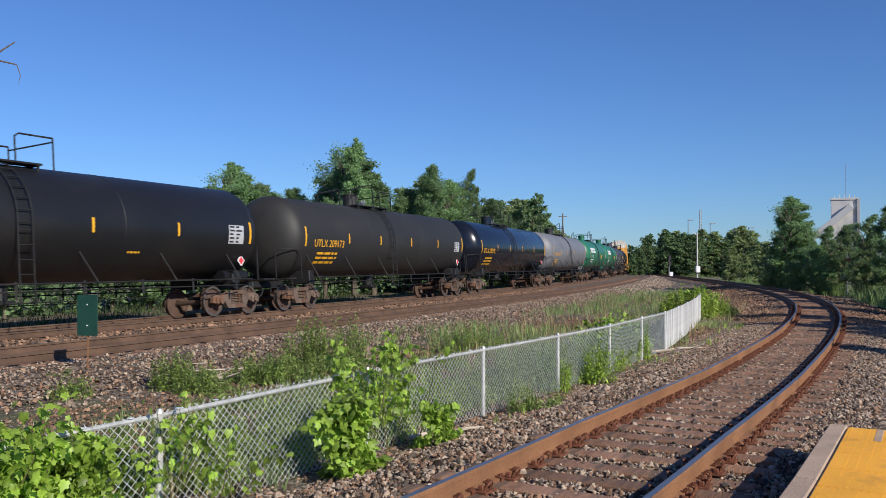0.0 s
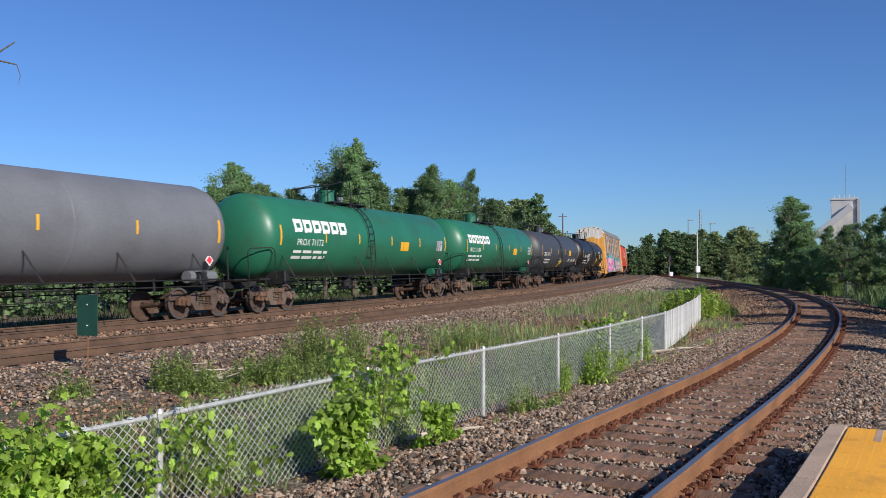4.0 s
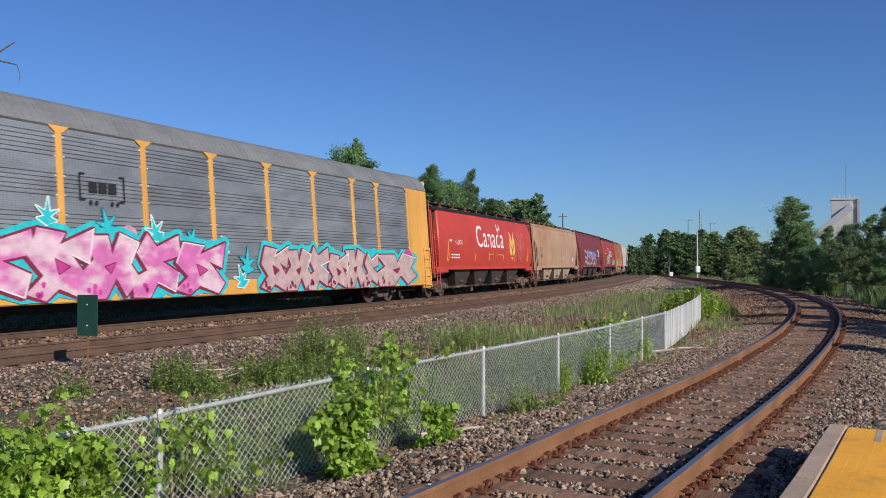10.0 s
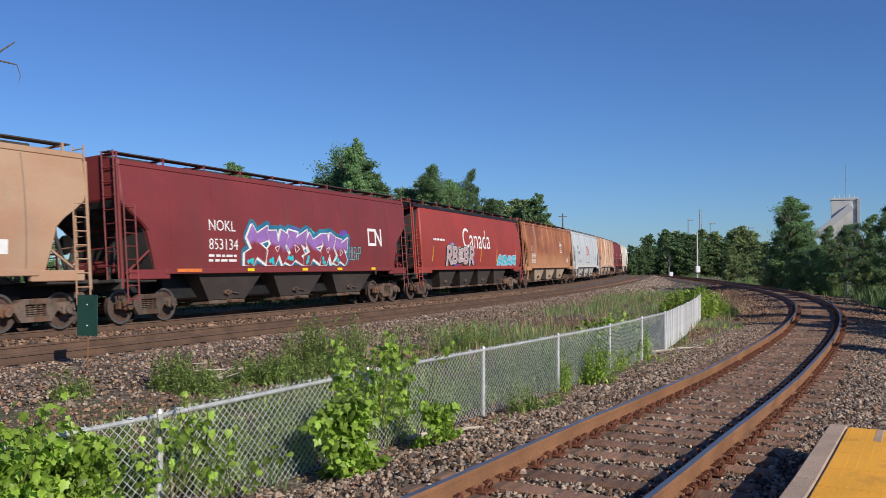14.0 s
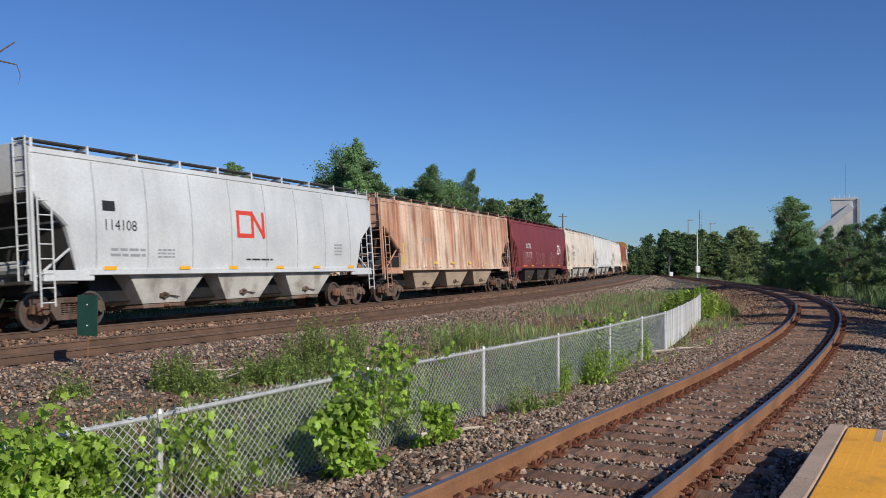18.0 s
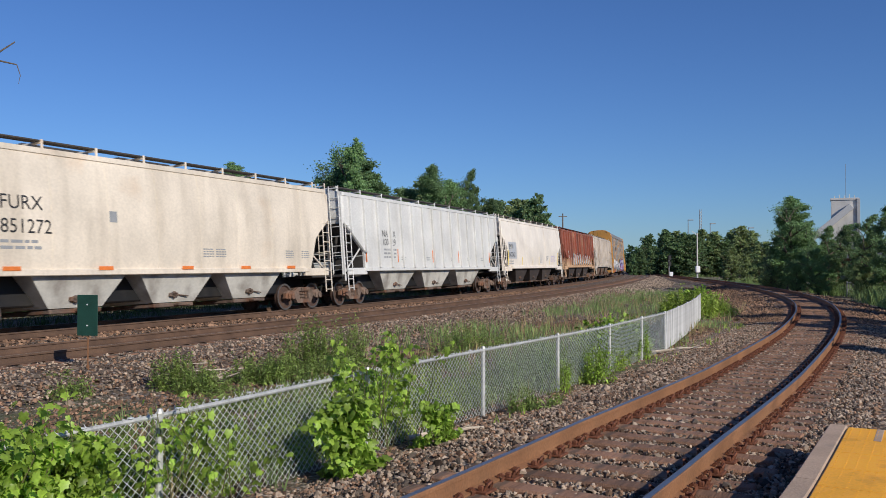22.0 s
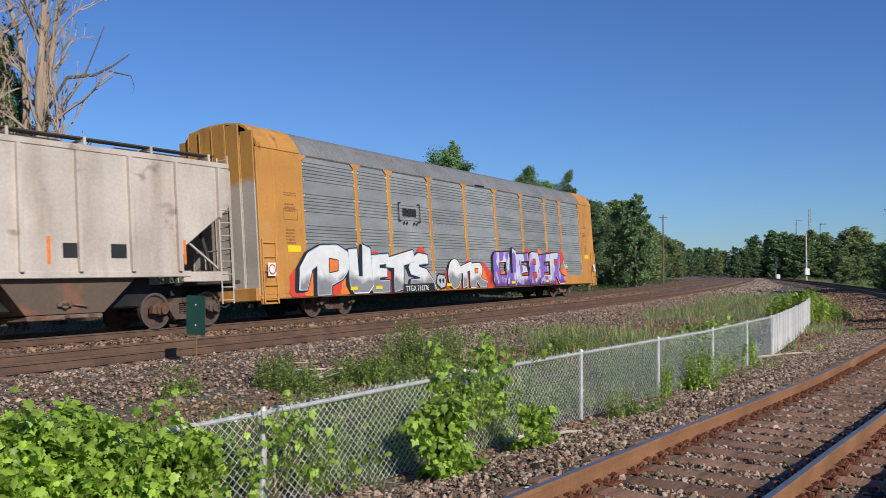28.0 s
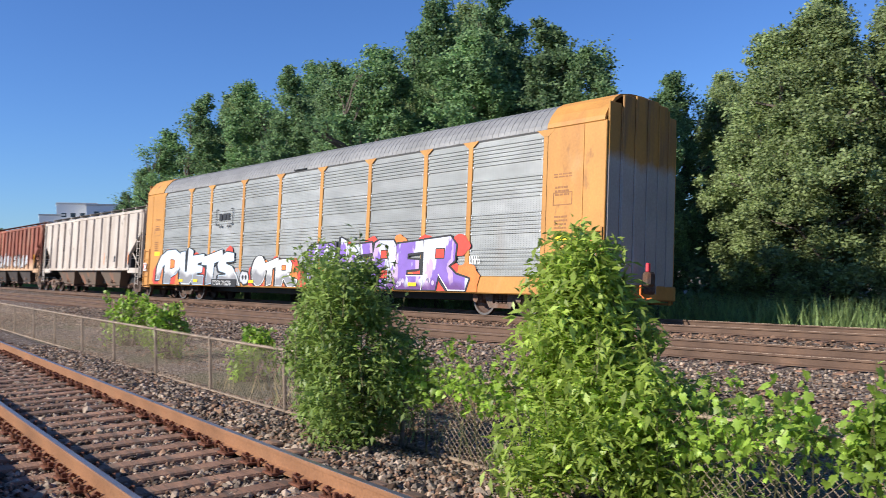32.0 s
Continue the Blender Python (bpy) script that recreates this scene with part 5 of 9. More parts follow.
P = dict(
    tank_black=car_paint("tank_black", (0.011, 0.011, 0.012), 0.42, [((0.03, 0.026, 0.022), (0.4, 0.8, 0.8), 0.5, 0.75, 0.5)]),
    tank_matt=car_paint("tank_matt", (0.022, 0.021, 0.02), 0.6, [((0.04, 0.035, 0.03), (0.4, 0.8, 0.8), 0.5, 0.75, 0.5)]),
    tank_blue=car_paint("tank_blue", (0.008, 0.01, 0.018), 0.22),
    tank_grey=car_paint("tank_grey", (0.17, 0.175, 0.19), 0.5, [((0.11, 0.1, 0.095), (0.4, 0.8, 0.8), 0.5, 0.75, 0.5)]),
    tank_green=car_paint("tank_green", (0.022, 0.155, 0.085), 0.4, [((0.05, 0.075, 0.045), (0.5, 0.9, 0.9), 0.52, 0.75, 0.5)]),
    tank_slate=car_paint("tank_slate", (0.052, 0.055, 0.062), 0.5, [((0.04, 0.036, 0.032), (0.5, 0.9, 0.9), 0.5, 0.75, 0.5)]),
    red=car_paint("hopper_red", (0.55, 0.055, 0.032), 0.5, [((0.42, 0.06, 0.038), (1.2, 1, 0.3), 0.5, 0.7, 0.5)]),
    red_old=car_paint("hopper_red_old", (0.34, 0.045, 0.033), 0.6, [((0.25, 0.06, 0.045), (1.2, 1, 0.3), 0.48, 0.7, 0.5)]),
    maroon=car_paint("hopper_maroon", (0.205, 0.034, 0.034), 0.55, [((0.15, 0.042, 0.038), (1.5, 1, 0.3), 0.5, 0.7, 0.5)]),
    tan=car_paint("hopper_tan", (0.47, 0.295, 0.185), 0.7, [((0.40, 0.17, 0.09), (0.3, 0.4, 0.7), 0.4, 0.7, 0.75), ((0.36, 0.29, 0.22), (1.0, 1, 0.5), 0.5, 0.8, 0.6)], var=0.06),
    rust_streak=car_paint("hopper_rust_streak", (0.70, 0.55, 0.42), 0.75, [((0.42, 0.18, 0.10), (1.1, 1, 0.16), 0.42, 0.6, 0.8), ((0.22, 0.08, 0.05), (2.6, 1, 0.3), 0.55, 0.7, 0.7)], var=0.2),
    pale=car_paint("hopper_pale", (0.58, 0.60, 0.60), 0.5, [((0.44, 0.44, 0.42), (1.1, 1, 0.25), 0.5, 0.72, 0.4)]),
    cream=car_paint("hopper_cream", (0.75, 0.66, 0.54), 0.55, [((0.56, 0.36, 0.2), (0.4, 0.5, 0.5), 0.58, 0.74, 0.5), ((0.47, 0.40, 0.31), (1.5, 1, 0.25), 0.5, 0.7, 0.5)]),
    white=car_paint("hopper_white", (0.66, 0.655, 0.63), 0.5, [((0.55, 0.53, 0.48), (1.8, 1, 0.2), 0.52, 0.72, 0.45)]),
    ivory=car_paint("hopper_ivory", (0.80, 0.73, 0.64), 0.55, [((0.56, 0.42, 0.28), (0.6, 0.6, 0.4), 0.55, 0.72, 0.45)]),
    dirty_white=car_paint("hopper_dirty_white", (0.52, 0.46, 0.40), 0.7, [((0.34, 0.26, 0.20), (1.4, 1, 0.3), 0.48, 0.7, 0.65), ((0.14, 0.11, 0.09), (1.2, 1, 1.6), 0.64, 0.72, 0.6)]),
    bay_grey=car_paint("bay_grey", (0.52, 0.50, 0.45), 0.7, [GRIME, ((0.15, 0.12, 0.1), (1.5, 1.5, 1.0), 0.5, 0.7, 0.6)]),
    bay_tan=car_paint("bay_tan", (0.42, 0.32, 0.23), 0.75, [GRIME]),
    # base brown darkened for shade under the car, rust patches over it
    bay_brown_shade=car_paint("bay_brown_shade", (0.13, 0.095, 0.07), 0.75, [((0.3, 0.12, 0.06), (1.5, 1.5, 1.5), 0.55, 0.7, 0.7)]),
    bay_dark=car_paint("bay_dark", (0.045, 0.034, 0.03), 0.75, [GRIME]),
    galvanized=mat("rack_panel", (0.29, 0.305, 0.30), 0.6, 0.25, var=0.13, scale=0.9, bump=0.08, fine=9, stretch=(1, 1, 3),
                   layers=[((0.36, 0.37, 0.37), (0.7, 1, 2.0), 0.45, 0.68, 0.6), ((0.26, 0.22, 0.19), (1.2, 1, 0.5), 0.6, 0.75, 0.4)], rand=0.12, holes=True),
    galvanized_dark=mat("rack_panel_dark", (0.30, 0.315, 0.33), 0.5, 0.4, var=0.13, scale=0.9, bump=0.08, fine=9, stretch=(1, 1, 3),
                        layers=[((0.20, 0.21, 0.22), (0.7, 1, 2.0), 0.45, 0.68, 0.6)], rand=0.1, holes=True),
    rack_roof=mat("rack_roof", (0.25, 0.25, 0.25), 0.65, 0.3, var=0.15, scale=1, bump=0.05, fine=10),
    rack_yellow=car_paint("rack_yellow", (0.72, 0.36, 0.075), 0.55, [((0.50, 0.21, 0.05), (1.4, 1, 0.3), 0.55, 0.75, 0.5), (RUST, (2.5, 2.5, 1.2), 0.66, 0.76, 0.6)]),
    rack_amber=car_paint("rack_amber", (0.52, 0.245, 0.055), 0.6, [((0.33, 0.14, 0.04), (1.4, 1, 0.3), 0.5, 0.72, 0.6), (RUST, (2.5, 2.5, 1.2), 0.62, 0.74, 0.7), ((0.6, 0.42, 0.22), (0.8, 0.8, 0.4), 0.6, 0.75, 0.4)]),
    rack_white=car_paint("rack_white", (0.68, 0.63, 0.56), 0.6, [((0.45, 0.33, 0.2), (1.5, 1.5, 0.3), 0.55, 0.75, 0.4)]),
    rack_end=mat("rack_end", (0.42, 0.21, 0.045), 0.7, var=0.12, scale=0.8, bump=0.06, fine=14, fade=((0.40, 0.36, 0.31), 4.3, 4.0), layers=[((0.13, 0.09, 0.065), (2.5, 2.5, 0.3), 0.48, 0.68, 0.8)]),
)
P["rack_end_front"] = mat("rack_end_front", (0.68, 0.63, 0.56), 0.6, var=0.1, scale=0.8, bump=0.05, fine=14, fade=((0.70, 0.35, 0.07), 4.78, 4.7))
P["rust_dark"] = mat("hopper_rust_dark", (0.30, 0.085, 0.05), 0.75, var=0.2, scale=0.6, bump=0.06, fine=14, fade=((0.52, 0.33, 0.2), 2.25, 1.6),
                     layers=[((0.14, 0.055, 0.04), (0.9, 1, 0.25), 0.45, 0.65, 0.7), ((0.5, 0.34, 0.22), (2.4, 1, 0.2), 0.58, 0.7, 0.6)])
P["rust"] = mat("hopper_rust", (0.37, 0.13, 0.055), 0.75, var=0.18, scale=0.6, bump=0.06, fine=14, fade=((0.46, 0.22, 0.11), 2.6, 1.7),
                layers=[((0.23, 0.075, 0.045), (0.3, 0.5, 0.7), 0.42, 0.62, 0.85), ((0.55, 0.29, 0.14), (1.6, 1, 0.18), 0.55, 0.7, 0.7)])
M["seam"] = mat("seam", (0.27, 0.19, 0.14), 0.75, var=0.2, scale=2, bump=0.05)
M["seam_grey"] = mat("seam_grey", (0.36, 0.37, 0.37), 0.7, var=0.2, scale=2, bump=0.05)
M["hopper_maroon"] = P["maroon"]
GAPS = [4.8, 24.2, 43.5, 62.3, 82, 100.4, 117.7, 136.6, 155.9, 185.8, 205.6, 224.2, 243.0, 262, 280.8, 299.0, 318.6, 337, 354.9, 375.6, 394.2, 413.6, 433.4, 463.6]
SPEED = 14.85
CANT = -4.3
CARS = []


def length_of(i):
    return GAPS[i + 1] - GAPS[i]


def enlist(car):
    i = len(CARS)
    CARS.append((car, (GAPS[i] + GAPS[i + 1]) / 2, length_of(i)))


def wild(seed):
    """Corner points of one abstract sprayed shape: a blocky path over a small grid."""
    rng = random.Random(seed)
    x, z = rng.choice((0, 1)), rng.choice((0, 2))
    pts = [(x, z)]
    for k in range(5):
        if k % 2 == 0:
            z = rng.choice([q for q in (0, 1, 2) if q != z])
        else:
            x = rng.choice([q for q in (0, 1, 2) if q != x])
        pts.append((x, z))
    return [(0.5 * a + rng.uniform(-0.06, 0.06), 0.5 * b) for a, b in pts]


def band(side, pts, w, lift):
    """A painted stroke of width w along pts, with square joints."""
    g = Geo()
    for (x0, z0), (x1, z1) in zip(pts, pts[1:]):
        d = math.hypot(x1 - x0, z1 - z0) or 1
        ux, uz = (x1 - x0) / d, (z1 - z0) / d
        nx, nz = -uz * w / 2, ux * w / 2
        ex, ez = ux * w * 0.5, uz * w * 0.5
        n = max(1, round(abs(z1 - z0) / 0.25))
        q0, q1 = (x0 - ex, z0 - ez), (x1 + ex, z1 + ez)
        v = []
        for i in range(n + 1):
            t = i / n
            x, z = q0[0] + (q1[0] - q0[0]) * t, q0[1] + (q1[1] - q0[1]) * t
            v += [side.put(x + nx, z + nz, lift), side.put(x - nx, z - nz, lift)]
        lift += 0.0004
        g.add(v, [(2 * i, 2 * i + 1, 2 * i + 3, 2 * i + 2) for i in range(n)])
    return g


def blob(side, x, z, rx, rz, lift, seed, low):
    rng = random.Random(seed)
    n = 22
    pts = [(x + rx * math.cos(t) * rng.uniform(0.85, 1.1), max(low, z + rz * math.sin(t) * rng.uniform(0.85, 1.1))) for t in [2 * math.pi * i / n for i in range(n)]]
    v = [side.put(x, max(low, z), lift)] + [side.put(a, b, lift) for a, b in pts]
    return Geo().add(v, [(0, 1 + i, 1 + (i + 1) % n) for i in range(n)])


def fat(side, pts, w, lift, dx=0.0, dz=0.0, low=-9.0):
    """One broad rounded stroke of spray paint, cut off at height low: bands that meet in discs at their joints."""
    g = Geo()
    put = lambda x, z, k: side.put(x, max(low, z), lift + k)
    k = 0.0
    pts = [(x + dx, z + dz) for x, z in pts]
    g.v = [tuple(put(x, z, 0.0006)) for x, z in pts]
    for i, (x, z) in enumerate(pts):
        n0 = len(g.v)
        g.v += [tuple(put(x + w / 2 * math.cos(t), z + w / 2 * math.sin(t), k)) for t in [math.pi * q / 7 for q in range(14)]]
        g.f += [(i, n0 + q, n0 + (q + 1) % 14) for q in range(14)]
        k += 0.00006
        if i:
            x0, z0 = pts[i - 1]
            d = math.hypot(x - x0, z - z0) or 1
            nx, nz = -(z - z0) / d * w / 2, (x - x0) / d * w / 2
            n = max(1, round(abs(z - z0) / 0.3))
            rows = []
            for q in range(n + 1):
                a, b = x0 + (x - x0) * q / n, z0 + (z - z0) * q / n
                m = len(g.v)
                g.v += [tuple(put(a + nx, b + nz, k)), tuple(put(a - nx, b - nz, k))]
                if 0 < q < n:
                    g.v.append(tuple(put(a, b, 0.0006)))
                rows.append((m, i - 1 if q == 0 else i if q == n else m + 2, m + 1))
            for (a, b, c), (e, f, h) in zip(rows, rows[1:]):
                g.f += [(a, b, f, e), (b, c, h, f)]
            k += 0.00006
    return g


def ring_of(x, z, rx, rz, a0=0.0, a1=360.0, n=12):
    return [(x + rx * math.cos(radians(a0 + (a1 - a0) * i / n)), z + rz * math.sin(radians(a0 + (a1 - a0) * i / n))) for i in range(n + 1)]


# sprayed forms as strokes in a unit square
FORM = dict(
    R=[[(0.12, 0.0), (0.16, 0.9)], ring_of(0.42, 0.72, 0.42, 0.26, 130, -110, 10), [(0.4, 0.46), (0.95, 0.06)]],
    P=[[(-0.3, 0.32), (-0.16, 0.7), (0.1, 0.9), (0.5, 0.94), (0.85, 0.82), (0.95, 0.62), (0.78, 0.45), (0.5, 0.42)], [(0.28, 0.8), (0.24, 0.05)], [(0.5, 0.36), (1.1, 0.12)]],
    U=[[(0.05, 0.98), (0.12, 0.3), (0.4, 0.2), (0.78, 0.3), (0.8, 0.95)]],
    E=[[(0.9, 0.85), (0.1, 0.78), (0.14, 0.22), (0.95, 0.26)], [(0.14, 0.5), (0.8, 0.54)]],
    T=[[(0.0, 0.72), (1.0, 0.9)], [(0.5, 0.8), (0.42, 0.1)]],
    S=[[(0.9, 0.86), (0.5, 0.95), (0.2, 0.75), (0.5, 0.55), (0.85, 0.4), (1.2, 0.12)], [(0.0, 0.3), (0.4, 0.42)]],
    O=[ring_of(0.5, 0.55, 0.22, 0.22, 0, 360, 12)],
    L=[[(0.1, 0.92), (0.1, 0.18), (0.5, 0.1)], [(0.1, 0.9), (0.8, 0.92), (0.78, 0.4), (0.98, 0.2)]],
    A=[[(0.0, 0.2), (0.25, 0.9), (0.6, 0.3)], [(0.72, 1.05), (0.75, 0.3), (0.5, 0.12), (0.95, 0.12)]],
    B=[ring_of(0.45, 0.72, 0.3, 0.2, 0, 360, 10), ring_of(0.45, 0.3, 0.36, 0.2, 0, 360, 10), [(0.05, 0.9), (0.1, 0.1)]],
    a=[ring_of(0.5, 0.4, 0.34, 0.3, 0, 300, 9), [(0.2, 0.5), (0.3, 0.9), (0.7, 0.95), (0.86, 0.6), (0.9, 0.1)]],
    c=[ring_of(0.5, 0.62, 0.34, 0.3, 60, 330, 9), [(0.4, 0.3), (0.1, 0.15), (0.0, 0.35)], [(0.6, 0.3), (1.0, 0.12)]],
    e=[ring_of(0.5, 0.7, 0.26, 0.22, 0, 360, 10), [(0.24, 0.6), (0.15, 0.15), (0.5, 0.08)], [(0.5, 0.4), (1.0, 0.35), (1.05, 0.08)]],
)


def spray(car, side, x0, x1, z0, z1, forms, fill, shade, halo, blots, seed, weight=0.3, tall=None, shine="ink_white", spill=(-0.13, -0.06), spots=None, rim=0.15):
    """A sprayed piece: blots of colour behind, then broad forms with a cast edge, an outline, a fill and a shine."""
    rng = random.Random(seed)
    n = len(forms)
    w, h = (x1 - x0) / n, z1 - z0
    for k in range(2 * n):
        bx = x0 + (x1 - x0) * (k + rng.uniform(0.1, 0.9)) / (2 * n)
        r = rng.uniform(0.16, 0.3) * h
        zz = z0 + h * (rng.uniform(0.62, 0.92) if k % 3 else rng.uniform(0.1, 0.4))
        colours = blots[k % len(blots)]
        b = part("sprayed_blot", blob(side, bx, zz, r * 1.4, r, 0.003 + 0.0005 * (k % 7), seed * 50 + k, z0 - 0.02).mesh("blot"), M[colours[0]], car)
        if len(colours) > 1:
            part("blot_core", blob(side, bx, zz, r * 0.75, r * 0.5, 0.0075, seed * 50 + k + 7, z0 - 0.02).mesh("blot"), M[colours[1]], b)
    if spots:
        # a footing of the same paint that ties the forms together
        part("footing_band", fat(side, [(x0 + 0.3, z0 + 0.3), (x1 - 0.3, z0 + 0.3)], 0.75, 0.0085, 0, 0, z0 - 0.03).mesh("band"), M[shade], car)
        part("footing_band", fat(side, [(x0 + 0.3, z0 + 0.3), (x1 - 0.3, z0 + 0.3)], 0.62, 0.0095, 0, 0, z0 - 0.03).mesh("band"), M[fill], car)
    for k, ch in enumerate(forms):
        th = weight * h * rng.uniform(0.92, 1.05)
        top = h * (tall[k] if tall else rng.uniform(0.9, 1.05)) - th
        cx = x0 + w * k + th * 0.5
        wide = w - th * 0.75
        strokes = [[(cx + a * wide, z0 + th * 0.35 + b * top) for a, b in pts] for pts in FORM[ch]]
        low = z0 - 0.03
        lift = 0.009 + 0.003 * (k % 2)
        for pts in strokes:
            shape = part("sprayed_form", fat(side, pts, th + rim * 0.66, lift, spill[0], spill[1], low).mesh("form"), M[shade], car)
            part("cast_edge", fat(side, pts, th + rim, lift + 0.002, 0, 0, low).mesh("form"), M[shade], shape)
            if halo:
                part("outline", fat(side, pts, th + 0.055, lift + 0.008, 0, 0, low).mesh("outline"), M[halo], shape)
            part("fill", fat(side, pts, th, lift + 0.014, 0, 0, low).mesh("fill"), M[fill], shape)
        if spots:
            for q in range(3):
                a, b = rng.choice(strokes[-1])
                part("spot", blob(side, a + rng.uniform(-0.1, 0.1), b, th * 0.2, th * 0.26, lift + 0.022, seed * 90 + k * 5 + q, low).mesh("spot"), M[spots], shape)
        if shine:
            part("shine", fat(side, strokes[0][:3], th * 0.1, lift + 0.021, -th * 0.28, th * 0.2, low).mesh("shine"), M[shine], shape)


# block letters: an outline in a unit square and the holes in it
GLYPH = dict(
    C=([(0.12, 1), (1, 1.02), (0.97, 0.74), (0.46, 0.72), (0.43, 0.32), (0.98, 0.32), (1.02, 0), (0.16, 0), (0, 0.16), (-0.02, 0.88)], []),
    U=([(0.0, 0.98), (0.34, 1), (0.4, 0.36), (0.6, 0.36), (0.62, 1.1), (0.94, 1.02), (1.04, 0.14), (0.84, 0), (0.22, 0), (0.04, 0.2)], []),
    E=([(0, 0.95), (0.95, 1), (1.0, 0.77), (0.42, 0.74), (0.42, 0.62), (0.86, 0.6), (0.86, 0.42), (0.42, 0.4), (0.42, 0.28), (1.02, 0.28), (1, 0), (0.08, 0), (-0.02, 0.1)], []),
    B=([(0.1, 0.97), (0.25, 1.02), (0.85, 1.01), (1, 0.88), (1, 0.62), (0.9, 0.52), (1.02, 0.42), (1.03, 0.1), (0.86, 0), (0.12, 0), (0, 0.1), (0.02, 0.42), (0.1, 0.52), (0, 0.62)],
       [[(0.38, 0.8), (0.64, 0.8), (0.64, 0.64), (0.38, 0.64)], [(0.36, 0.38), (0.68, 0.38), (0.68, 0.22), (0.36, 0.22)]]),
    R=([(-0.02, 0.98), (0.62, 1.03), (0.78, 0.86), (0.76, 0.56), (0.62, 0.46), (0.82, 0.3), (1.12, 0.22), (1.05, 0), (0.66, 0), (0.4, 0.3), (0.34, 0), (0.02, 0)],
       [[(0.3, 0.79), (0.5, 0.79), (0.5, 0.62), (0.3, 0.62)]]),
    P=([(-0.02, 0.12), (0, 0.55), (0.15, 0.84), (0.4, 1.0), (0.75, 1.02), (0.98, 0.88), (1.02, 0.55), (0.86, 0.32), (0.62, 0.2), (0.6, 0), (0.34, 0), (0.34, 0.62), (0.22, 0.52), (0.12, 0.12)],
       [[(0.58, 0.74), (0.76, 0.7), (0.76, 0.5), (0.58, 0.46)]]),
    T=([(-0.02, 0.62), (0.06, 0.82), (1.0, 1.03), (1.06, 0.76), (0.62, 0.66), (0.6, 0.06), (0.28, 0), (0.28, 0.6)], []),
    S=([(0.95, 0.97), (0.5, 1.02), (0.1, 0.86), (0, 0.62), (0.1, 0.46), (0.55, 0.38), (0.58, 0.3), (0.1, 0.28), (0.04, 0.08), (0.6, 0), (1.0, 0.1), (1.45, -0.02), (1.25, 0.25), (1.02, 0.46), (0.9, 0.56), (0.5, 0.64), (0.48, 0.73), (0.98, 0.76)], []),
    N=([(0, 0), (0.02, 1), (0.34, 1.03), (0.64, 0.5), (0.62, 1), (0.98, 1.02), (1.0, 0.02), (0.68, -0.02), (0.36, 0.5), (0.36, 0)], []),
    Q=([(0.05, 0.0), (-0.02, 0.4), (0.2, 0.62), (0.0, 0.98), (0.45, 1.0), (0.52, 0.7), (0.66, 1.04), (1.02, 0.9), (0.86, 0.55), (1.05, 0.3), (0.78, 0.02), (0.6, 0.32), (0.42, 0.0)], [[(0.4, 0.5), (0.58, 0.56), (0.5, 0.4)]]),
    X=([(0.0, 0.1), (0.26, 0.34), (0.02, 0.6), (0.16, 0.98), (0.6, 0.92), (0.5, 0.76), (1.06, 1.0), (0.98, 0.5), (0.7, 0.62), (1.04, 0.2), (0.9, 0.0), (0.5, 0.16), (0.3, 0.0)], [[(0.44, 0.56), (0.66, 0.46), (0.5, 0.36)]]),
    Z=([(0.02, 0.0), (0.0, 0.3), (0.3, 0.42), (0.08, 0.7), (0.3, 1.02), (0.5, 0.8), (0.98, 1.0), (1.02, 0.66), (0.62, 0.56), (0.98, 0.38), (0.9, 0.06), (0.52, 0.22), (0.36, -0.02)], []),
    O=([(0.5 + 0.52 * math.cos(0.4 * k), 0.5 + 0.52 * math.sin(0.4 * k)) for k in range(16)], []),
)
SPIKES = [(0, -0.3), (0.55, -0.05), (0.16, 0.1), (0.62, 0.5), (0.13, 0.33), (0.0, 1.0), (-0.13, 0.33), (-0.62, 0.5), (-0.16, 0.1), (-0.55, -0.05)]


def flat_shape(side, pts, lift, low):
    return Geo().add([side.put(a, max(low, b), lift) for a, b in pts], [tuple(range(len(pts)))])


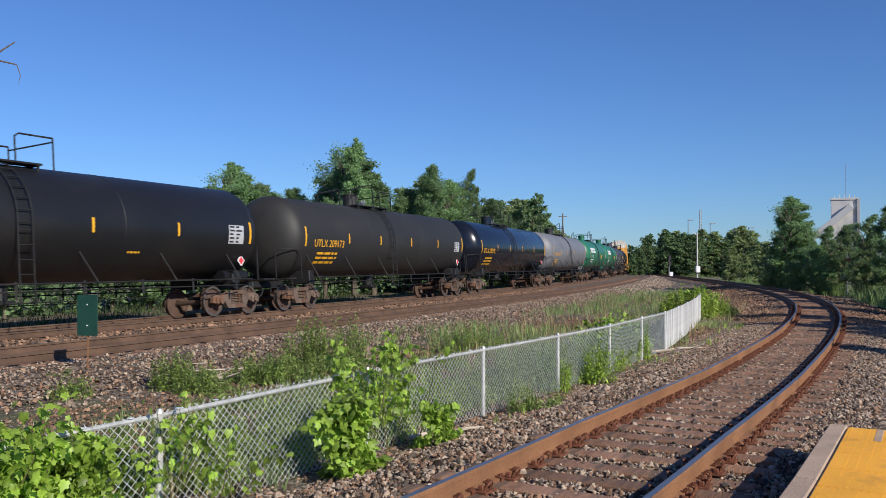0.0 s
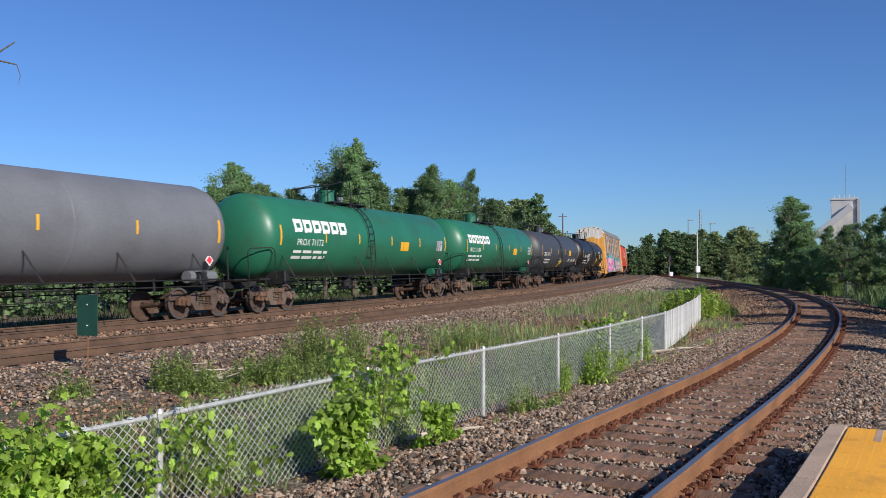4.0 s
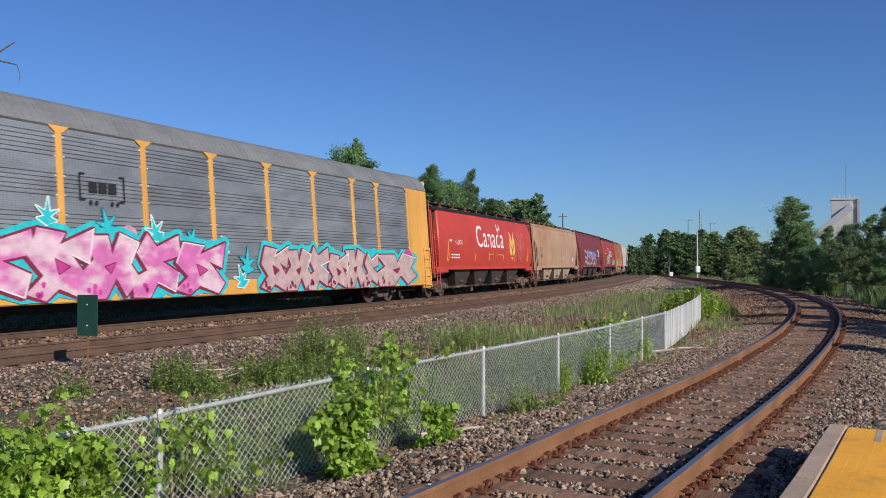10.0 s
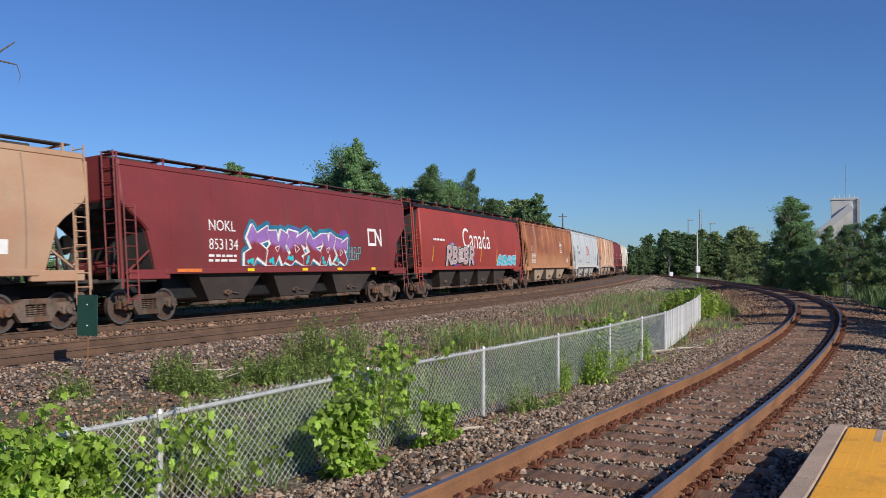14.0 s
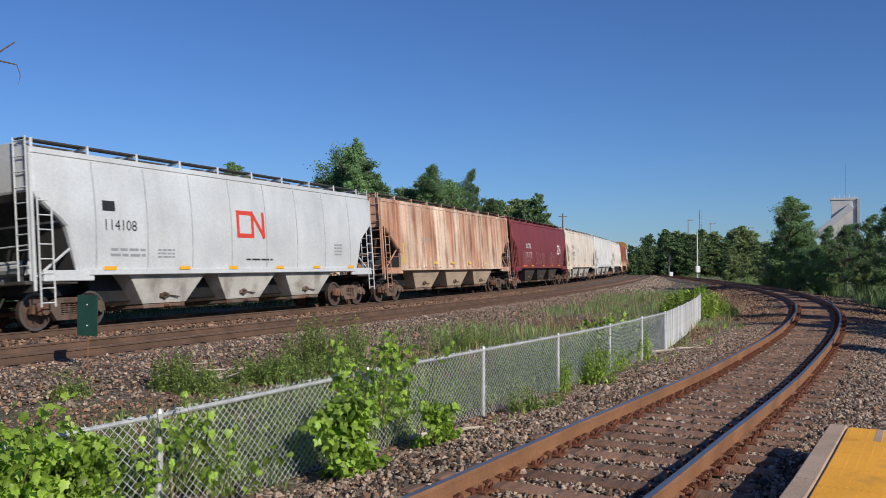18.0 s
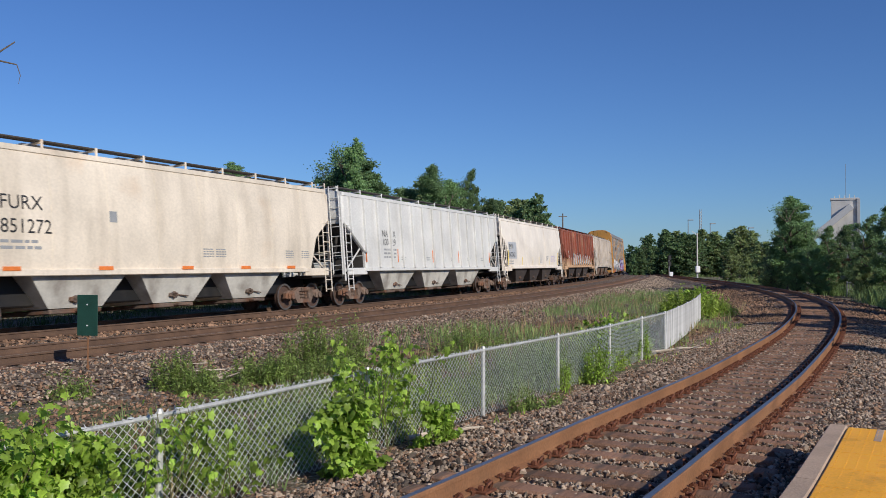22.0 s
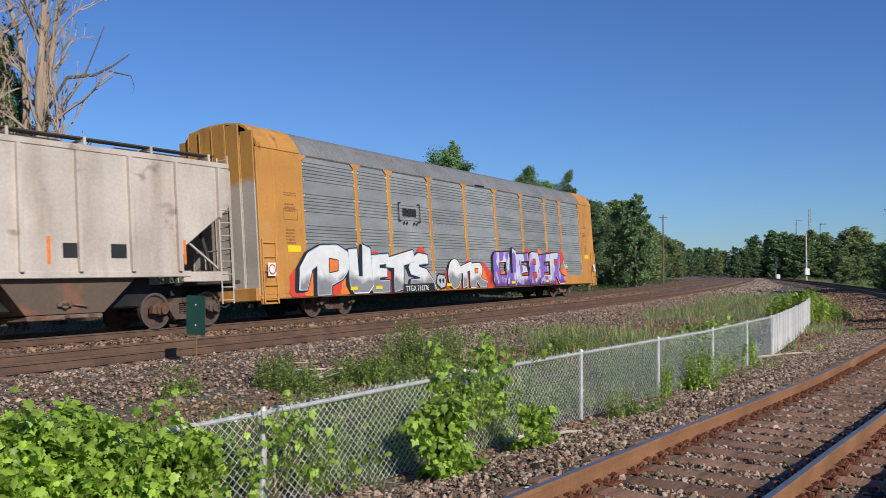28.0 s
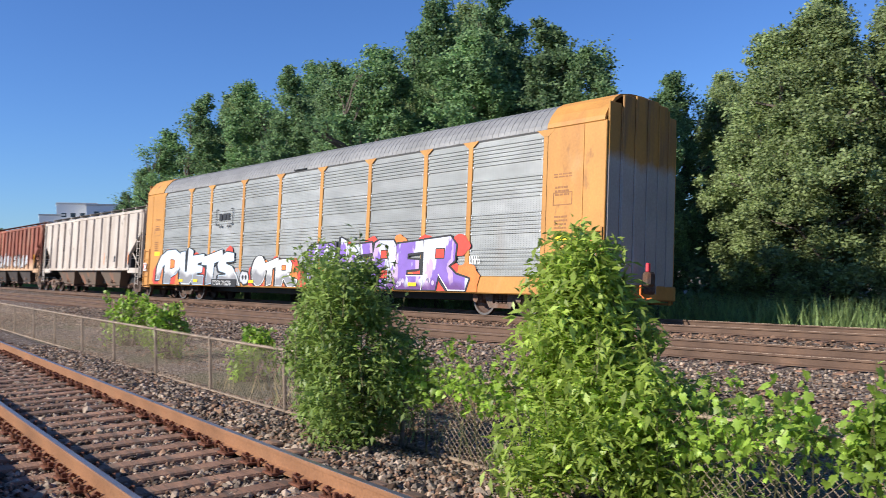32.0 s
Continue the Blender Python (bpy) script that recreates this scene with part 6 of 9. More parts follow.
def piece(car, side, z0, h, letters, fill, edge, halo, blots, seed, rim=0.15, spill=(-0.2, -0.03), core=None, glow=None, low=None, spots=None, shine="ink_white", ground=None):
    """A sprayed piece of block letters, (letter, from, to, height): blots behind, a cast edge, an outline, the fill, holes, spots and a shine."""
    rng = random.Random(seed)
    low = z0 - 0.03 if low is None else low
    xa, xb = letters[0][1], letters[-1][2]
    n = 2 * len(letters)
    for k in range(n):
        bx, r = xa + (xb - xa) * (k + rng.uniform(0.2, 0.8)) / n, rng.uniform(0.16, 0.27) * h
        zz = z0 + h * (rng.uniform(0.78, 0.98) if k % 2 else rng.uniform(0.1, 0.3))
        part("sprayed_blot", blob(side, bx, zz, r * 1.3, r, 0.003 + 0.0005 * (k % 7), seed * 50 + k, low).mesh("blot"), M[blots[k % len(blots)]], car)
    if ground:
        # a ragged field of paint that ties the letters together
        for k in range(3 * len(letters)):
            bx = xa - 0.2 + (xb - xa + 0.5) * (k + rng.uniform(0.2, 0.8)) / (3 * len(letters))
            part("sprayed_field", blob(side, bx, z0 + 0.3, 0.55, rng.uniform(0.35, 0.6), 0.0065 + 0.0003 * (k % 4), seed * 70 + k, low).mesh("field"), M[ground[k % len(ground)]], car)
    for k, (ch, x0, x1, tall) in enumerate(letters):
        outer, holes = GLYPH[ch]
        put = lambda pts: [(x0 + a * (x1 - x0) + 0.06 * h * (b - 0.5), z0 + b * h * tall) for a, b in pts]
        pts = put(outer)
        ring = pts + pts[:1]
        lift = 0.009 + 0.004 * (k % 2)
        if glow:
            part("glow", fat(side, ring, rim + 0.3, lift - 0.004, 0, 0, low).mesh("glow"), M[glow], car)
        form = part("sprayed_form", flat_shape(side, [(a + spill[0], b + spill[1]) for a, b in pts], lift, low).mesh("form"), M[edge], car)
        part("cast_edge", fat(side, ring, rim, lift + 0.001, spill[0] * 0.6, spill[1], low).mesh("form"), M[edge], form)
        part("outline", fat(side, ring, rim, lift + 0.003, 0, 0, low).mesh("outline"), M[edge], form)
        if halo:
            part("outline", fat(side, ring, rim * 0.42, lift + 0.007, 0, 0, low).mesh("outline"), M[halo], form)
        part("fill", flat_shape(side, pts, lift + 0.011, low).mesh("fill"), M[fill], form)
        for hole in holes:
            q = put(hole)
            part("hole_edge", fat(side, q + q[:1], rim * 0.5, lift + 0.012, 0, 0, low).mesh("outline"), M[edge], form)
            part("hole", flat_shape(side, q, lift + 0.016, low).mesh("hole"), M[core or edge], form)
        if spots:
            for q in range(4):
                a, b = x0 + (x1 - x0) * rng.uniform(0.1, 0.32), z0 + h * rng.uniform(0.06, 0.25)
                part("spot", blob(side, a, b, 0.07, 0.08, lift + 0.017, seed * 90 + k * 5 + q, low).mesh("spot"), M[spots], form)
        if shine:
            i = rng.randrange(len(pts) - 3)
            part("shine", fat(side, pts[i:i + 3], 0.035, lift + 0.018, 0, 0, low).mesh("shine"), M[shine], form)


def spiky_leaf(car, side, x, z, size, turn, ink, edge):
    c, w = math.cos(turn), math.sin(turn)
    pts = [(x + size * (a * c - b * w), z + size * (a * w + b * c)) for a, b in SPIKES]
    leaf = part("sprayed_leaf", fat(side, pts + pts[:1], 0.07, 0.005).mesh("leaf"), M[edge], car)
    part("leaf_fill", flat_shape(side, pts, 0.0075, -9).mesh("leaf"), M[ink], leaf)


def scrawl(car, side, x0, x1, z0, z1, n, ink, seed):
    """Thin one-line tags."""
    w = (x1 - x0) / n
    for k in range(n):
        gl = wild(seed * 17 + k)
        part("sprayed_line", band(side, [(x0 + w * (k + 0.85 * a), z0 + (z1 - z0) * b) for a, b in gl], 0.028, 0.006).mesh("scrawl"), ink, car)


def emblem(car, side, x, z, h, ink):
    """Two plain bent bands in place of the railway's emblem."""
    w = h * 0.19
    part("emblem_band", band(side, [(x + h * 1.0, z + h), (x + 0.1, z + h), (x + 0.1, z), (x + h * 1.0, z)], w, 0.005).mesh("emblem"), ink, car)
    part("emblem_band", band(side, [(x + h * 1.15, z), (x + h * 1.15, z + h), (x + h * 1.95, z), (x + h * 1.95, z + h)], w, 0.005).mesh("emblem"), ink, car)


def strips(car, side, xs, z0, z1, w, ink, skew=0.0):
    for x in xs:
        paint(car, side, [(x, z0), (x + w, z0), (x + w + skew, z1), (x + skew, z1)], ink, "reflector", rows=3)


def sill_strips(car, xs, z, ink, w=0.36, y=-1.566):
    for x in xs:
        part("reflector", Geo().box((x, y, z), (w, 0.006, 0.1), 0.001), ink, car)


def leaf_emblem(car, side, x, z, h, ink, hollow):
    """A grain ear of four leaves."""
    for sx in (-1, 1):
        for k in (0, 1):
            o = [(0, 0), (0.3, 0.28), (0.34, 0.6), (0.2, 0.5), (0.03, 0.3)] if k == 0 else [(0, 0.38), (0.28, 0.62), (0.26, 1.0), (0.1, 0.85), (0.02, 0.62)]
            pts = [(x + sx * a * h * 1.1, z + b * h) for a, b in o]
            if hollow:
                part("grain_leaf", band(side, pts + pts[:1], 0.03, 0.005).mesh("leaf"), ink, car)
            else:
                g = Geo().add([side.put(a, b, 0.005) for a, b in pts], [(0, 1, 4), (1, 3, 4), (1, 2, 3)])
                part("grain_leaf", g.mesh("leaf"), ink, car)


def rack_emblem(car, side, x, z):
    """The owner's emblem as plain black blocks between two brackets."""
    K = M["ink_black"]
    for k in range(3):
        paint(car, side, [(x + 0.3 + 0.34 * k, z + 0.06), (x + 0.58 + 0.34 * k, z + 0.06), (x + 0.58 + 0.34 * k, z + 0.36), (x + 0.3 + 0.34 * k, z + 0.36)], K, "emblem_block")
    for a, b in ((x, 0.15), (x + 1.55, -0.15)):
        part("emblem_bracket", band(side, [(a + b, z + 0.55), (a, z + 0.55), (a, z - 0.12), (a + b, z - 0.12)], 0.05, 0.004).mesh("emblem"), K, car)
    for d in (0.3, 0.5, 1.05, 1.25):
        paint(car, side, [(x + d, z - 0.25), (x + d + 0.1, z - 0.25), (x + d + 0.1, z - 0.15), (x + d, z - 0.15)], K, "emblem_dot")


def mark_hopper(i, car, side, z0, h):
    """Lettering and paint of the covered hoppers, by their order behind the red one."""
    Y, W, K, O = M["bright_yellow"], M["ink_white"], M["ink_black"], M["yellow"]
    if i == 0:
        lettering(car, side, "FCTX", -7.05, 2.6, 0.27, K)
        lettering(car, side, "618", -7.05, 2.1, 0.27, K)
        strips(car, side, (-h + 1.75, -h + 5.0, 0.4, 4.2), 1.75, 2.15, 0.09, M["ink_orange"])
        scrawl(car, side, -1.2, -0.4, 1.75, 2.5, 1, M["ink_gold"], 2)
        scrawl(car, side, 1.3, 2.2, 1.9, 2.25, 2, M["ink_blue"], 4)
        paint(car, side, [(6.0, 1.85), (6.35, 1.85), (6.35, 2.2), (6.0, 2.2)], W, "data_panel")
    elif i == 1:
        lettering(car, side, "NOKL", -5.25, 2.68, 0.36, W)
        lettering(car, side, "853134", -5.25, 2.08, 0.36, W)
        bars(car, side, -5.25, 1.92, 1.4, 0.3, 2, W, 30)
        piece(car, side, 1.58, 1.2, [("Z", -3.4, -2.1, 1.12), ("Q", -2.2, -0.9, 1.0), ("X", -1.05, 0.3, 1.08), ("Z", 0.15, 1.4, 0.98), ("Q", 1.3, 2.4, 1.0), ("X", 2.3, 3.3, 0.9)],
              "spray_wine", "ink_white", "ink_pale", ["ink_teal", "ink_cyan", "ink_purple"], 3, 0.1, (-0.12, -0.03), core="ink_maroon", glow="ink_teal", spots="ink_cyan")
        scrawl(car, side, 3.4, 4.5, 1.8, 2.3, 3, M["ink_cyan"], 5)
        emblem(car, side, 5.1, 2.45, 0.62, W)
        sill_strips(car, (-3.2, 0.1, 2.6, 5.4), 1.42, Y)
        sill_strips(car, (-h + 2.6,), 1.42, M["ink_orange"], 1.1)
    elif i == 2:
        lettering(car, side, "Canada", -2.8, 2.5, 1.15, W, squeeze=1.02)
        bars(car, side, -h + 1.9, 2.9, 1.6, 0.2, 1, W, 31)
        spray(car, side, -5.3, -0.9, 1.55, 2.6, "RBEBR", "ink_pale", "ink_black", "ink_white", [["ink_grey"], ["ink_purple"]], 5, 0.16, shine=None)
        spray(car, side, 3.4, 7.4, 1.55, 2.2, "eacR", "ink_cyan", "ink_blue", None, [["ink_blue"]], 6, 0.16, shine=None)
        strips(car, side, (-h + 1.75, -3.0, 0.2, 3.2, h - 1.7), 1.75, 2.5, 0.09, O, 0.1)
    elif i == 3:
        lettering(car, side, "IC", -7.0, 2.58, 0.32, W)
        lettering(car, side, "798008", -7.0, 2.08, 0.32, W)
        bars(car, side, -7.0, 1.95, 1.3, 0.3, 2, W, 32)
        for k in range(5):
            paint(car, side, [(3.5 - 0.1 * (4 - abs(k - 2)), 2.9 + k * 0.11), (3.7 + 0.1 * (4 - abs(k - 2)), 2.9 + k * 0.11), (3.7 + 0.1 * (4 - abs(k - 2)), 2.95 + k * 0.11), (3.5 - 0.1 * (4 - abs(k - 2)), 2.95 + k * 0.11)], W, "emblem_bar")
        bars(car, side, 3.3, 2.75, 0.7, 0.3, 2, W, 33)
        strips(car, side, (-h + 2.0, -2.2, 1.0, h - 1.9), 1.8, 2.3, 0.09, O)
        paint(car, side, [(6.0, 1.78), (6.4, 1.78), (6.4, 2.1), (6.0, 2.1)], W, "data_panel")
    elif i == 4:
        lettering(car, side, "114108", -6.4, 2.54, 0.3, K)
        paint(car, side, [(-6.4, 3.05), (-5.95, 3.05), (-5.95, 3.33), (-6.4, 3.33)], K, "marking")
        bars(car, side, -h + 2.4, 2.05, 1.3, 0.3, 2, M["ink_grey"], 34)
        bars(car, side, -h + 4.2, 2.05, 0.7, 0.3, 3, M["ink_grey"], 35)
        emblem(car, side, -0.7, 2.56, 0.76, M["ink_red"])
        bars(car, side, -0.2, 1.8, 1.5, 0.12, 1, K, 36)
        bars(car, side, 5.4, 2.4, 0.6, 0.5, 4, M["ink_grey"], 37)
        sill_strips(car, (-h + 2.3, -3.3, -1.0, 1.6, 4.0, h - 2.0), 1.5, O, 0.45)
    elif i == 5:
        strips(car, side, (-h + 1.9,), 1.65, 2.6, 0.12, Y)
        strips(car, side, (h - 1.9,), 1.65, 2.3, 0.1, O)
        sill_strips(car, (-3.6, -1.2, 1.4, 4.0), 1.68, Y, 0.4, -1.6)
        bars(car, side, -h + 4.2, 2.9, 1.0, 0.3, 2, M["ink_grey"], 38)
    elif i == 6:
        lettering(car, side, "NOKL", -5.3, 2.72, 0.38, W)
        lettering(car, side, "853053", -5.3, 2.08, 0.38, W)
        emblem(car, side, 5.0, 2.45, 0.62, W)
        for a, b, k in ((-6.3, -4.0, 4), (-2.6, 0.6, 5), (2.0, 5.0, 5), (5.5, 6.9, 3)):
            spray(car, side, a, b, 1.6, 2.5, "aReSB"[:k], "hopper_maroon", "ink_pale", None, [["hopper_maroon"]], 60 + k, 0.15, shine=None, spill=(0.0, 0.0), rim=0.06)
        sill_strips(car, (-3.9, -0.4, 2.6, 5.2), 1.5, Y, 0.42)
        sill_strips(car, (-h + 2.6,), 1.5, M["ink_orange"], 1.1)
    elif i == 7:
        lettering(car, side, "FURX", -6.15, 2.95, 0.36, K)
        lettering(car, side, "851272", -6.15, 2.37, 0.36, K)
        bars(car, side, -6.15, 2.2, 1.2, 0.3, 2, M["ink_grey"], 40)
        paint(car, side, [(-h + 5.6, 2.75), (-h + 5.9, 2.75), (-h + 5.9, 3.05), (-h + 5.6, 3.05)], M["ink_grey"], "data_panel")
        for x in (1.0, 1.6, 5.4, 6.4):
            bars(car, side, x, 2.1, 0.5, 0.3, 4, M["ink_grey"], 41)
        sill_strips(car, (-h + 2.5, -3.0, 0.2, 3.0, 5.6), 1.5, M["ink_orange"], 0.5)
    elif i == 8:
        lettering(car, side, "NA", -6.4, 2.82, 0.3, K)
        lettering(car, side, "HX", -5.6, 2.82, 0.3, K)
        lettering(car, side, "100", -6.4, 2.45, 0.3, K)
        lettering(car, side, "829", -5.65, 2.45, 0.3, K)
        bars(car, side, -6.3, 2.3, 1.3, 0.5, 3, M["ink_grey"], 42)
        for x in (-h + 5.3, -1.6, 1.7, 4.2, 6.4):
            bars(car, side, x, 1.95, 0.5, 0.2, 2, M["ink_grey"], 43)
        strips(car, side, (-h + 1.75, -h + 4.9, -0.8, 2.8, h - 1.9), 1.7, 2.3, 0.09, M["ink_orange"])
    elif i == 9:
        paint(car, side, [(-7.55, 1.98), (-5.6, 1.98), (-5.6, 3.05), (-7.55, 3.05)], M["ink_silver"], "repainted_patch", rows=3)
        lettering(car, side, "SMW", -7.45, 2.6, 0.34, K, lift=0.008)
        lettering(car, side, "842742", -7.45, 2.07, 0.34, K, lift=0.008)
        strips(car, side, (-4.15, -1.15, 0.75, 4.35), 1.58, 2.1, 0.1, Y)
        strips(car, side, (-7.75, 7.2), 1.58, 2.5, 0.12, Y)
        lettering(car, side, "BTK", 4.75, 1.78, 0.5, M["ink_lilac"], "sprayed_tag", 1.25)
        scrawl(car, side, 1.0, 1.9, 1.75, 2.25, 3, M["ink_silver"], 1)
        scrawl(car, side, 3.2, 3.9, 1.9, 2.2, 3, M["ink_grey"], 6)
        bars(car, side, -7.4, 1.85, 1.0, 0.3, 2, M["ink_grey"], 44)
    elif i == 10:
        lettering(car, side, "IC", -6.7, 2.48, 0.32, W)
        lettering(car, side, "799896", -6.7, 2.05, 0.32, W)
        spray(car, side, -5.1, 0.3, 1.55, 2.6, "aReSEB", "ink_silver", "ink_black", "ink_white", [["ink_black"], ["ink_grey"]], 8, 0.22, shine=None)
        spray(car, side, 0.9, 5.9, 1.55, 2.5, "cUReS", "ink_silver", "ink_black", "ink_white", [["ink_black"]], 11, 0.22, shine=None)
        strips(car, side, (-h + 1.8, -3.0, 1.4, 5.9, h - 1.6), 1.75, 2.5, 0.1, O)
    elif i == 11:
        for x in (4.0, 5.3):
            paint(car, side, [(x, 1.8), (x + 0.45, 1.8), (x + 0.45, 2.15), (x, 2.15)], K, "data_panel", lift=0.01)
        strips(car, side, (3.6, h - 1.8), 1.65, 2.3, 0.09, M["ink_orange"])


def build_train():
    n = lambda: length_of(len(CARS))
    Y, W, K, O = M["yellow"], M["ink_white"], M["ink_black"], M["yellow"]
    # tank cars
    car, side, zc, h = tank_car(P["tank_black"], "glossy black tank car with amber reflector strips", n())
    data_panel(car, side, h - 2.0, h - 1.25, zc - 0.45, zc + 0.15, M["ink_silver"], M["ink_black"], 4)
    bars(car, side, h - 6.2, zc - 0.75, 0.5, 0.1, 1, Y, 1)
    enlist(car)
    car, side, zc, h = tank_car(P["tank_matt"], "matt black tank car with yellow reporting marks", n())
    lettering(car, side, "UTLX 209173", -7.35, zc - 0.45, 0.29, Y)
    bars(car, side, -h + 1.9, zc - 0.65, 1.6, 0.5, 3, Y, 2)
    for x in (-h + 3.3, h - 5.0):
        paint(car, side, [(x - 0.2, zc - 1.2), (x + 1.3, zc - 1.2), (x + 1.5, zc - 0.6), (x + 0.1, zc - 0.6)], M["ink_black"], "repainted_patch", rows=4)
    data_panel(car, side, h - 2.0, h - 1.35, zc - 0.45, zc + 0.05, M["ink_silver"], M["ink_black"], 4)
    enlist(car)
    car, side, zc, h = tank_car(P["tank_blue"], "shiny blue-black tank car with yellow reporting marks", n())
    lettering(car, side, "UTLX 208390", -7.35, zc - 0.45, 0.29, Y)
    bars(car, side, -h + 1.9, zc - 0.7, 1.5, 0.5, 3, Y, 3)
    enlist(car)
    car, side, zc, h = tank_car(P["tank_grey"], "plain grey tank car with orange reporting marks", n(), saddle=M["black"])
    lettering(car, side, "NATX 364373", -7.35, zc - 0.45, 0.29, Y)
    bars(car, side, -h + 1.9, zc - 0.7, 1.5, 0.5, 3, Y, 4)
    enlist(car)
    for k, words in enumerate(("PROX 71172", "PROX 71183")):
        car, side, zc, h = tank_car(P["tank_green"], "green tank car with bold white lettering blocks", n(), saddle=P["tank_green"])
        # the maker's word as six plain white blocks
        for i in range(6):
            x = -6.6 + i * 0.66
            z = zc + 0.05
            for o in ([(x, z), (x + 0.16, z), (x + 0.16, z + 0.5), (x, z + 0.5)], [(x + 0.16, z + 0.34), (x + 0.56, z + 0.34), (x + 0.56, z + 0.5), (x + 0.16, z + 0.5)],
                      [(x + 0.4, z + 0.1), (x + 0.56, z + 0.1), (x + 0.56, z + 0.34), (x + 0.4, z + 0.34)], [(x + 0.16, z + 0.02), (x + 0.5, z + 0.02), (x + 0.5, z + 0.17), (x + 0.16, z + 0.17)]):
                paint(car, side, o, W, "logo_block", rows=3)
        lettering(car, side, words, -6.45, zc - 0.42, 0.25, W)
        bars(car, side, -6.6, zc - 0.6, 2.4, 0.4, 2, W, 5 + k)
        paint(car, side, [(2.3, zc - 0.5), (3.15, zc - 0.5), (3.15, zc - 0.1), (2.3, zc - 0.1)], Y, "yellow_label", rows=3)
        data_panel(car, side, h - 2.0, h - 1.3, zc - 0.45, zc + 0.05, M["ink_silver"], M["ink_black"], 4)
        enlist(car)
    car, side, zc, h = tank_car(P["tank_slate"], "dark grey tank car with white marks and yellow labels", n())
    lettering(car, side, "CBTX 725563", -7.2, zc - 0.5, 0.29, W)
    bars(car, side, -h + 2.2, zc - 0.7, 2.0, 0.4, 2, W, 8)
    paint(car, side, [(-0.5, zc - 1.4), (0.1, zc - 1.4), (0.7, zc - 0.8), (-0.1, zc - 0.8)], M["bright_yellow"], "yellow_label", rows=4)
    paint(car, side, [(3.2, zc - 0.4), (4.0, zc - 0.4), (4.0, zc + 0.05), (3.2, zc + 0.05)], Y, "yellow_label", rows=3)
    for x in (-0.7, 3.2, 4.6, 5.8):
        bars(car, side, x, zc - 0.65, 0.8, 0.3, 3, W, 9)
    enlist(car)
    car, side, zc, h = tank_car(P["tank_black"], "black tank car with white marks and yellow labels", n())
    lettering(car, side, "ICRX 210460", -6.9, zc - 0.5, 0.29, W)
    bars(car, side, -h + 1.9, zc - 0.7, 2.0, 0.4, 2, W, 10)
    paint(car, side, [(2.4, zc - 1.2), (3.1, zc - 1.2), (3.4, zc - 0.5), (2.75, zc - 0.5)], M["bright_yellow"], "yellow_label", rows=4)
    paint(car, side, [(5.0, zc - 0.5), (5.6, zc - 0.5), (5.6, zc - 0.1), (5.0, zc - 0.1)], Y, "yellow_label", rows=3)
    bars(car, side, -h + 4.6, zc - 0.1, 1.3, 1.0, 8, W, 11)
    bars(car, side, 4.2, zc + 0.2, 1.2, 0.16, 2, W, 12)
    data_panel(car, side, h - 2.0, h - 1.3, zc - 0.45, zc + 0.05, M["ink_silver"], M["ink_black"], 4)
    enlist(car)
    car, side, xs, h = autorack("yellow-framed grey autorack with pink and turquoise graffiti", n(), P["galvanized_dark"], P["rack_yellow"], P["rack_roof"], P["rack_white"], P["rack_end_front"])
    ladder(car, -h + 0.42, -1.6, 2.3, 5.1, P["rack_yellow"], 0.5, r=0.022)
    part("corner_bracket", Geo().box((-h + 1.0, -1.56, 5.16), (2.0, 0.14, 0.12), 0.02), P["rack_yellow"], car)
    part("end_door", Geo().box((-h + 1.45, -1.575, 3.1), (0.75, 0.03, 3.6), 0.012), P["rack_yellow"], car)
    for k, (d, z, size) in enumerate(((-0.95, 1.5, 0.75), (0.6, 2.25, 0.5), (2.6, 2.6, 0.5), (4.6, 2.75, 0.55), (6.6, 2.55, 0.6), (8.4, 2.45, 0.6), (9.9, 2.3, 0.5), (11.4, 2.0, 0.5), (12.6, 1.5, 0.7), (12.3, 1.0, 0.6))):
        spiky_leaf(car, side, xs[0] + d, z, size, (0.3, -0.4, 0.1, -0.1, 0.3)[k % 5], "ink_cyan", "ink_white" if k % 2 else "ink_teal")
    piece(car, side, 0.68, 1.7, [("Q", xs[0] - 0.1, xs[0] + 2.1, 1.0), ("Z", xs[0] + 1.8, xs[0] + 4.1, 1.05), ("X", xs[0] + 3.9, xs[0] + 5.9, 1.1), ("Q", xs[0] + 5.6, xs[0] + 7.6, 1.0), ("Z", xs[0] + 7.4, xs[0] + 9.3, 1.05), ("X", xs[0] + 9.1, xs[0] + 11.3, 0.95)],
          "spray_pink", "ink_maroon", None, ["ink_cyan", "ink_pink", "ink_cyan"], 13, 0.12, (-0.14, -0.02), core="ink_magenta", glow="ink_cyan", spots="ink_magenta", low=0.64)
    piece(car, side, 0.66, 1.45, [("X", 0.8, 2.4, 1.1), ("Q", 2.3, 3.9, 1.0), ("Z", 3.7, 5.2, 1.1), ("X", 5.1, 6.6, 0.95), ("Q", 6.5, 8.0, 1.05), ("Z", 7.9, 9.2, 0.95), ("Q", 9.1, xs[9] + 0.3, 0.95)],
          "ink_beige", "ink_maroon", None, ["ink_cyan", "ink_magenta", "ink_cyan"], 14, 0.11, (-0.12, -0.02), core="ink_maroon", glow="ink_cyan", spots="ink_maroon", low=0.62)
    rack_emblem(car, side, xs[2] + 0.6, 3.45)
    enlist(car)
    # covered hoppers
    car, side, z0, h = hopper_car(P["red"], "bright red round-sided grain hopper with white and gold lettering", n(), "round", under=P["bay_dark"], sill_mat=P["red"], roof_mat=M["black"], bays=4)
    lettering(car, side, "Canada", -3.1, 2.6, 1.3, W, squeeze=1.0)
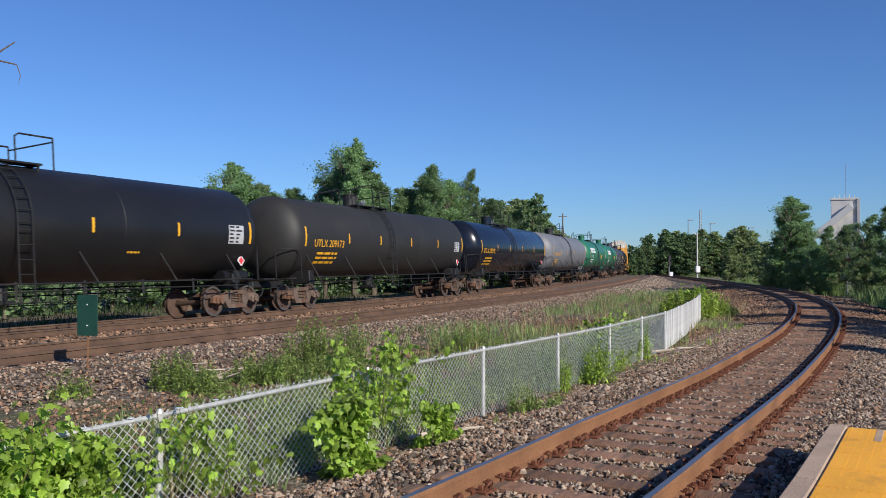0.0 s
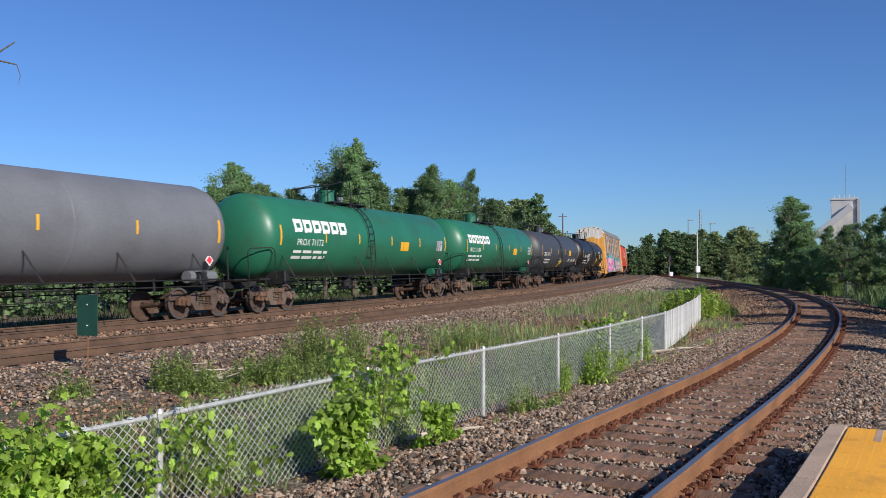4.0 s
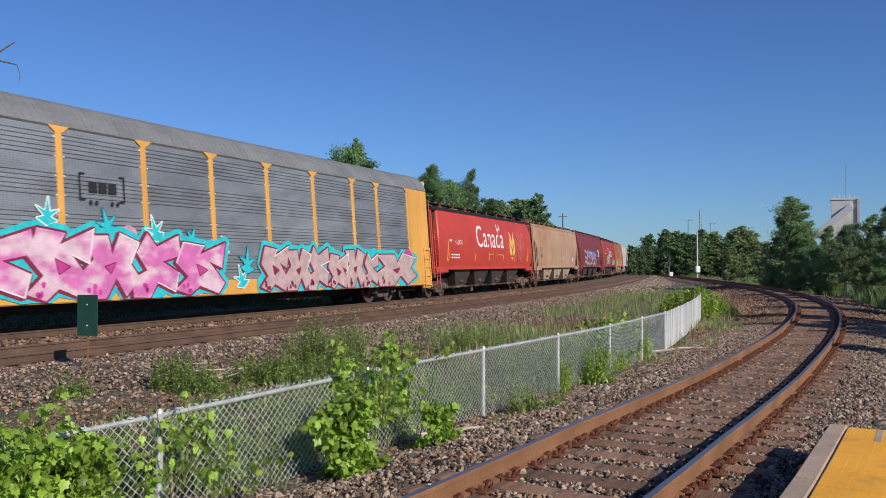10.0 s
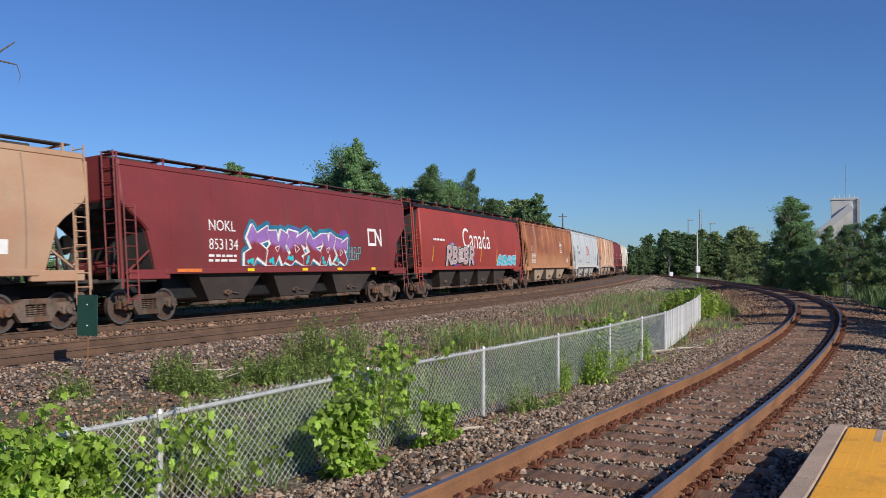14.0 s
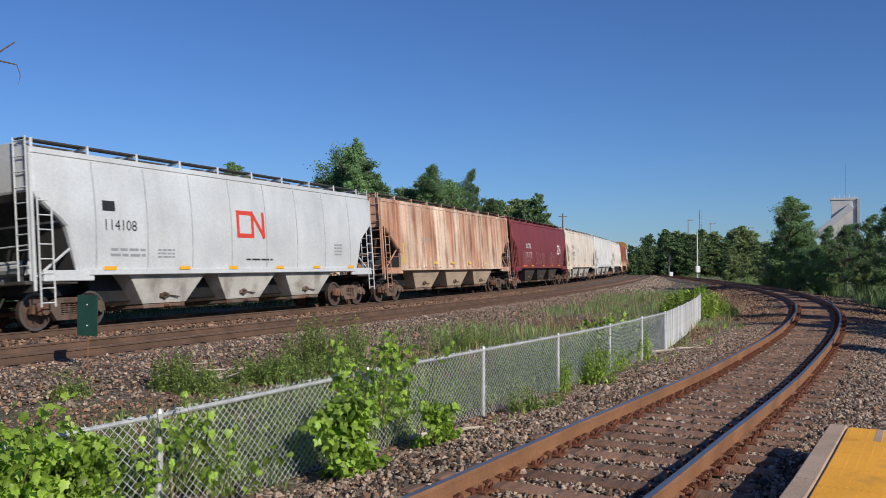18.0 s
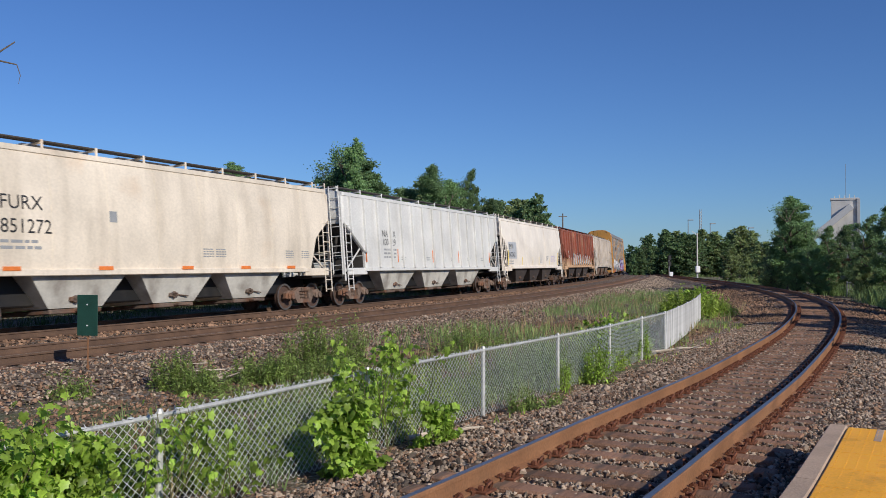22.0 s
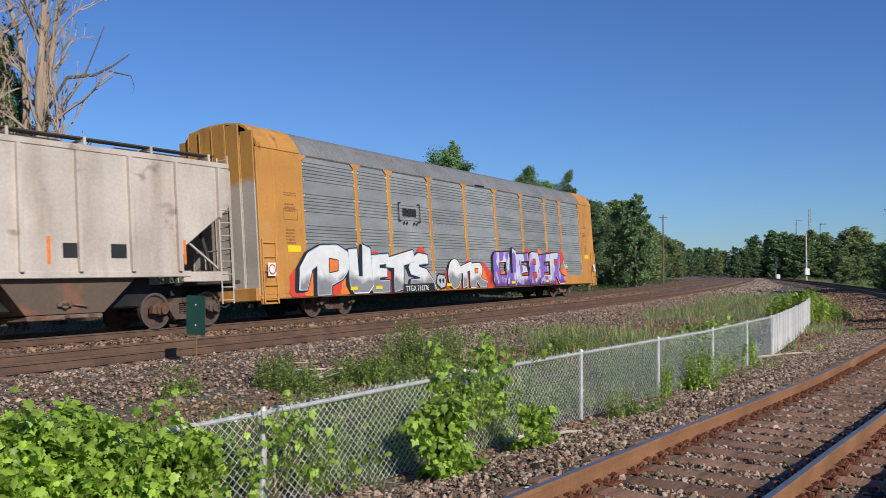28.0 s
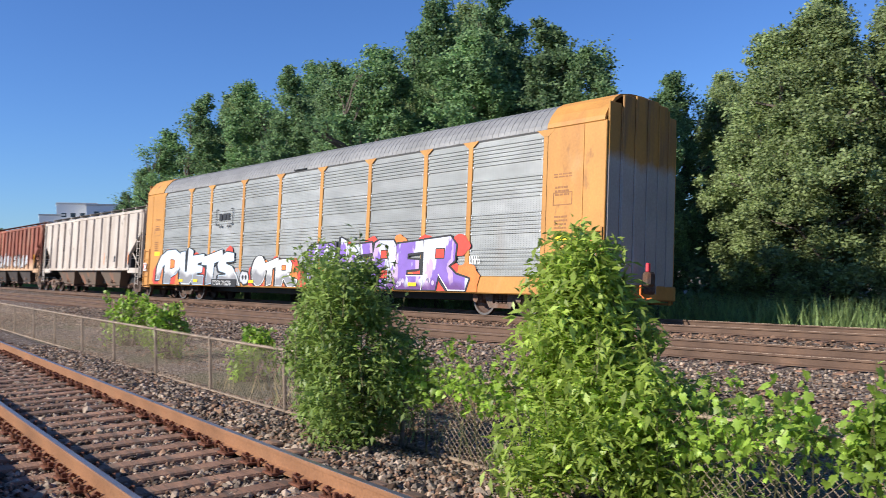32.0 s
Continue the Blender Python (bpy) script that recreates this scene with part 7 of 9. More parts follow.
    part("flag_bar", band(side, [(1.15, 3.72), (1.15, 3.98)], 0.12, 0.005).mesh("flag"), W, car)
    part("flag_bar", band(side, [(1.65, 3.72), (1.65, 3.98)], 0.12, 0.005).mesh("flag"), W, car)
    leaf_emblem(car, side, 4.15, 1.85, 1.9, M["ink_gold"], False)
    leaf_emblem(car, side, 6.1, 1.85, 1.9, M["ink_pale"], True)
    lettering(car, side, "Government", -0.9, 2.15, 0.14, M["ink_gold"])
    lettering(car, side, "Gouvernement", 0.7, 2.15, 0.14, M["ink_gold"])
    bars(car, side, -7.5, 2.9, 0.45, 0.2, 1, W, 28)
    lettering(car, side, "110176", -6.6, 2.65, 0.28, W)
    bars(car, side, -7.2, 2.15, 1.3, 0.3, 2, W, 29)
    strips(car, side, (-h + 1.7, -3.4, -0.8, 2.0, 4.6, h - 1.8), 1.78, 2.2, 0.09, O, 0.12)
    strips(car, side, (-h + 1.5, h - 1.6), 1.78, 2.8, 0.1, O, 0.16)
    enlist(car)
    specs = [
        ("tan", "smooth", "sun-faded tan hopper with rusty patches", dict(under=P["bay_tan"], seam=M["seam"])),
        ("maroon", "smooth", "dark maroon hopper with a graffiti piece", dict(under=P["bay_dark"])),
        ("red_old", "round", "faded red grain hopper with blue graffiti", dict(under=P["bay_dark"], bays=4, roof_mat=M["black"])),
        ("rust", "smooth", "rust-brown weathered hopper with white lettering", dict(under=P["bay_tan"])),
        ("pale", "smooth", "pale grey hopper with a red emblem", dict(under=P["bay_grey"], seam=M["seam_grey"])),
        ("rust_streak", "flat", "rust-streaked cream hopper with side posts", dict(under=P["bay_tan"], ribs=19)),
        ("maroon", "smooth", "dark maroon hopper with a white emblem", dict(under=P["bay_dark"])),
        ("cream", "smooth", "dusty cream hopper with black lettering", dict(under=P["bay_grey"])),
        ("white", "flat", "white ribbed hopper with black lettering", dict(under=P["bay_grey"], ribs=16)),
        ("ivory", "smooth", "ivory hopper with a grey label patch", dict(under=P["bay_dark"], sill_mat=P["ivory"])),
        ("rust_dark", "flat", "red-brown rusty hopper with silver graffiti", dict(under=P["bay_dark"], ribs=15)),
        ("dirty_white", "flat", "dirty white ribbed hopper", dict(under=P["bay_brown_shade"], ribs=13)),
    ]
    for i, (skin, style, label, more) in enumerate(specs):
        car, side, z0, h = hopper_car(P[skin], label, n(), style, **more)
        mark_hopper(i, car, side, z0, h)
        enlist(car)
    car, side, xs, h = autorack("yellow and silver autorack with large white and purple graffiti", n(), P["galvanized"], P["rack_amber"], P["rack_roof"], P["rack_amber"], P["rack_end"])
    warm = ["ink_red", "ink_orange", "ink_red"]
    piece(car, side, 0.68, 1.5, [("P", xs[0] - 0.3, xs[1] - 0.75, 1.05), ("U", xs[1] - 0.75, xs[1] + 0.62, 1.0), ("E", xs[1] + 0.64, xs[1] + 1.75, 0.9), ("T", xs[1] + 1.6, xs[2] + 1.35, 0.98), ("S", xs[2] + 1.05, xs[2] + 2.5, 0.92)],
          "spray_chrome", "ink_black", "ink_blue", warm, 21, 0.15, (-0.24, -0.03), core="ink_orange", ground=["ink_red", "ink_orange", "ink_grey"])
    piece(car, side, 0.7, 1.05, [("O", xs[3] + 1.15, xs[3] + 2.2, 1.1), ("T", xs[3] + 2.1, xs[4] + 0.15, 1.0), ("R", xs[4] + 0.05, xs[4] + 1.5, 0.95)],
          "spray_chrome", "ink_black", "ink_white", warm, 22, 0.13, (-0.18, -0.03), core="ink_orange", ground=["ink_red", "ink_orange"])
    piece(car, side, 0.68, 1.56, [("C", xs[5] - 0.62, xs[5] + 0.75, 1.0), ("U", xs[5] + 0.72, xs[5] + 1.9, 1.04), ("E", xs[5] + 1.8, xs[6] + 0.38, 1.0), ("B", xs[6] + 0.38, xs[6] + 1.7, 1.02), ("E", xs[6] + 1.72, xs[7] + 0.1, 1.0), ("R", xs[7] + 0.12, xs[8] - 0.05, 1.03)],
          "spray_violet", "ink_black", None, warm, 23, 0.12, (-0.16, -0.02), core="ink_red", spots="ink_lilac", ground=["ink_red", "ink_red", "ink_orange"])
    part("roof_slot", Geo().box((xs[4] + 1.5, -1.6, 5.2), (0.9, 0.03, 0.05), 0.008), M["black"], car)
    # a round face and small tags between the pieces
    part("sprayed_face", blob(side, xs[3] + 0.5, 1.0, 0.46, 0.34, 0.02, 4, 0.65).mesh("face"), M["ink_black"], car)
    part("sprayed_face", blob(side, xs[3] + 0.5, 1.0, 0.38, 0.27, 0.023, 4, 0.68).mesh("face"), M["ink_silver"], car)
    for d in (-0.13, 0.13):
        part("sprayed_eye", blob(side, xs[3] + 0.5 + d, 1.02, 0.09, 0.1, 0.026, 5, 0.68).mesh("face"), M["ink_black"], car)
    scrawl(car, side, xs[2] + 2.6, xs[3] - 0.05, 1.15, 1.4, 3, M["ink_orange"], 31)
    scrawl(car, side, xs[8] + 0.15, xs[8] + 0.6, 1.5, 1.7, 3, M["ink_white"], 32)
    for x in (xs[0] + 2.3, xs[2] - 1.3, xs[3] + 0.9, xs[5] + 1.2, xs[7] - 0.6):
        paint(car, side, [(x, 0.78), (x + 0.42, 0.78), (x + 0.42, 0.9), (x, 0.9)], M["bright_yellow"], "reflector", lift=0.04)
    paint(car, side, [(xs[2] + 0.55, 0.6), (xs[2] + 2.85, 0.6), (xs[2] + 2.85, 0.93), (xs[2] + 0.55, 0.93)], M["ink_black"], "number_board", lift=0.05)
    lettering(car, side, "TTGX 716276", xs[2] + 0.68, 0.66, 0.21, W, lift=0.055)
    rack_emblem(car, side, xs[2] + 0.6, 3.45)
    for sx in (-1, 1):
        x = sx * (h - 1.45)
        sheet = Flat(-1.566)
        bars(car, sheet, x - 0.3, 3.9, 0.7, 0.14, 2, M["rust_print"], 50)
        bars(car, sheet, x - 0.25, 3.55, 0.5, 0.3, 3, M["rust_print"], 51)
        bars(car, sheet, x - 0.25, 2.75, 0.45, 0.5, 5, M["rust_print"], 52)
        part("label_frame", band(sheet, [(x - 0.3, 3.05), (x + 0.35, 3.05), (x + 0.35, 3.38), (x - 0.3, 3.38), (x - 0.3, 3.05)], 0.025, 0.004).mesh("label_frame"), M["rust_print"], car)
        paint(car, sheet, [(x - 0.2, 2.05), (x + 0.45, 2.05), (x + 0.45, 2.25), (x - 0.2, 2.25)], M["bright_yellow"], "yellow_label")
        x = sx * (h - 0.36)
        sign = part("no_entry_label", Geo().box((x, -1.66, 1.5), (0.36, 0.01, 0.4), 0.002), W, car, "white label with a red ring")
        part("ring", band(Flat(-1.668), [(x + 0.14 * math.cos(t), 1.5 + 0.14 * math.sin(t)) for t in [math.pi * k / 8 for k in range(17)]], 0.035, 0.003).mesh("ring"), M["ink_red"], sign)
    # marker and hoses at the train's tail
    part("end_marker", Geo().box((h + 0.5, -0.3, 1.12), (0.26, 0.3, 0.38), 0.06), M["truck"], car, "worn brown end-of-train unit")
    part("marker_lamp", Geo().box((h + 0.5, -0.34, 1.42), (0.1, 0.12, 0.24), 0.03), M["placard"], car, "red marker lamp")
    part("loose_hose", Geo().path([(h + 0.4, -0.5, 0.95), (h + 0.48, -0.62, 0.7), (h + 0.62, -0.6, 0.58), (h + 0.75, -0.5, 0.62)], 0.025), M["ink_orange"], car, "orange air hose")
    enlist(car)


build_train()
build_platform()
build_fence()
build_sign()


# ---------------------------------------------------------------- plants
_edge = [(0, 0.04), (0.2, -0.1), (0.46, 0.12), (0.34, 0.27), (0.5, 0.52), (0.24, 0.66), (0, 1.08), (-0.24, 0.66), (-0.5, 0.52), (-0.34, 0.27), (-0.46, 0.12), (-0.2, -0.1)]
LEAF_V = [(0, 0.38, 0.05)] + [(a, b, -0.1 * abs(a) - 0.14 * b * b) for a, b in _edge]
LEAF_F = [(0, 1 + k, 1 + (k + 1) % 12) for k in range(12)]
SLIM_V = [(0, 0, 0), (0.17, 0.42, 0.04), (0, 1.0, -0.16), (-0.17, 0.42, 0.04)]
SLIM_F = [(0, 1, 2, 3)]
TUFT_V = [(-0.5, 0, -0.1), (0.05, -0.5, 0.1), (0.5, 0.05, -0.08), (0, 0.5, 0.12)]
TUFT_F = [(0, 1, 2, 3)]
BLADE_V = [(-0.03, 0, 0), (0.03, 0, 0), (0.02, 0.1, 0.6), (-0.02, 0.1, 0.6), (0.0, 0.3, 1.0), (0.0, 0.31, 1.0)]
BLADE_F = [(0, 1, 2, 3), (3, 2, 4, 5)]


def limb(g, p, d, length, r, rng, depth, tips, wander=0.25, droop=0.0):
    """A branch that bends, thins out and forks; tips collect where leaves sit."""
    n = 3
    for i in range(n):
        q = p + d * (length / n)
        g.rod(p, q, r * (1 - 0.25 * i / n), 6 if r > 0.06 else 4, r * (1 - 0.25 * (i + 1) / n), caps=False)
        p = q
        d = (d + Vector((rng.uniform(-1, 1), rng.uniform(-1, 1), rng.uniform(-0.6, 0.8) - droop)) * wander).normalized()
        if depth > 0 and i > 0 and rng.random() < 0.6:
            limb(g, p, (d + Vector((rng.uniform(-1, 1), rng.uniform(-1, 1), rng.uniform(-0.3, 0.6)))).normalized(), length * 0.6, r * 0.5, rng, depth - 1, tips, wander, droop)
    if depth > 0:
        for k in range(2):
            limb(g, p, (d + Vector((rng.uniform(-1, 1), rng.uniform(-1, 1), rng.uniform(-0.2, 0.7))) * 0.7).normalized(), length * 0.68, r * 0.62, rng, depth - 1, tips, wander, droop)
    else:
        tips.append(p)


def tree(seed, leaf, label, leaves=44000, size=0.0088, narrow=1.0, low=0.12, bare=0.0, lobes=26):
    """A tree of unit height times ten: tapered trunk, limbs, and a crown of many small leaf sprays in uneven lobes."""
    rng, nr = random.Random(seed), np.random.default_rng(seed)
    ob = tagged(new("tree"), label, "tree")
    g, tips = Geo(), []
    p, d = Vector((0, 0, -0.3)), Vector((0, 0, 1))
    for i in range(6):
        q = p + d * 1.05
        g.rod(p, q, 0.2 - 0.025 * i, 9, 0.2 - 0.025 * (i + 1), caps=False)
        if i > 0:
            for k in range(2):
                t = rng.uniform(0, 6.28)
                limb(g, q, Vector((math.cos(t), math.sin(t), rng.uniform(0.3, 0.9))).normalized(), rng.uniform(0.9, 1.5) * narrow, 0.085, rng, 1, tips)
        p, d = q, (d + Vector((rng.uniform(-0.12, 0.12), rng.uniform(-0.12, 0.12), 0))).normalized()
    limb(g, p, d, 1.6, 0.07, rng, 2, tips)
    part("trunk", g, M["bark"], ob)
    # sprays of leaves at many small lobes that leave gaps between them
    pts = []
    lobes *= 5
    for i in range(lobes):
        z = low * 10 + (9.6 - low * 10) * ((i + rng.random()) / lobes) ** 0.85
        reach = narrow * 2.45 * math.sin(min(1.0, (z / 10 - low + 0.14) / 0.45) * math.pi / 2) * (1 - max(0, z / 10 - 0.45) / 0.6) ** 0.75
        t = rng.uniform(0, 6.28)
        rr = reach * rng.uniform(0.1, 1.0) ** 0.55 * (0.78 + 0.3 * math.sin(3 * t + z * 1.3 + seed))
        c = np.array([math.cos(t) * rr, math.sin(t) * rr, z + rng.uniform(-0.3, 0.4)])
        rad = rng.uniform(0.2, 0.52) * (0.8 + 0.3 * (1 - z / 10)) * min(1.0, 0.5 + narrow * 0.5)
        k = int(leaves / lobes * 5.2 * rad ** 1.5)
        v = nr.normal(size=(k, 3))
        v /= np.linalg.norm(v, axis=1)[:, None]
        pts.append(c + v * rad * nr.uniform(0.1, 1.3, (k, 1)) ** 0.7 * [1.0, 1.0, 0.8] * (1 + 0.35 * np.sin(v[:, :1] * 9 + i)))
    for tp in tips:
        k = max(4, int(leaves / 500))
        pts.append(np.array(tp) + nr.normal(size=(k, 3)) * 0.22)
    pts = np.concatenate(pts)
    pts = pts[(pts[:, 2] < 10.2) & (pts[:, 2] > 0.2)]
    me = scatter("crown", TUFT_V, TUFT_F, pts, nr.uniform(0.5, 1.6, (len(pts), 1)) * size * 10 * np.array([[1.3, 0.75, 1.0]]), nr)
    part("crown", me, leaf, ob, "")
    return ob


def bare_tree(seed, label):
    rng = random.Random(seed)
    ob = tagged(new("dead_tree"), label, "dead tree")
    for k in range(2):
        g, tips = Geo(), []
        p, d = Vector((rng.uniform(-0.5, 0.5) + (k - 1) * 0.9, rng.uniform(-0.4, 0.4), -0.3)), Vector(((k - 1) * 0.13, rng.uniform(-0.1, 0.1), 1)).normalized()
        r = 0.24
        for i in range(8):
            q = p + d * 1.15
            g.rod(p, q, r, 8, r * 0.92, caps=False)
            r *= 0.92
            if i > 2:
                for _ in range(2):
                    t = rng.uniform(0, 6.28)
                    limb(g, q, Vector((math.cos(t) * 0.8, math.sin(t) * 0.8, rng.uniform(0.4, 1.2))).normalized(), rng.uniform(0.8, 1.7), r * 0.36, rng, 2, tips, 0.32)
            p, d = q, (d + Vector((rng.uniform(-0.16, 0.16), rng.uniform(-0.16, 0.16), 0.05))).normalized()
        limb(g, p, d, 1.4, r * 0.8, rng, 2, tips)
        part("trunk" if k == 0 else "stem", g, M["dead_wood"], ob)
    return ob


SKYLINE = [(-150, 3), (-134, 2.2), (-128.4, 4.9), (-126, 10), (-124.6, 11.7), (-122, 11.3), (-119, 12.5), (-116.3, 13.4), (-112, 15), (-109.5, 16.3), (-104, 17.2),
           (-98, 15.3), (-96.5, 13.8), (-95.7, 11), (-94.4, 12.7), (-92, 10), (-89.8, 14.2), (-83.5, 16.8), (-80, 15), (-75, 15.3), (-70, 18.5), (-62, 19), (-55, 17.5),
           (-51.5, 15.1), (-49.5, 12.5), (-47, 15), (-44.4, 17), (-39, 15), (-36.6, 12.7), (-33, 12.5), (-27, 5), (-16, 4.4), (-15.2, 5.5), (-13.9, 6.3), (-11.9, 5), (-9, 4.5),
           (-8, 5.2), (-5.9, 8.1), (-4.5, 6), (-3, 5), (-0.7, 6.3), (0.5, 5.2), (1.9, 6), (3, 4), (6.2, 4.5), (7.5, 2.5), (8.8, 2.0), (14, 1.6)]


def build_trees():
    rng = random.Random(21)
    away = pose(0, 0, -60)
    kinds = [tree(31, M["leaf_far"], "leafy green tree in full summer foliage"), tree(32, M["leaf_dark"], "dark green tree with a dense crown", narrow=0.8, lobes=22),
             tree(33, M["leaf_far"], "tall green tree with an open crown", narrow=0.75, low=0.22, lobes=18), tree(34, M["leaf_willow"], "pale green feathery tree", size=0.0078, leaves=52000, low=0.04, lobes=34),
             tree(35, M["leaf_dark"], "broad dark green tree", narrow=1.2, low=0.15, lobes=30)]
    near_kinds = len(kinds)
    kinds += [tree(36, M["leaf_willow"], "light green leafy tree in the distance", leaves=7000, size=0.022, low=0.03), tree(37, M["leaf_dark"], "dark green tree in the distance", leaves=7000, size=0.022, low=0.03, narrow=0.85, lobes=20),
              tree(38, M["leaf_dark"], "broad dark green tree in the distance", leaves=7000, size=0.022, low=0.03, narrow=1.2, lobes=24)]
    used = set()

    def plant(k, x, y, h, wide=1.0, far=False):
        if far or math.hypot(x, y) > 78:
            k = near_kinds + (0, 1, 0, 0, 2)[k]
        m = pose(x, y, GROUND - 0.1, 0, 0, rng.uniform(0, 360)) @ Matrix.Diagonal((h / 10 * wide, h / 10 * wide, h / 10 * 1.03, 1))
        if k not in used:
            used.add(k)
            kinds[k].matrix_basis = m
        else:
            copy_thing(kinds[k], m @ Matrix.Diagonal((*kinds[k].scale, 1)).inverted())

    az_l, el_l = zip(*SKYLINE)
    s = -185.0
    roof = lambda q: min(np.interp(q + d, az_l, el_l) for d in ((-3.5, -1.7, 0, 1.7, 3.5) if q < -28 else (-0.6, 0, 0.6)))
    while s < 330:
        for off in (-9.5, -14.0) if s > -20 or s < -75 else (-9.5, -12.5, -16.0):
            p = MAIN.at(s + rng.uniform(-1.5, 1.5) + (2.2 if off < -12 else 0), off + rng.uniform(-1.2, 1.2))
            az, dist = math.degrees(math.atan2(p.x, p.y)), math.hypot(p.x, p.y)
            if az > 60:
                az -= 360
            h = EYE - GROUND + dist * math.tan(radians(roof(az) * (rng.uniform(0.68, 1.0) if off > -12 else rng.uniform(0.8, 1.04))))
            if -37 < az < -27 and off < -12:
                continue
            if h > 2.2:
                k = rng.choice((0, 0, 1, 2, 4)) if not -128 < az < -72 else rng.choice((0, 1, 2, 3, 4))
                if -92 < az < -79:
                    k = 3
                plant(k, p.x, p.y, h, rng.uniform(0.75, 1.0) * (1.5 if h < 5 or az > -20 else 1.0))
        s += max(3.3, abs(s) * 0.05 + 2.0)
    # hand-placed crowns that stand out of the skyline
    for az, dist, el, k, wide in ((-13.6, 66, 6.3, 0, 1.1), (-12.2, 64, 5.3, 4, 1.2), (-10, 62, 4.8, 0, 1.2), (-7.6, 62, 5.7, 4, 1.2), (-4.6, 60, 5.9, 0, 1.2), (-2.6, 64, 5.1, 4, 1.2), (0.6, 66, 5.4, 0, 1.2), (3.2, 74, 4.4, 4, 1.2), (-5.9, 58, 8.2, 2, 0.9), (-6.8, 60, 6.6, 1, 1.0), (-0.8, 62, 6.4, 0, 0.8), (1.9, 66, 6.1, 1, 0.7), (6.2, 86, 4.6, 4, 0.9), (5.0, 88, 3.9, 0, 1.0),
                                  (-104, 36, 17.6, 1, 0.8), (-101, 34, 15.0, 1, 1.1), (-112, 36, 13.6, 0, 1.0), (-115, 38, 13.0, 4, 0.9), (-118, 42, 12.2, 1, 0.9), (-121, 46, 11.2, 0, 0.9), (-123.5, 50, 10.4, 1, 0.9), (-125.6, 54, 8.2, 0, 0.9), (-127.0, 58, 6.2, 4, 0.9), (-128.4, 66, 4.4, 1, 0.9), (-129.6, 72, 2.9, 0, 1.0), (-64, 29, 16.5, 1, 1.0), (-70, 30, 16.5, 0, 1.1), (-58, 29, 16.0, 4, 0.9), (-98.6, 33, 13.6, 4, 0.9), (-106, 34, 14.5, 0, 1.1), (-93.5, 34, 9.5, 0, 0.6), (-87, 32, 13.5, 3, 1.1), (-84, 31, 14.5, 3, 1.2), (-80, 32, 14.2, 3, 1.1), (-72, 32, 15, 4, 1.2), (-76.5, 33, 13, 0, 1.0), (-56, 31, 15, 1, 1.1), (-53, 33, 12.5, 0, 1.1), (-48, 33, 12, 0, 0.8), (-39, 34, 14, 1, 0.9), (-108.5, 38, 16.4, 0, 0.8), (-61, 30, 17.2, 4, 0.9), (-67, 31, 16.8, 0, 0.9), (-44, 32, 17.4, 1, 0.7), (-41, 33, 16.2, 2, 0.8), (-36, 34, 13, 1, 0.5), (-33.4, 35, 13.0, 1, 0.6), (-34.8, 36, 15.0, 1, 0.6)):
        plant(k, dist * math.sin(radians(az)), dist * math.cos(radians(az)), EYE - GROUND + dist * math.tan(radians(el)), wide)
    # underbrush between the trunks
    nr = np.random.default_rng(55)
    n = 60000
    u, o = nr.uniform(-150, 150, n), nr.normal(-11.2, 1.2, n)
    th = np.interp(u, MAIN.s, MAIN.th)
    top = 2.3 + 1.1 * np.sin(u * 0.7) * np.sin(u * 0.23 + o)
    z = GROUND + top * nr.uniform(0, 1, n) ** 0.7
    pts = np.stack([np.interp(u, MAIN.s, MAIN.x) + np.cos(th) * o, np.interp(u, MAIN.s, MAIN.y) - np.sin(th) * o, z], -1)
    me = scatter("underbrush", TUFT_V, TUFT_F, pts, nr.uniform(0.12, 0.34, (n, 1)) * np.ones((1, 3)), nr, lean=1.2)
    me.materials.append(M["leaf_dark"])
    tagged(new("underbrush", me), "dark green underbrush below the trees", "undergrowth", kind="stuff")
    # woods across the siding
    for i in range(16):
        az, dist = 8.4 + 5.4 * (i + rng.random()) / 16, rng.uniform(180, 240)
        plant(rng.choice((0, 1, 4)), dist * math.sin(radians(az)), dist * math.cos(radians(az)), 2.1 + dist * math.tan(radians(rng.uniform(0.9, 1.35))), 1.3)
    for i in range(74):
        az = 12.5 + 9.3 * rng.random()
        dist = rng.uniform(150, 195)
        top = np.interp(az, (12.4, 13.3, 14.5, 16, 18, 19.4, 20.2, 22), (0.9, 1.95, 2.3, 2.25, 2.0, 2.4, 1.7, 1.5))
        plant(rng.choice((1, 4, 1, 4, 0)), dist * math.sin(radians(az)), dist * math.cos(radians(az)), 2.1 + dist * math.tan(radians(top * rng.uniform(0.45, 1.03))), rng.uniform(1.0, 1.6))
    for az, dist, el, k, wide in ((22.2, 70, 4.05, 0, 1.3), (21.9, 72, 3.3, 0, 1.0), (22.9, 74, 2.7, 4, 1.0), (24.2, 66, 2.3, 1, 1.2), (25.4, 64, 2.5, 4, 1.2), (26.6, 60, 2.9, 1, 1.2), (27.6, 54, 3.4, 0, 1.2),
                                  (28.8, 50, 3.7, 4, 1.0), (30.5, 46, 4, 1, 1.0), (20.6, 84, 1.4, 0, 1.3), (21.2, 80, 1.6, 4, 1.3), (23.6, 62, 1.2, 0, 1.4), (22.4, 66, 1.0, 0, 1.5), (20.2, 95, 1.5, 1, 1.2),
                                  (28.6, 40, 1.2, 3, 1.0), (18.6, 108, 1.1, 0, 1.5), (19.5, 100, 0.5, 0, 1.6), (26.2, 60, 1.5, 3, 1.1), (20.9, 76, 0.6, 3, 1.4)):
        plant(k, dist * math.sin(radians(az)), dist * math.cos(radians(az)), 2.1 + dist * math.tan(radians(el)), wide)
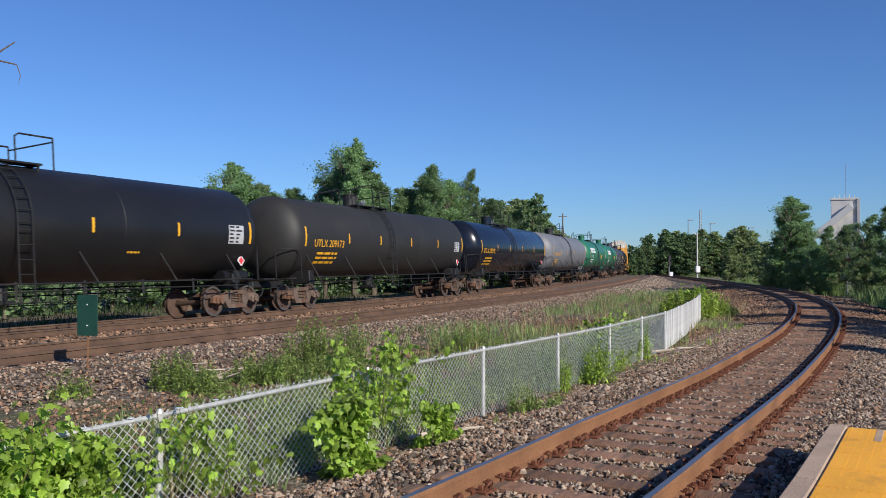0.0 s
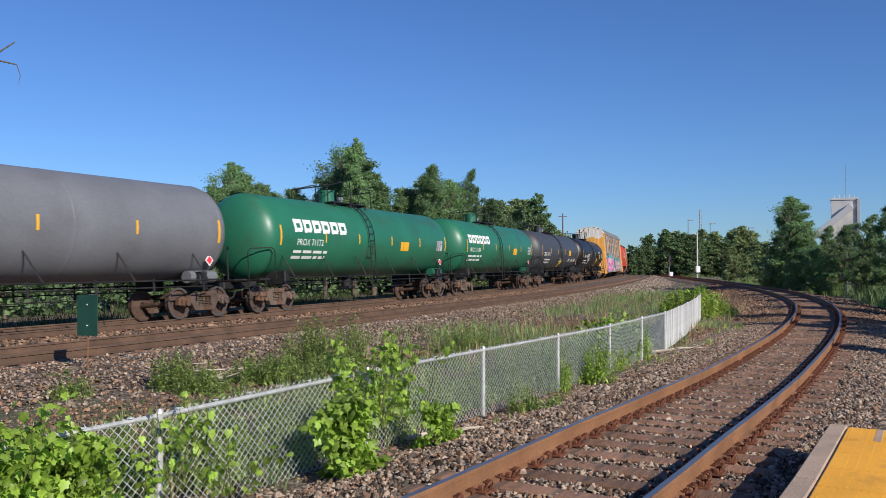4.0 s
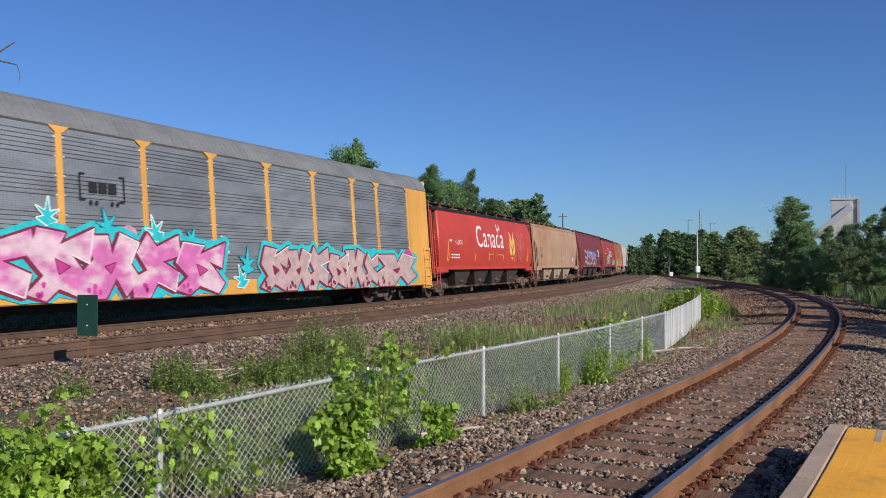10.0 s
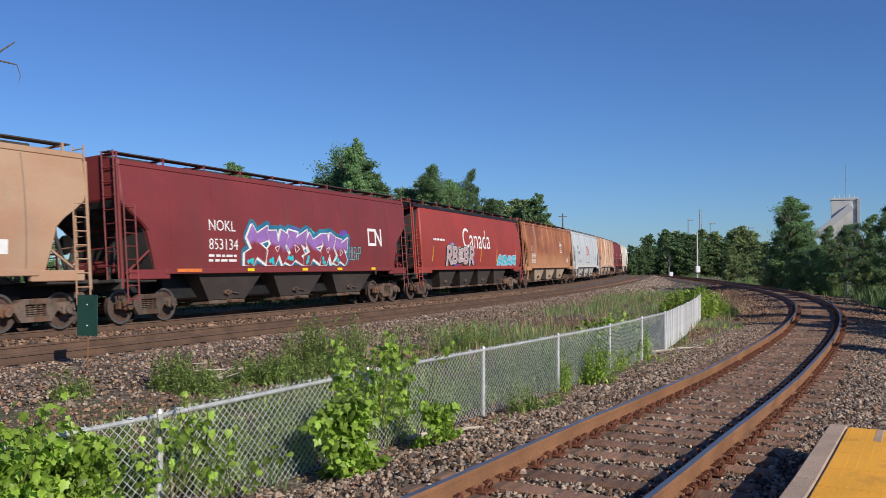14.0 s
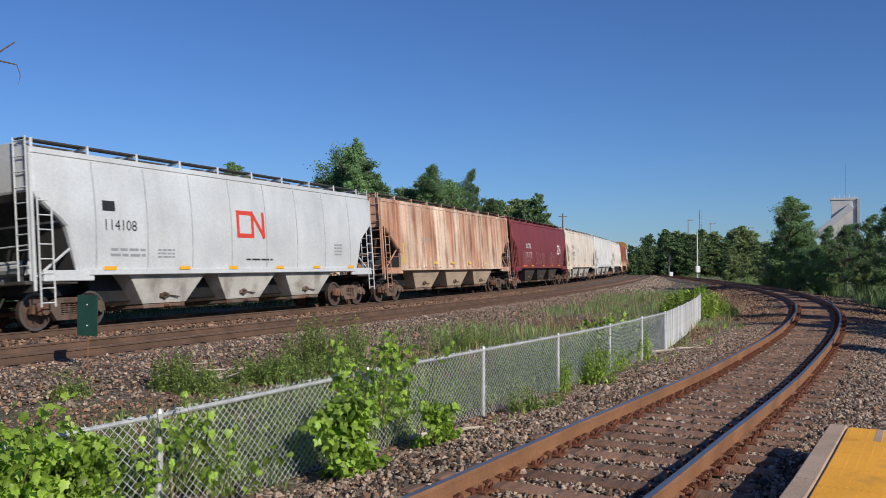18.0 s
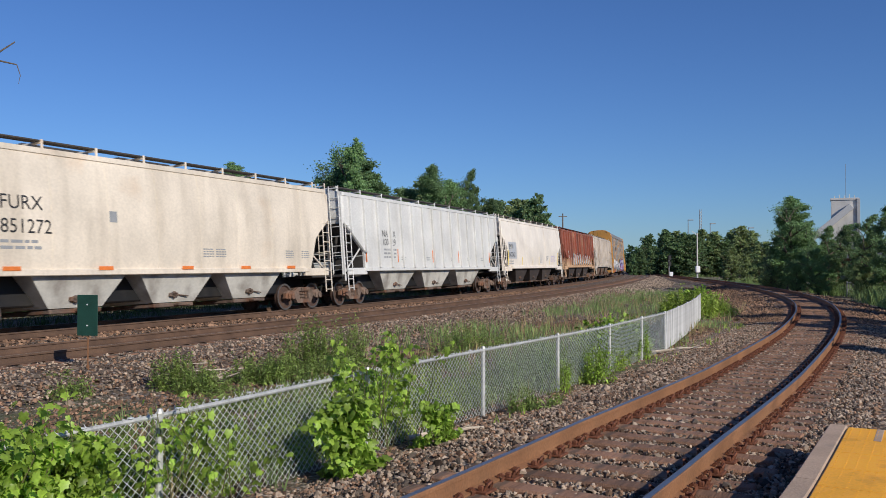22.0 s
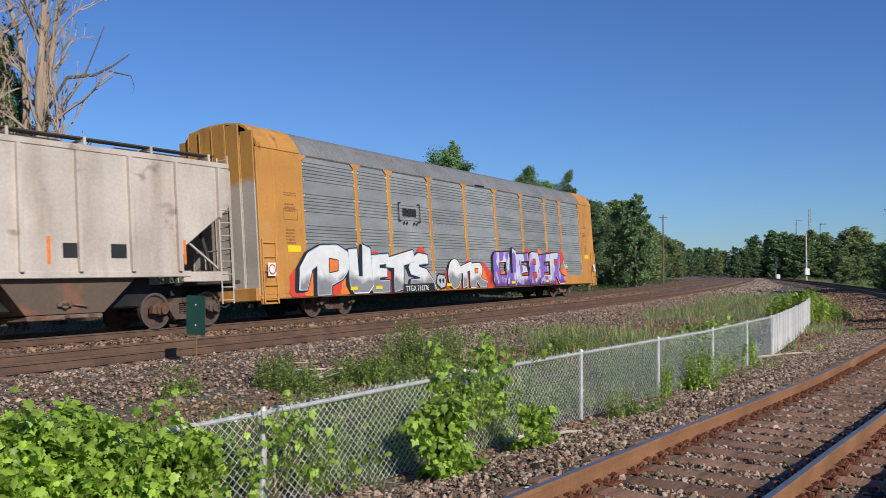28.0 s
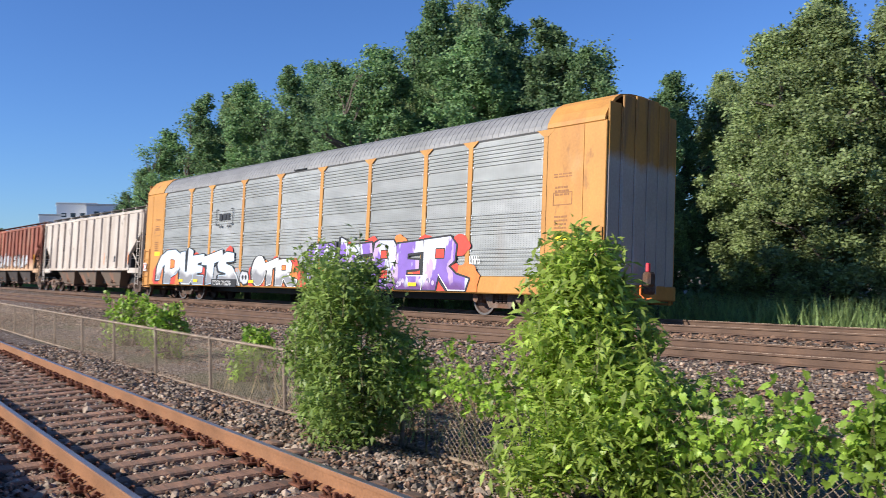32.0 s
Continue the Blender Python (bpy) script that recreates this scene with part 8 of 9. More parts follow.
    # unseen trees right of the view, added to throw shade across the siding
    for x, y, h, k in ((20.5, 24.5, 8, 1), (24, 29, 8, 0), (21.5, 19.5, 7.5, 4), (26.5, 35, 8, 4), (18.5, 20.5, 7.0, 2), (19.5, 16.5, 7.0, 1), (17.5, 11.8, 7.0, 4)):
        plant(k, x, y, h, 1.0)
    d = bare_tree(41, "dead tree with bare pale branches behind the tracks")
    for n, (az, dist, h, turn) in enumerate(((-31.2, 34, 1.15, 25), (-32.6, 33, 1.25, 140), (-35.8, 32.5, 1.2, 250), (-38.5, 33, 1.2, 70))):
        m = pose(dist * math.sin(radians(az)), dist * math.cos(radians(az)), GROUND, 0, 0, turn) @ Matrix.Diagonal((0.85, 0.85, h, 1))
        if n == 0:
            d.matrix_basis = m
        else:
            copy_thing(d, m @ Matrix.Diagonal((*d.scale, 1)).inverted())
    # the one low bough that reaches far out over the line
    at = lambda az, el, dist=32.5: d.matrix_basis.inverted() @ Vector((dist * math.sin(radians(az)), dist * math.cos(radians(az)), EYE + dist * math.tan(radians(el))))
    g = Geo()
    for bough, r in (([(-31.2, 9.5), (-30.2, 11.4), (-28.6, 11.7), (-27.6, 12.3), (-26.6, 13.1)], 0.07), ([(-27.8, 12.0), (-27.2, 11.9), (-26.5, 11.8), (-26.3, 11.2), (-26.4, 10.7)], 0.03), ([(-29.2, 11.6), (-28.6, 13.2), (-28.1, 14.6)], 0.035)):
        for k in range(len(bough) - 1):
            g.rod(at(*bough[k]), at(*bough[k + 1]), r * (1 - 0.18 * k), 6, r * (1 - 0.18 * (k + 1)))
    part("bough", g, M["bark"], d, "dark drooping bough")


def leaf_cloud(name, places, sizes, material, seed, parent=None, lean=0.9, slim=False):
    rng = np.random.default_rng(seed)
    me = scatter(name, SLIM_V if slim else LEAF_V, SLIM_F if slim else LEAF_F, places, np.asarray(sizes).reshape(-1, 1) * np.ones((1, 3)), rng, lean=lean, droop=0.25 if slim else 0.75)
    return part(name, me, material, parent)


def shrub(label, x, y, rx, ry, height, leaves, size, material, seed, turn=0.0, name="shrub", taper=0.5, slim=False, lean=(0.0, 0.0)):
    """Stems from one root and a leafy mass of uneven lobes."""
    rng, nr = random.Random(seed), np.random.default_rng(seed)
    ob = tagged(new(name), label, "shrub")
    ob.matrix_basis = pose(x, y, GROUND, 0, 0, turn)
    g = Geo()
    pts = []
    n = 14 if height < 1.2 else 44
    for i in range(n):
        t = rng.uniform(0, 6.28)
        z = height * (0.12 + 0.8 * (i + rng.random()) / n)
        w = 1 - taper * z / height
        c = np.array([math.cos(t) * rx * w * rng.uniform(0.2, 0.9) + lean[0] * z / height, math.sin(t) * ry * w * rng.uniform(0.2, 0.9) + lean[1] * z / height, z])
        g.rod((c[0] * 0.2, c[1] * 0.2, -0.1), (c[0] * 0.6, c[1] * 0.6, z * 0.6), 0.012, 4, 0.008).rod((c[0] * 0.6, c[1] * 0.6, z * 0.6), c, 0.008, 4, 0.004)
        k = leaves // n
        v = nr.normal(size=(k, 3))
        v /= np.linalg.norm(v, axis=1)[:, None]
        r = min(rx, ry) * (rng.uniform(0.35, 0.6) if n == 14 else rng.uniform(0.2, 0.42))
        pts.append(c + v * r * nr.uniform(0.4, 1.05, (k, 1)))
    # shoots above
    for i in range(7 if n == 14 else 34):
        t, z0 = rng.uniform(0, 6.28), height * (rng.uniform(0.75, 0.95) if n == 14 else rng.uniform(0.25, 0.95))
        q = 0.4 if n == 14 else 0.95 * (1 - taper * z0 / height)
        b = np.array([math.cos(t) * rx * q + lean[0] * z0 / height, math.sin(t) * ry * q + lean[1] * z0 / height, z0])
        e = b + np.array([rng.uniform(-0.1, 0.1), rng.uniform(-0.1, 0.1), height * rng.uniform(0.08, 0.2)])
        g.rod(b, e, 0.006, 4, 0.003)
        pts.append(b + (e - b) * nr.uniform(0, 1.05, (14, 1)) + nr.normal(size=(14, 3)) * 0.03)
    tagged(part("stem_tangle", g, M["stem"], ob), "thin tangled stems", kind="stuff")
    pts = np.concatenate(pts)
    pts = pts[pts[:, 2] > 0.02]
    leaf_cloud("foliage", pts, nr.uniform(0.6, 1.3, len(pts)) * size * (1.7 if slim else 1), material, seed, ob, slim=slim)
    return ob


def vine(label, s0, s1, z0, z1, depth, leaves, size, seed, ends=(1.0, 1.0)):
    """A creeper grown over the fence: leaves, shoots and tendrils along a stretch of it."""
    rng, nr = random.Random(seed), np.random.default_rng(seed)
    ob = tagged(new("creeper"), label, "creeper")
    n = leaves
    s = nr.uniform(s0, s1, n)
    o = nr.normal(0, depth * 0.5, n)
    fall = np.interp(s, (s0, s0 + 0.7, s1 - 1.6, s1), (ends[0], 1, 1, ends[1]))
    wave = fall * (0.78 + 0.16 * np.sin(s * 2.3 + seed) * np.sin(s * 0.9) + 0.12 * np.sin(s * 6.1) + 0.1 * np.sin(s * 13.7))
    z = z0 + (z1 - z0) * wave * nr.uniform(0, 1, n) ** 0.7
    # leaves gather in bunches, with gaps
    keep = np.array([noise.noise(Vector((a * 2.6, b * 2.6, c * 2.6 + seed))) for a, b, c in zip(s, o, z)]) > -0.3
    s, o, z = s[keep], o[keep], z[keep]
    th = np.interp(s, FENCE.s, FENCE.th)
    off = np.interp(s, (-2.5, 0.4, 4), (-2.66, -2.88, -3.02)) + o
    p = np.stack([np.interp(s, FENCE.s, FENCE.x) + np.cos(th) * off, np.interp(s, FENCE.s, FENCE.y) - np.sin(th) * off, z], -1)
    pts = [p]
    g = Geo()
    for i in range(int((s1 - s0) * 7)):
        sa = rng.uniform(s0, s1 - 0.2)
        a = FENCE.at(sa, -2.66 + rng.uniform(-0.2, 0.3), z0 + (z1 - z0) * 0.7 * np.interp(sa, (s0, s0 + 0.7, s1 - 1.6, s1), (ends[0], 1, 1, ends[1])))
        b = a + Vector((rng.uniform(-0.25, 0.25), rng.uniform(-0.25, 0.25), rng.uniform(0.15, 0.42)))
        g.rod(a, b, 0.004, 4, 0.002)
        k = 12
        pts.append(np.array(a) + (np.array(b) - np.array(a)) * nr.uniform(0.1, 1.05, (k, 1)) + nr.normal(size=(k, 3)) * 0.035)
        root = FENCE.at(sa + rng.uniform(-0.3, 0.3), -2.7, GROUND)
        g.rod(root, a, 0.006, 4, 0.004)
    tagged(part("stem_tangle", g, M["stem"], ob), "thin tangled stems", kind="stuff")
    pts = np.concatenate(pts)
    leaf_cloud("foliage", pts, nr.uniform(0.55, 1.35, len(pts)) * size, M["leaf_vine"], seed, ob, lean=0.75)
    return ob


def stalks(label, x, y, rx, ry, height, count, size, material, seed, name="weed_clump"):
    """Upright leafy stalks growing close together."""
    rng, nr = random.Random(seed), np.random.default_rng(seed)
    ob = tagged(new(name), label, "weeds")
    ob.matrix_basis = pose(x, y, GROUND)
    g, pts, sz = Geo(), [], []
    for i in range(count):
        t, r = rng.uniform(0, 6.28), rng.random() ** 0.6
        a = Vector((math.cos(t) * rx * r, math.sin(t) * ry * r, -0.05))
        h = height * rng.uniform(0.45, 1.0) * (1.05 - 0.45 * r)
        b = a + Vector((rng.uniform(-0.18, 0.18) * h + a.x * 0.15, rng.uniform(-0.18, 0.18) * h, h))
        g.rod(a, b, 0.004, 3, 0.002, caps=False)
        k = int(16 + 34 * h)
        u = nr.uniform(0.12, 1.02, (k, 1)) ** 0.8
        pts.append(np.array(a) + (np.array(b) - np.array(a)) * u + nr.normal(size=(k, 3)) * 0.02)
        sz.append((1.15 - 0.5 * u[:, 0]) * size * nr.uniform(0.7, 1.3, k))
    tagged(part("stem_tangle", g, M["stem"], ob), "thin upright stems", kind="stuff")
    leaf_cloud("foliage", np.concatenate(pts), np.concatenate(sz), material, seed, ob, lean=0.8, slim=True)
    return ob


def weeds(name, label, line, lo, hi, o0, o1, count, height, material, seed, patch=0.35, clump=5, base=GROUND):
    """Grass and weed blades in patches along a line."""
    nr = np.random.default_rng(seed)
    s, o = nr.uniform(lo, hi, count), nr.uniform(o0, o1, count)
    keep = np.array([noise.noise(Vector((a * patch, b * patch * 1.6, seed))) for a, b in zip(s, o)]) > nr.uniform(-0.25, 0.25, count)
    s, o = s[keep], o[keep]
    s, o = np.repeat(s, clump) + nr.normal(0, 0.08, len(s) * clump), np.repeat(o, clump) + nr.normal(0, 0.08, len(s) * clump)
    th = np.interp(s, line.s, line.th)
    p = np.stack([np.interp(s, line.s, line.x) + np.cos(th) * o, np.interp(s, line.s, line.y) - np.sin(th) * o, np.full(len(s), base - 0.03)], -1)
    h = height * nr.uniform(0.4, 1.2, len(s))
    me = scatter(name, BLADE_V, BLADE_F, p, np.stack([np.full(len(s), 0.25 + height * 0.3), h * 0.8, h], -1), nr, lean=0.35)
    me.materials.append(material)
    return tagged(new(name, me), label, "weeds", kind="stuff")


def build_plants():
    vine("bright green leafy creeper smothering the chain-link fence", -5.0, -1.7, -0.05, 0.88, 0.38, 11500, 0.064, 61, ends=(1.0, 0.6))
    vine("leafy creeper riding on top of the chain-link fence", -8.3, -4.7, 0.32, 0.86, 0.3, 6400, 0.064, 58)
    vine("straggling creeper low on the chain-link fence", -4.6, -1.5, -0.42, 0.3, 0.2, 2600, 0.062, 59)
    vine("creeper trailing along the fence's top rail", -15.5, -8.0, 0.12, 0.6, 0.3, 2600, 0.066, 62)
    vine("sparse creeper climbing the fence mesh", -1.3, 0.1, -0.35, 0.5, 0.12, 260, 0.065, 60, ends=(1.0, 0.3))
    vine("creeper tuft hanging on the fence", 1.35, 2.75, -0.1, 0.86, 0.2, 900, 0.068, 63)
    shrub("bright green bush in front of the fence", -0.92, 8.3, 0.34, 0.34, 0.85, 950, 0.085, M["leaf_vine"], 64, taper=0.4)
    shrub("low bright green bush against the fence", -0.05, 9.7, 0.32, 0.25, 0.55, 600, 0.065, M["leaf_vine"], 65)
    shrub("tall bright green bush rising above the fence", -7.25, -0.75, 1.15, 1.3, 2.3, 16000, 0.074, M["leaf_bush"], 66, taper=1.0, slim=True, lean=(-0.45, -0.55))
    shrub("upright grey-green bush beside the fence", -8.75, -3.95, 1.0, 0.95, 2.25, 12500, 0.06, M["leaf_shrub"], 67, taper=0.45, slim=True)
    stalks("low weedy growth under the fence", -6.1, 0.2, 0.5, 0.6, 0.7, 60, 0.09, M["leaf_shrub"], 68)
    for i, (x, y, r, h, n) in enumerate(((10.0, 34.2, 0.7, 1.15, 560), (10.7, 35.1, 0.7, 0.9, 450), (3.4, 19.2, 0.8, 0.85, 900), (4.7, 21.2, 0.6, 0.75, 600), (-13.8, -8.2, 0.5, 0.9, 700), (-16.5, -12, 0.6, 1.2, 900), (-19, -15.0, 0.7, 1.3, 900))):
        shrub("wild bright green bush beside the fence", x, y, r, r, h, n, 0.1 if i < 2 else 0.085, M["leaf_vine"], 70 + i, taper=0.3)
    for i, (x, y, h) in enumerate(((9.3, 34.0, 1.3), (10.0, 33.6, 1.55), (10.7, 34.2, 1.2), (9.7, 34.8, 1.5), (11.2, 35.0, 0.85))):
        stalks("ragged yellow-green bush at the fence's end", x, y, 0.7, 0.6, h, 60, 0.15, M["leaf_bush"], 240 + i, name="bush")
    # weeds growing up behind the mesh
    wr = random.Random(77)
    for i in range(40):
        q = FENCE.at(-2.2 + 0.42 * i + wr.uniform(-0.2, 0.2), -3.4 - wr.uniform(0, 0.9) - 0.012 * i)
        stalks("leafy green weeds growing behind the fence", q.x, q.y, 0.42, 0.34, wr.uniform(0.35, 0.78), 48, 0.075, M["leaf_shrub"] if i % 3 else M["leaf_vine"], 140 + i)
    for i in range(34):
        q = FENCE.at(-2.6 + 0.5 * i + wr.uniform(-0.25, 0.25), -3.32 - wr.uniform(0, 0.5))
        stalks("tall leafy weeds crowding the back of the fence", q.x, q.y, 0.36, 0.3, wr.uniform(0.5, 1.0), 44, 0.105, M["leaf_bush"] if i % 2 else M["leaf_shrub"], 300 + i)
    # stands of tall weeds between the fence and the main track
    for i, (x, y, rx, ry, h, n) in enumerate(((-4.5, 14.7, 0.55, 0.4, 0.62, 75), (-3.9, 14.2, 0.5, 0.4, 0.45, 55), (-3.4, 15.4, 0.5, 0.4, 0.55, 60), (-2.5, 16.9, 0.6, 0.45, 1.0, 95), (-1.9, 17.3, 0.35, 0.3, 1.05, 45), (-2.9, 15.6, 0.5, 0.5, 0.6, 65), (-2.0, 15.2, 0.6, 0.5, 0.55, 70),
                                              (-0.9, 15.4, 0.7, 0.5, 0.5, 70), (0.6, 20.8, 0.8, 0.5, 0.7, 80), (0.0, 17.4, 0.8, 0.6, 0.5, 70), (1.7, 19.4, 0.8, 0.6, 0.55, 80), (-5.9, 13.6, 0.4, 0.35, 0.4, 28), (-6.6, 14.9, 0.35, 0.3, 0.35, 22), (-3.0, 12.6, 0.7, 0.5, 0.42, 50), (-1.8, 12.4, 0.6, 0.5, 0.5, 60), (0.5, 13.6, 0.6, 0.5, 0.5, 60),
                                              (1.9, 14.5, 0.28, 0.25, 0.8, 30), (2.75, 15.2, 0.25, 0.25, 0.85, 26), (4.4, 19.2, 0.25, 0.25, 0.8, 24), (1.3, 12.3, 0.35, 0.3, 0.5, 30))):
        stalks("leafy green weeds growing out of the gravel", x, y, rx, ry, h * 1.3, n, 0.085, M["leaf_vine"] if i in (16, 17, 18) else M["leaf_shrub"], 90 + i)
    rng = random.Random(9)
    for i, (x, y, l, a) in enumerate(((-4.6, 16.2, 1.6, 20), (-4.3, 15.2, 0.9, -15), (-3.9, 14.9, 0.8, 50), (-5.6, 16.9, 1.9, 8), (-1.9, 17.6, 0.9, 60), (-2.6, 17.2, 1.2, 15), (1.6, 20.2, 1.4, -8), (0.2, 10.6, 1.5, 35), (5.5, 20.4, 1.3, 20))):
        b = tagged(new("fallen_branch"), "bleached dry branch lying on the gravel", "branch")
        b.matrix_basis = pose(x, y, GROUND + 0.06, 0, 0, a)
        g = Geo()
        q = Vector((-l / 2, 0, 0.02))
        for k in range(5):
            n = q + Vector((l / 5, rng.uniform(-0.08, 0.08), rng.uniform(-0.02, 0.05)))
            g.rod(q, n, 0.03 - 0.004 * k, 6, 0.026 - 0.004 * k)
            if k in (1, 3):
                g.rod(n, n + Vector((0.2, rng.choice((-0.2, 0.2)), 0.1)), 0.012, 5, 0.006)
            q = n
        part("wood", g, M["bleached"], b)
    weeds("weeds", "green weeds and grass along the fence", SPUR, -20, 30, -6.8, -2.8, 3000, 0.3, M["weed"], 81)
    weeds("weeds", "tall grass beyond the fence", SPUR, 12, 60, -11, -5.2, 2300, 0.4, M["weed"], 82, patch=0.1)
    weeds("dry_grass", "dry straw-coloured grass by the fence", SPUR, -20, 40, -6.8, -2.9, 1700, 0.36, M["straw"], 83, patch=0.6)
    weeds("weeds", "sunlit green weeds and low brush behind the tracks", MAIN, -130, 0, -8.6, -3.6, 10500, 0.9, M["weed"], 87, patch=0.12, clump=4)
    # shade of the passing train is in these blades' colour
    weeds("weeds", "green weeds behind the tracks, coloured dark for the train's shade", MAIN, -16, 130, -14, -4.4, 12000, 0.4, M["weed_shaded"], 84, patch=0.12, clump=4)
    weeds("weeds", "grass and weeds across the siding", SPUR, 20, 90, 3.4, 9.0, 8000, 0.9, M["weed"], 85, patch=0.1)
    weeds("grass_verge", "sunlit grass verge along the far curve", SPUR, 70, 165, 3.2, 9, 6000, 0.45, M["weed"], 88, patch=0.05)
    weeds("dry_grass", "dry straw-coloured grass between the weeds", SPUR, 10, 50, -10, -5.0, 500, 0.4, M["straw"], 89, patch=0.3)
    weeds("weeds", "small weeds at the ballast's foot", SPUR, -10, 25, -2.75, -2.2, 110, 0.25, M["leaf_vine"], 86)


# ---------------------------------------------------------------- distance
def build_distance():
    def at(az, dist):
        return dist * math.sin(radians(az)), dist * math.cos(radians(az))

    # cement works tower
    ob = tagged(new("silo_tower"), "pale concrete works tower with a sloping conveyor gallery", "industrial tower")
    x, y = at(25.0, 400)
    ob.matrix_basis = pose(x, y, GROUND, 0, 0, -25)
    part("tower", Geo().box((0.6, 0, 14.5), (10.2, 9, 29), 0.1), M["wall_pale"], ob)
    part("parapet", Geo().box((0.6, 0, 29.4), (10.8, 9.6, 0.9), 0.1), M["wall_pale"], ob)
    part("corner_column", Geo().box((5.9, -4.6, 14.5), (1.2, 1.2, 30), 0.1), M["slat"], ob)
    part("conveyor_gallery", Geo().box((-4.5, -5.6, 19.5), (21, 2.2, 2.6), 0.1, Matrix.Rotation(radians(-41), 3, "Y")), M["slat"], ob)
    for k in range(5):
        part("roof_unit", Geo().box((-3.2 + 1.9 * k, 0, 30.6), (0.35, 2, 1.0 + 0.8 * (k % 2)), 0.05), M["wall_pale"], ob)
    part("antenna", Geo().rod((1.2, 0, 30), (1.2, 0, 44.5), 0.12, 6, 0.07), M["steel"], ob)
    # radio mast
    ob = tagged(new("radio_mast"), "slim lattice radio mast beyond the woods", "mast")
    x, y = at(16.7, 300)
    ob.matrix_basis = pose(x, y, GROUND)
    g = Geo()
    for k in range(3):
        t = 2.09 * k
        g.rod((0.5 * math.cos(t), 0.5 * math.sin(t), 0), (0.35 * math.cos(t), 0.35 * math.sin(t), 20.5), 0.07, 5)
    for i in range(20):
        for k in range(3):
            t, u = 2.09 * k, 2.09 * (k + 1)
            g.rod((0.45 * math.cos(t), 0.45 * math.sin(t), i), (0.45 * math.cos(u), 0.45 * math.sin(u), i + 1), 0.04, 4)
    part("lattice", g, M["steel"], ob)
    for az, el in ((15.95, 2.85), (17.3, 2.6), (19.6, 2.3)):
        lp = tagged(new("street_lamp"), "tall grey street lamp beyond the trees", "street lamp")
        x, y = at(az, 180)
        lp.matrix_basis = pose(x, y, GROUND)
        h = 2.1 + 180 * math.tan(radians(el))
        part("pole", Geo().rod((0, 0, 0), (0, 0, h), 0.11, 6, 0.07), M["steel"], lp)
        part("lamp_head", Geo().box((0.5, 0, h), (1.1, 0.35, 0.18), 0.05), M["steel"], lp)
    lp = tagged(new("signal_pole"), "pale pole with a white equipment box near the crossing", "pole")
    x, y = at(16.5, 128)
    lp.matrix_basis = pose(x, y, GROUND)
    part("pole", Geo().rod((0, 0, 0), (0, 0, 6.6), 0.12, 7, 0.08), M["wall_pale"], lp)
    part("arm", Geo().rod((0, 0, 6.3), (-0.8, 0, 6.9), 0.05, 5), M["wall_pale"], lp)
    part("box", Geo().box((0, -0.2, 1.4), (0.6, 0.5, 0.9), 0.05), M["white"], lp)
    sg = tagged(new("railway_signal"), "railway signal with dark heads beside the line", "signal")
    x, y = at(14.75, 132)
    sg.matrix_basis = pose(x, y, GROUND)
    part("mast", Geo().rod((0, 0, 0), (0, 0, 3.4), 0.08, 6), M["steel"], sg)
    for z in (2.2, 3.1):
        part("signal_head", Geo().box((0.1, 0, z), (0.45, 0.3, 0.7), 0.05), M["black"], sg)
    part("cabinet", Geo().box((0.4, 0.5, 0.5), (0.55, 0.5, 1.0), 0.05), M["galv"], sg)
    up = tagged(new("utility_pole"), "wooden utility pole behind the trees", "utility pole")
    x, y = at(7.95, 112)
    up.matrix_basis = pose(x, y, GROUND)
    part("pole", Geo().rod((0, 0, 0), (0, 0, 8.7), 0.12, 8, 0.08), M["pole_wood"], up)
    part("crossarm", Geo().box((0, 0, 8.3), (1.1, 0.08, 0.09), 0.02), M["pole_wood"], up)
    # parked car and barrier beyond the siding
    car = tagged(new("parked_car"), "white car parked behind the weeds across the siding", "car")
    x, y = at(23.6, 76)
    car.matrix_basis = pose(x, y, GROUND, 0, 0, 12)
    part("body", Geo().box((0, 0, 0.62), (4.3, 1.75, 0.62), 0.14), M["white"], car)
    part("cabin", Geo().rings([[(-1.3, -0.78, 0.9), (1.25, -0.78, 0.9), (1.25, 0.78, 0.9), (-1.3, 0.78, 0.9)], [(-0.85, -0.66, 1.45), (0.7, -0.66, 1.45), (0.7, 0.66, 1.45), (-0.85, 0.66, 1.45)]]), M["glass"], car)
    part("roof", Geo().box((-0.08, 0, 1.47), (1.6, 1.34, 0.06), 0.02), M["white"], car)
    for sx in (-1.35, 1.35):
        for sy in (-0.82, 0.82):
            part("wheel", Geo().rod((sx, sy - 0.1, 0.31), (sx, sy + 0.1, 0.31), 0.31, 14), M["black"], car)
    for k, (az, dist) in enumerate(((25.4, 62), (26.1, 61), (26.8, 60))):
        b = tagged(new("guard_rail"), "pale grey tubular barrier across the siding", "barrier")
        x, y = at(az, dist)
        b.matrix_basis = pose(x, y, GROUND, 0, 0, 32)
        for z in (0.95, 0.5):
            part("rail", Geo().rod((-0.42, 0, z), (0.42, 0, z), 0.035, 6), M["steel"], b)
        part("post", Geo().rod((-0.42, 0, 0), (-0.42, 0, 1.05), 0.04, 6), M["steel"], b)
        for q in np.linspace(-0.3, 0.3, 5):
            part("baluster", Geo().rod((q, 0, 0.1), (q, 0, 0.95), 0.014, 5), M["steel"], b)
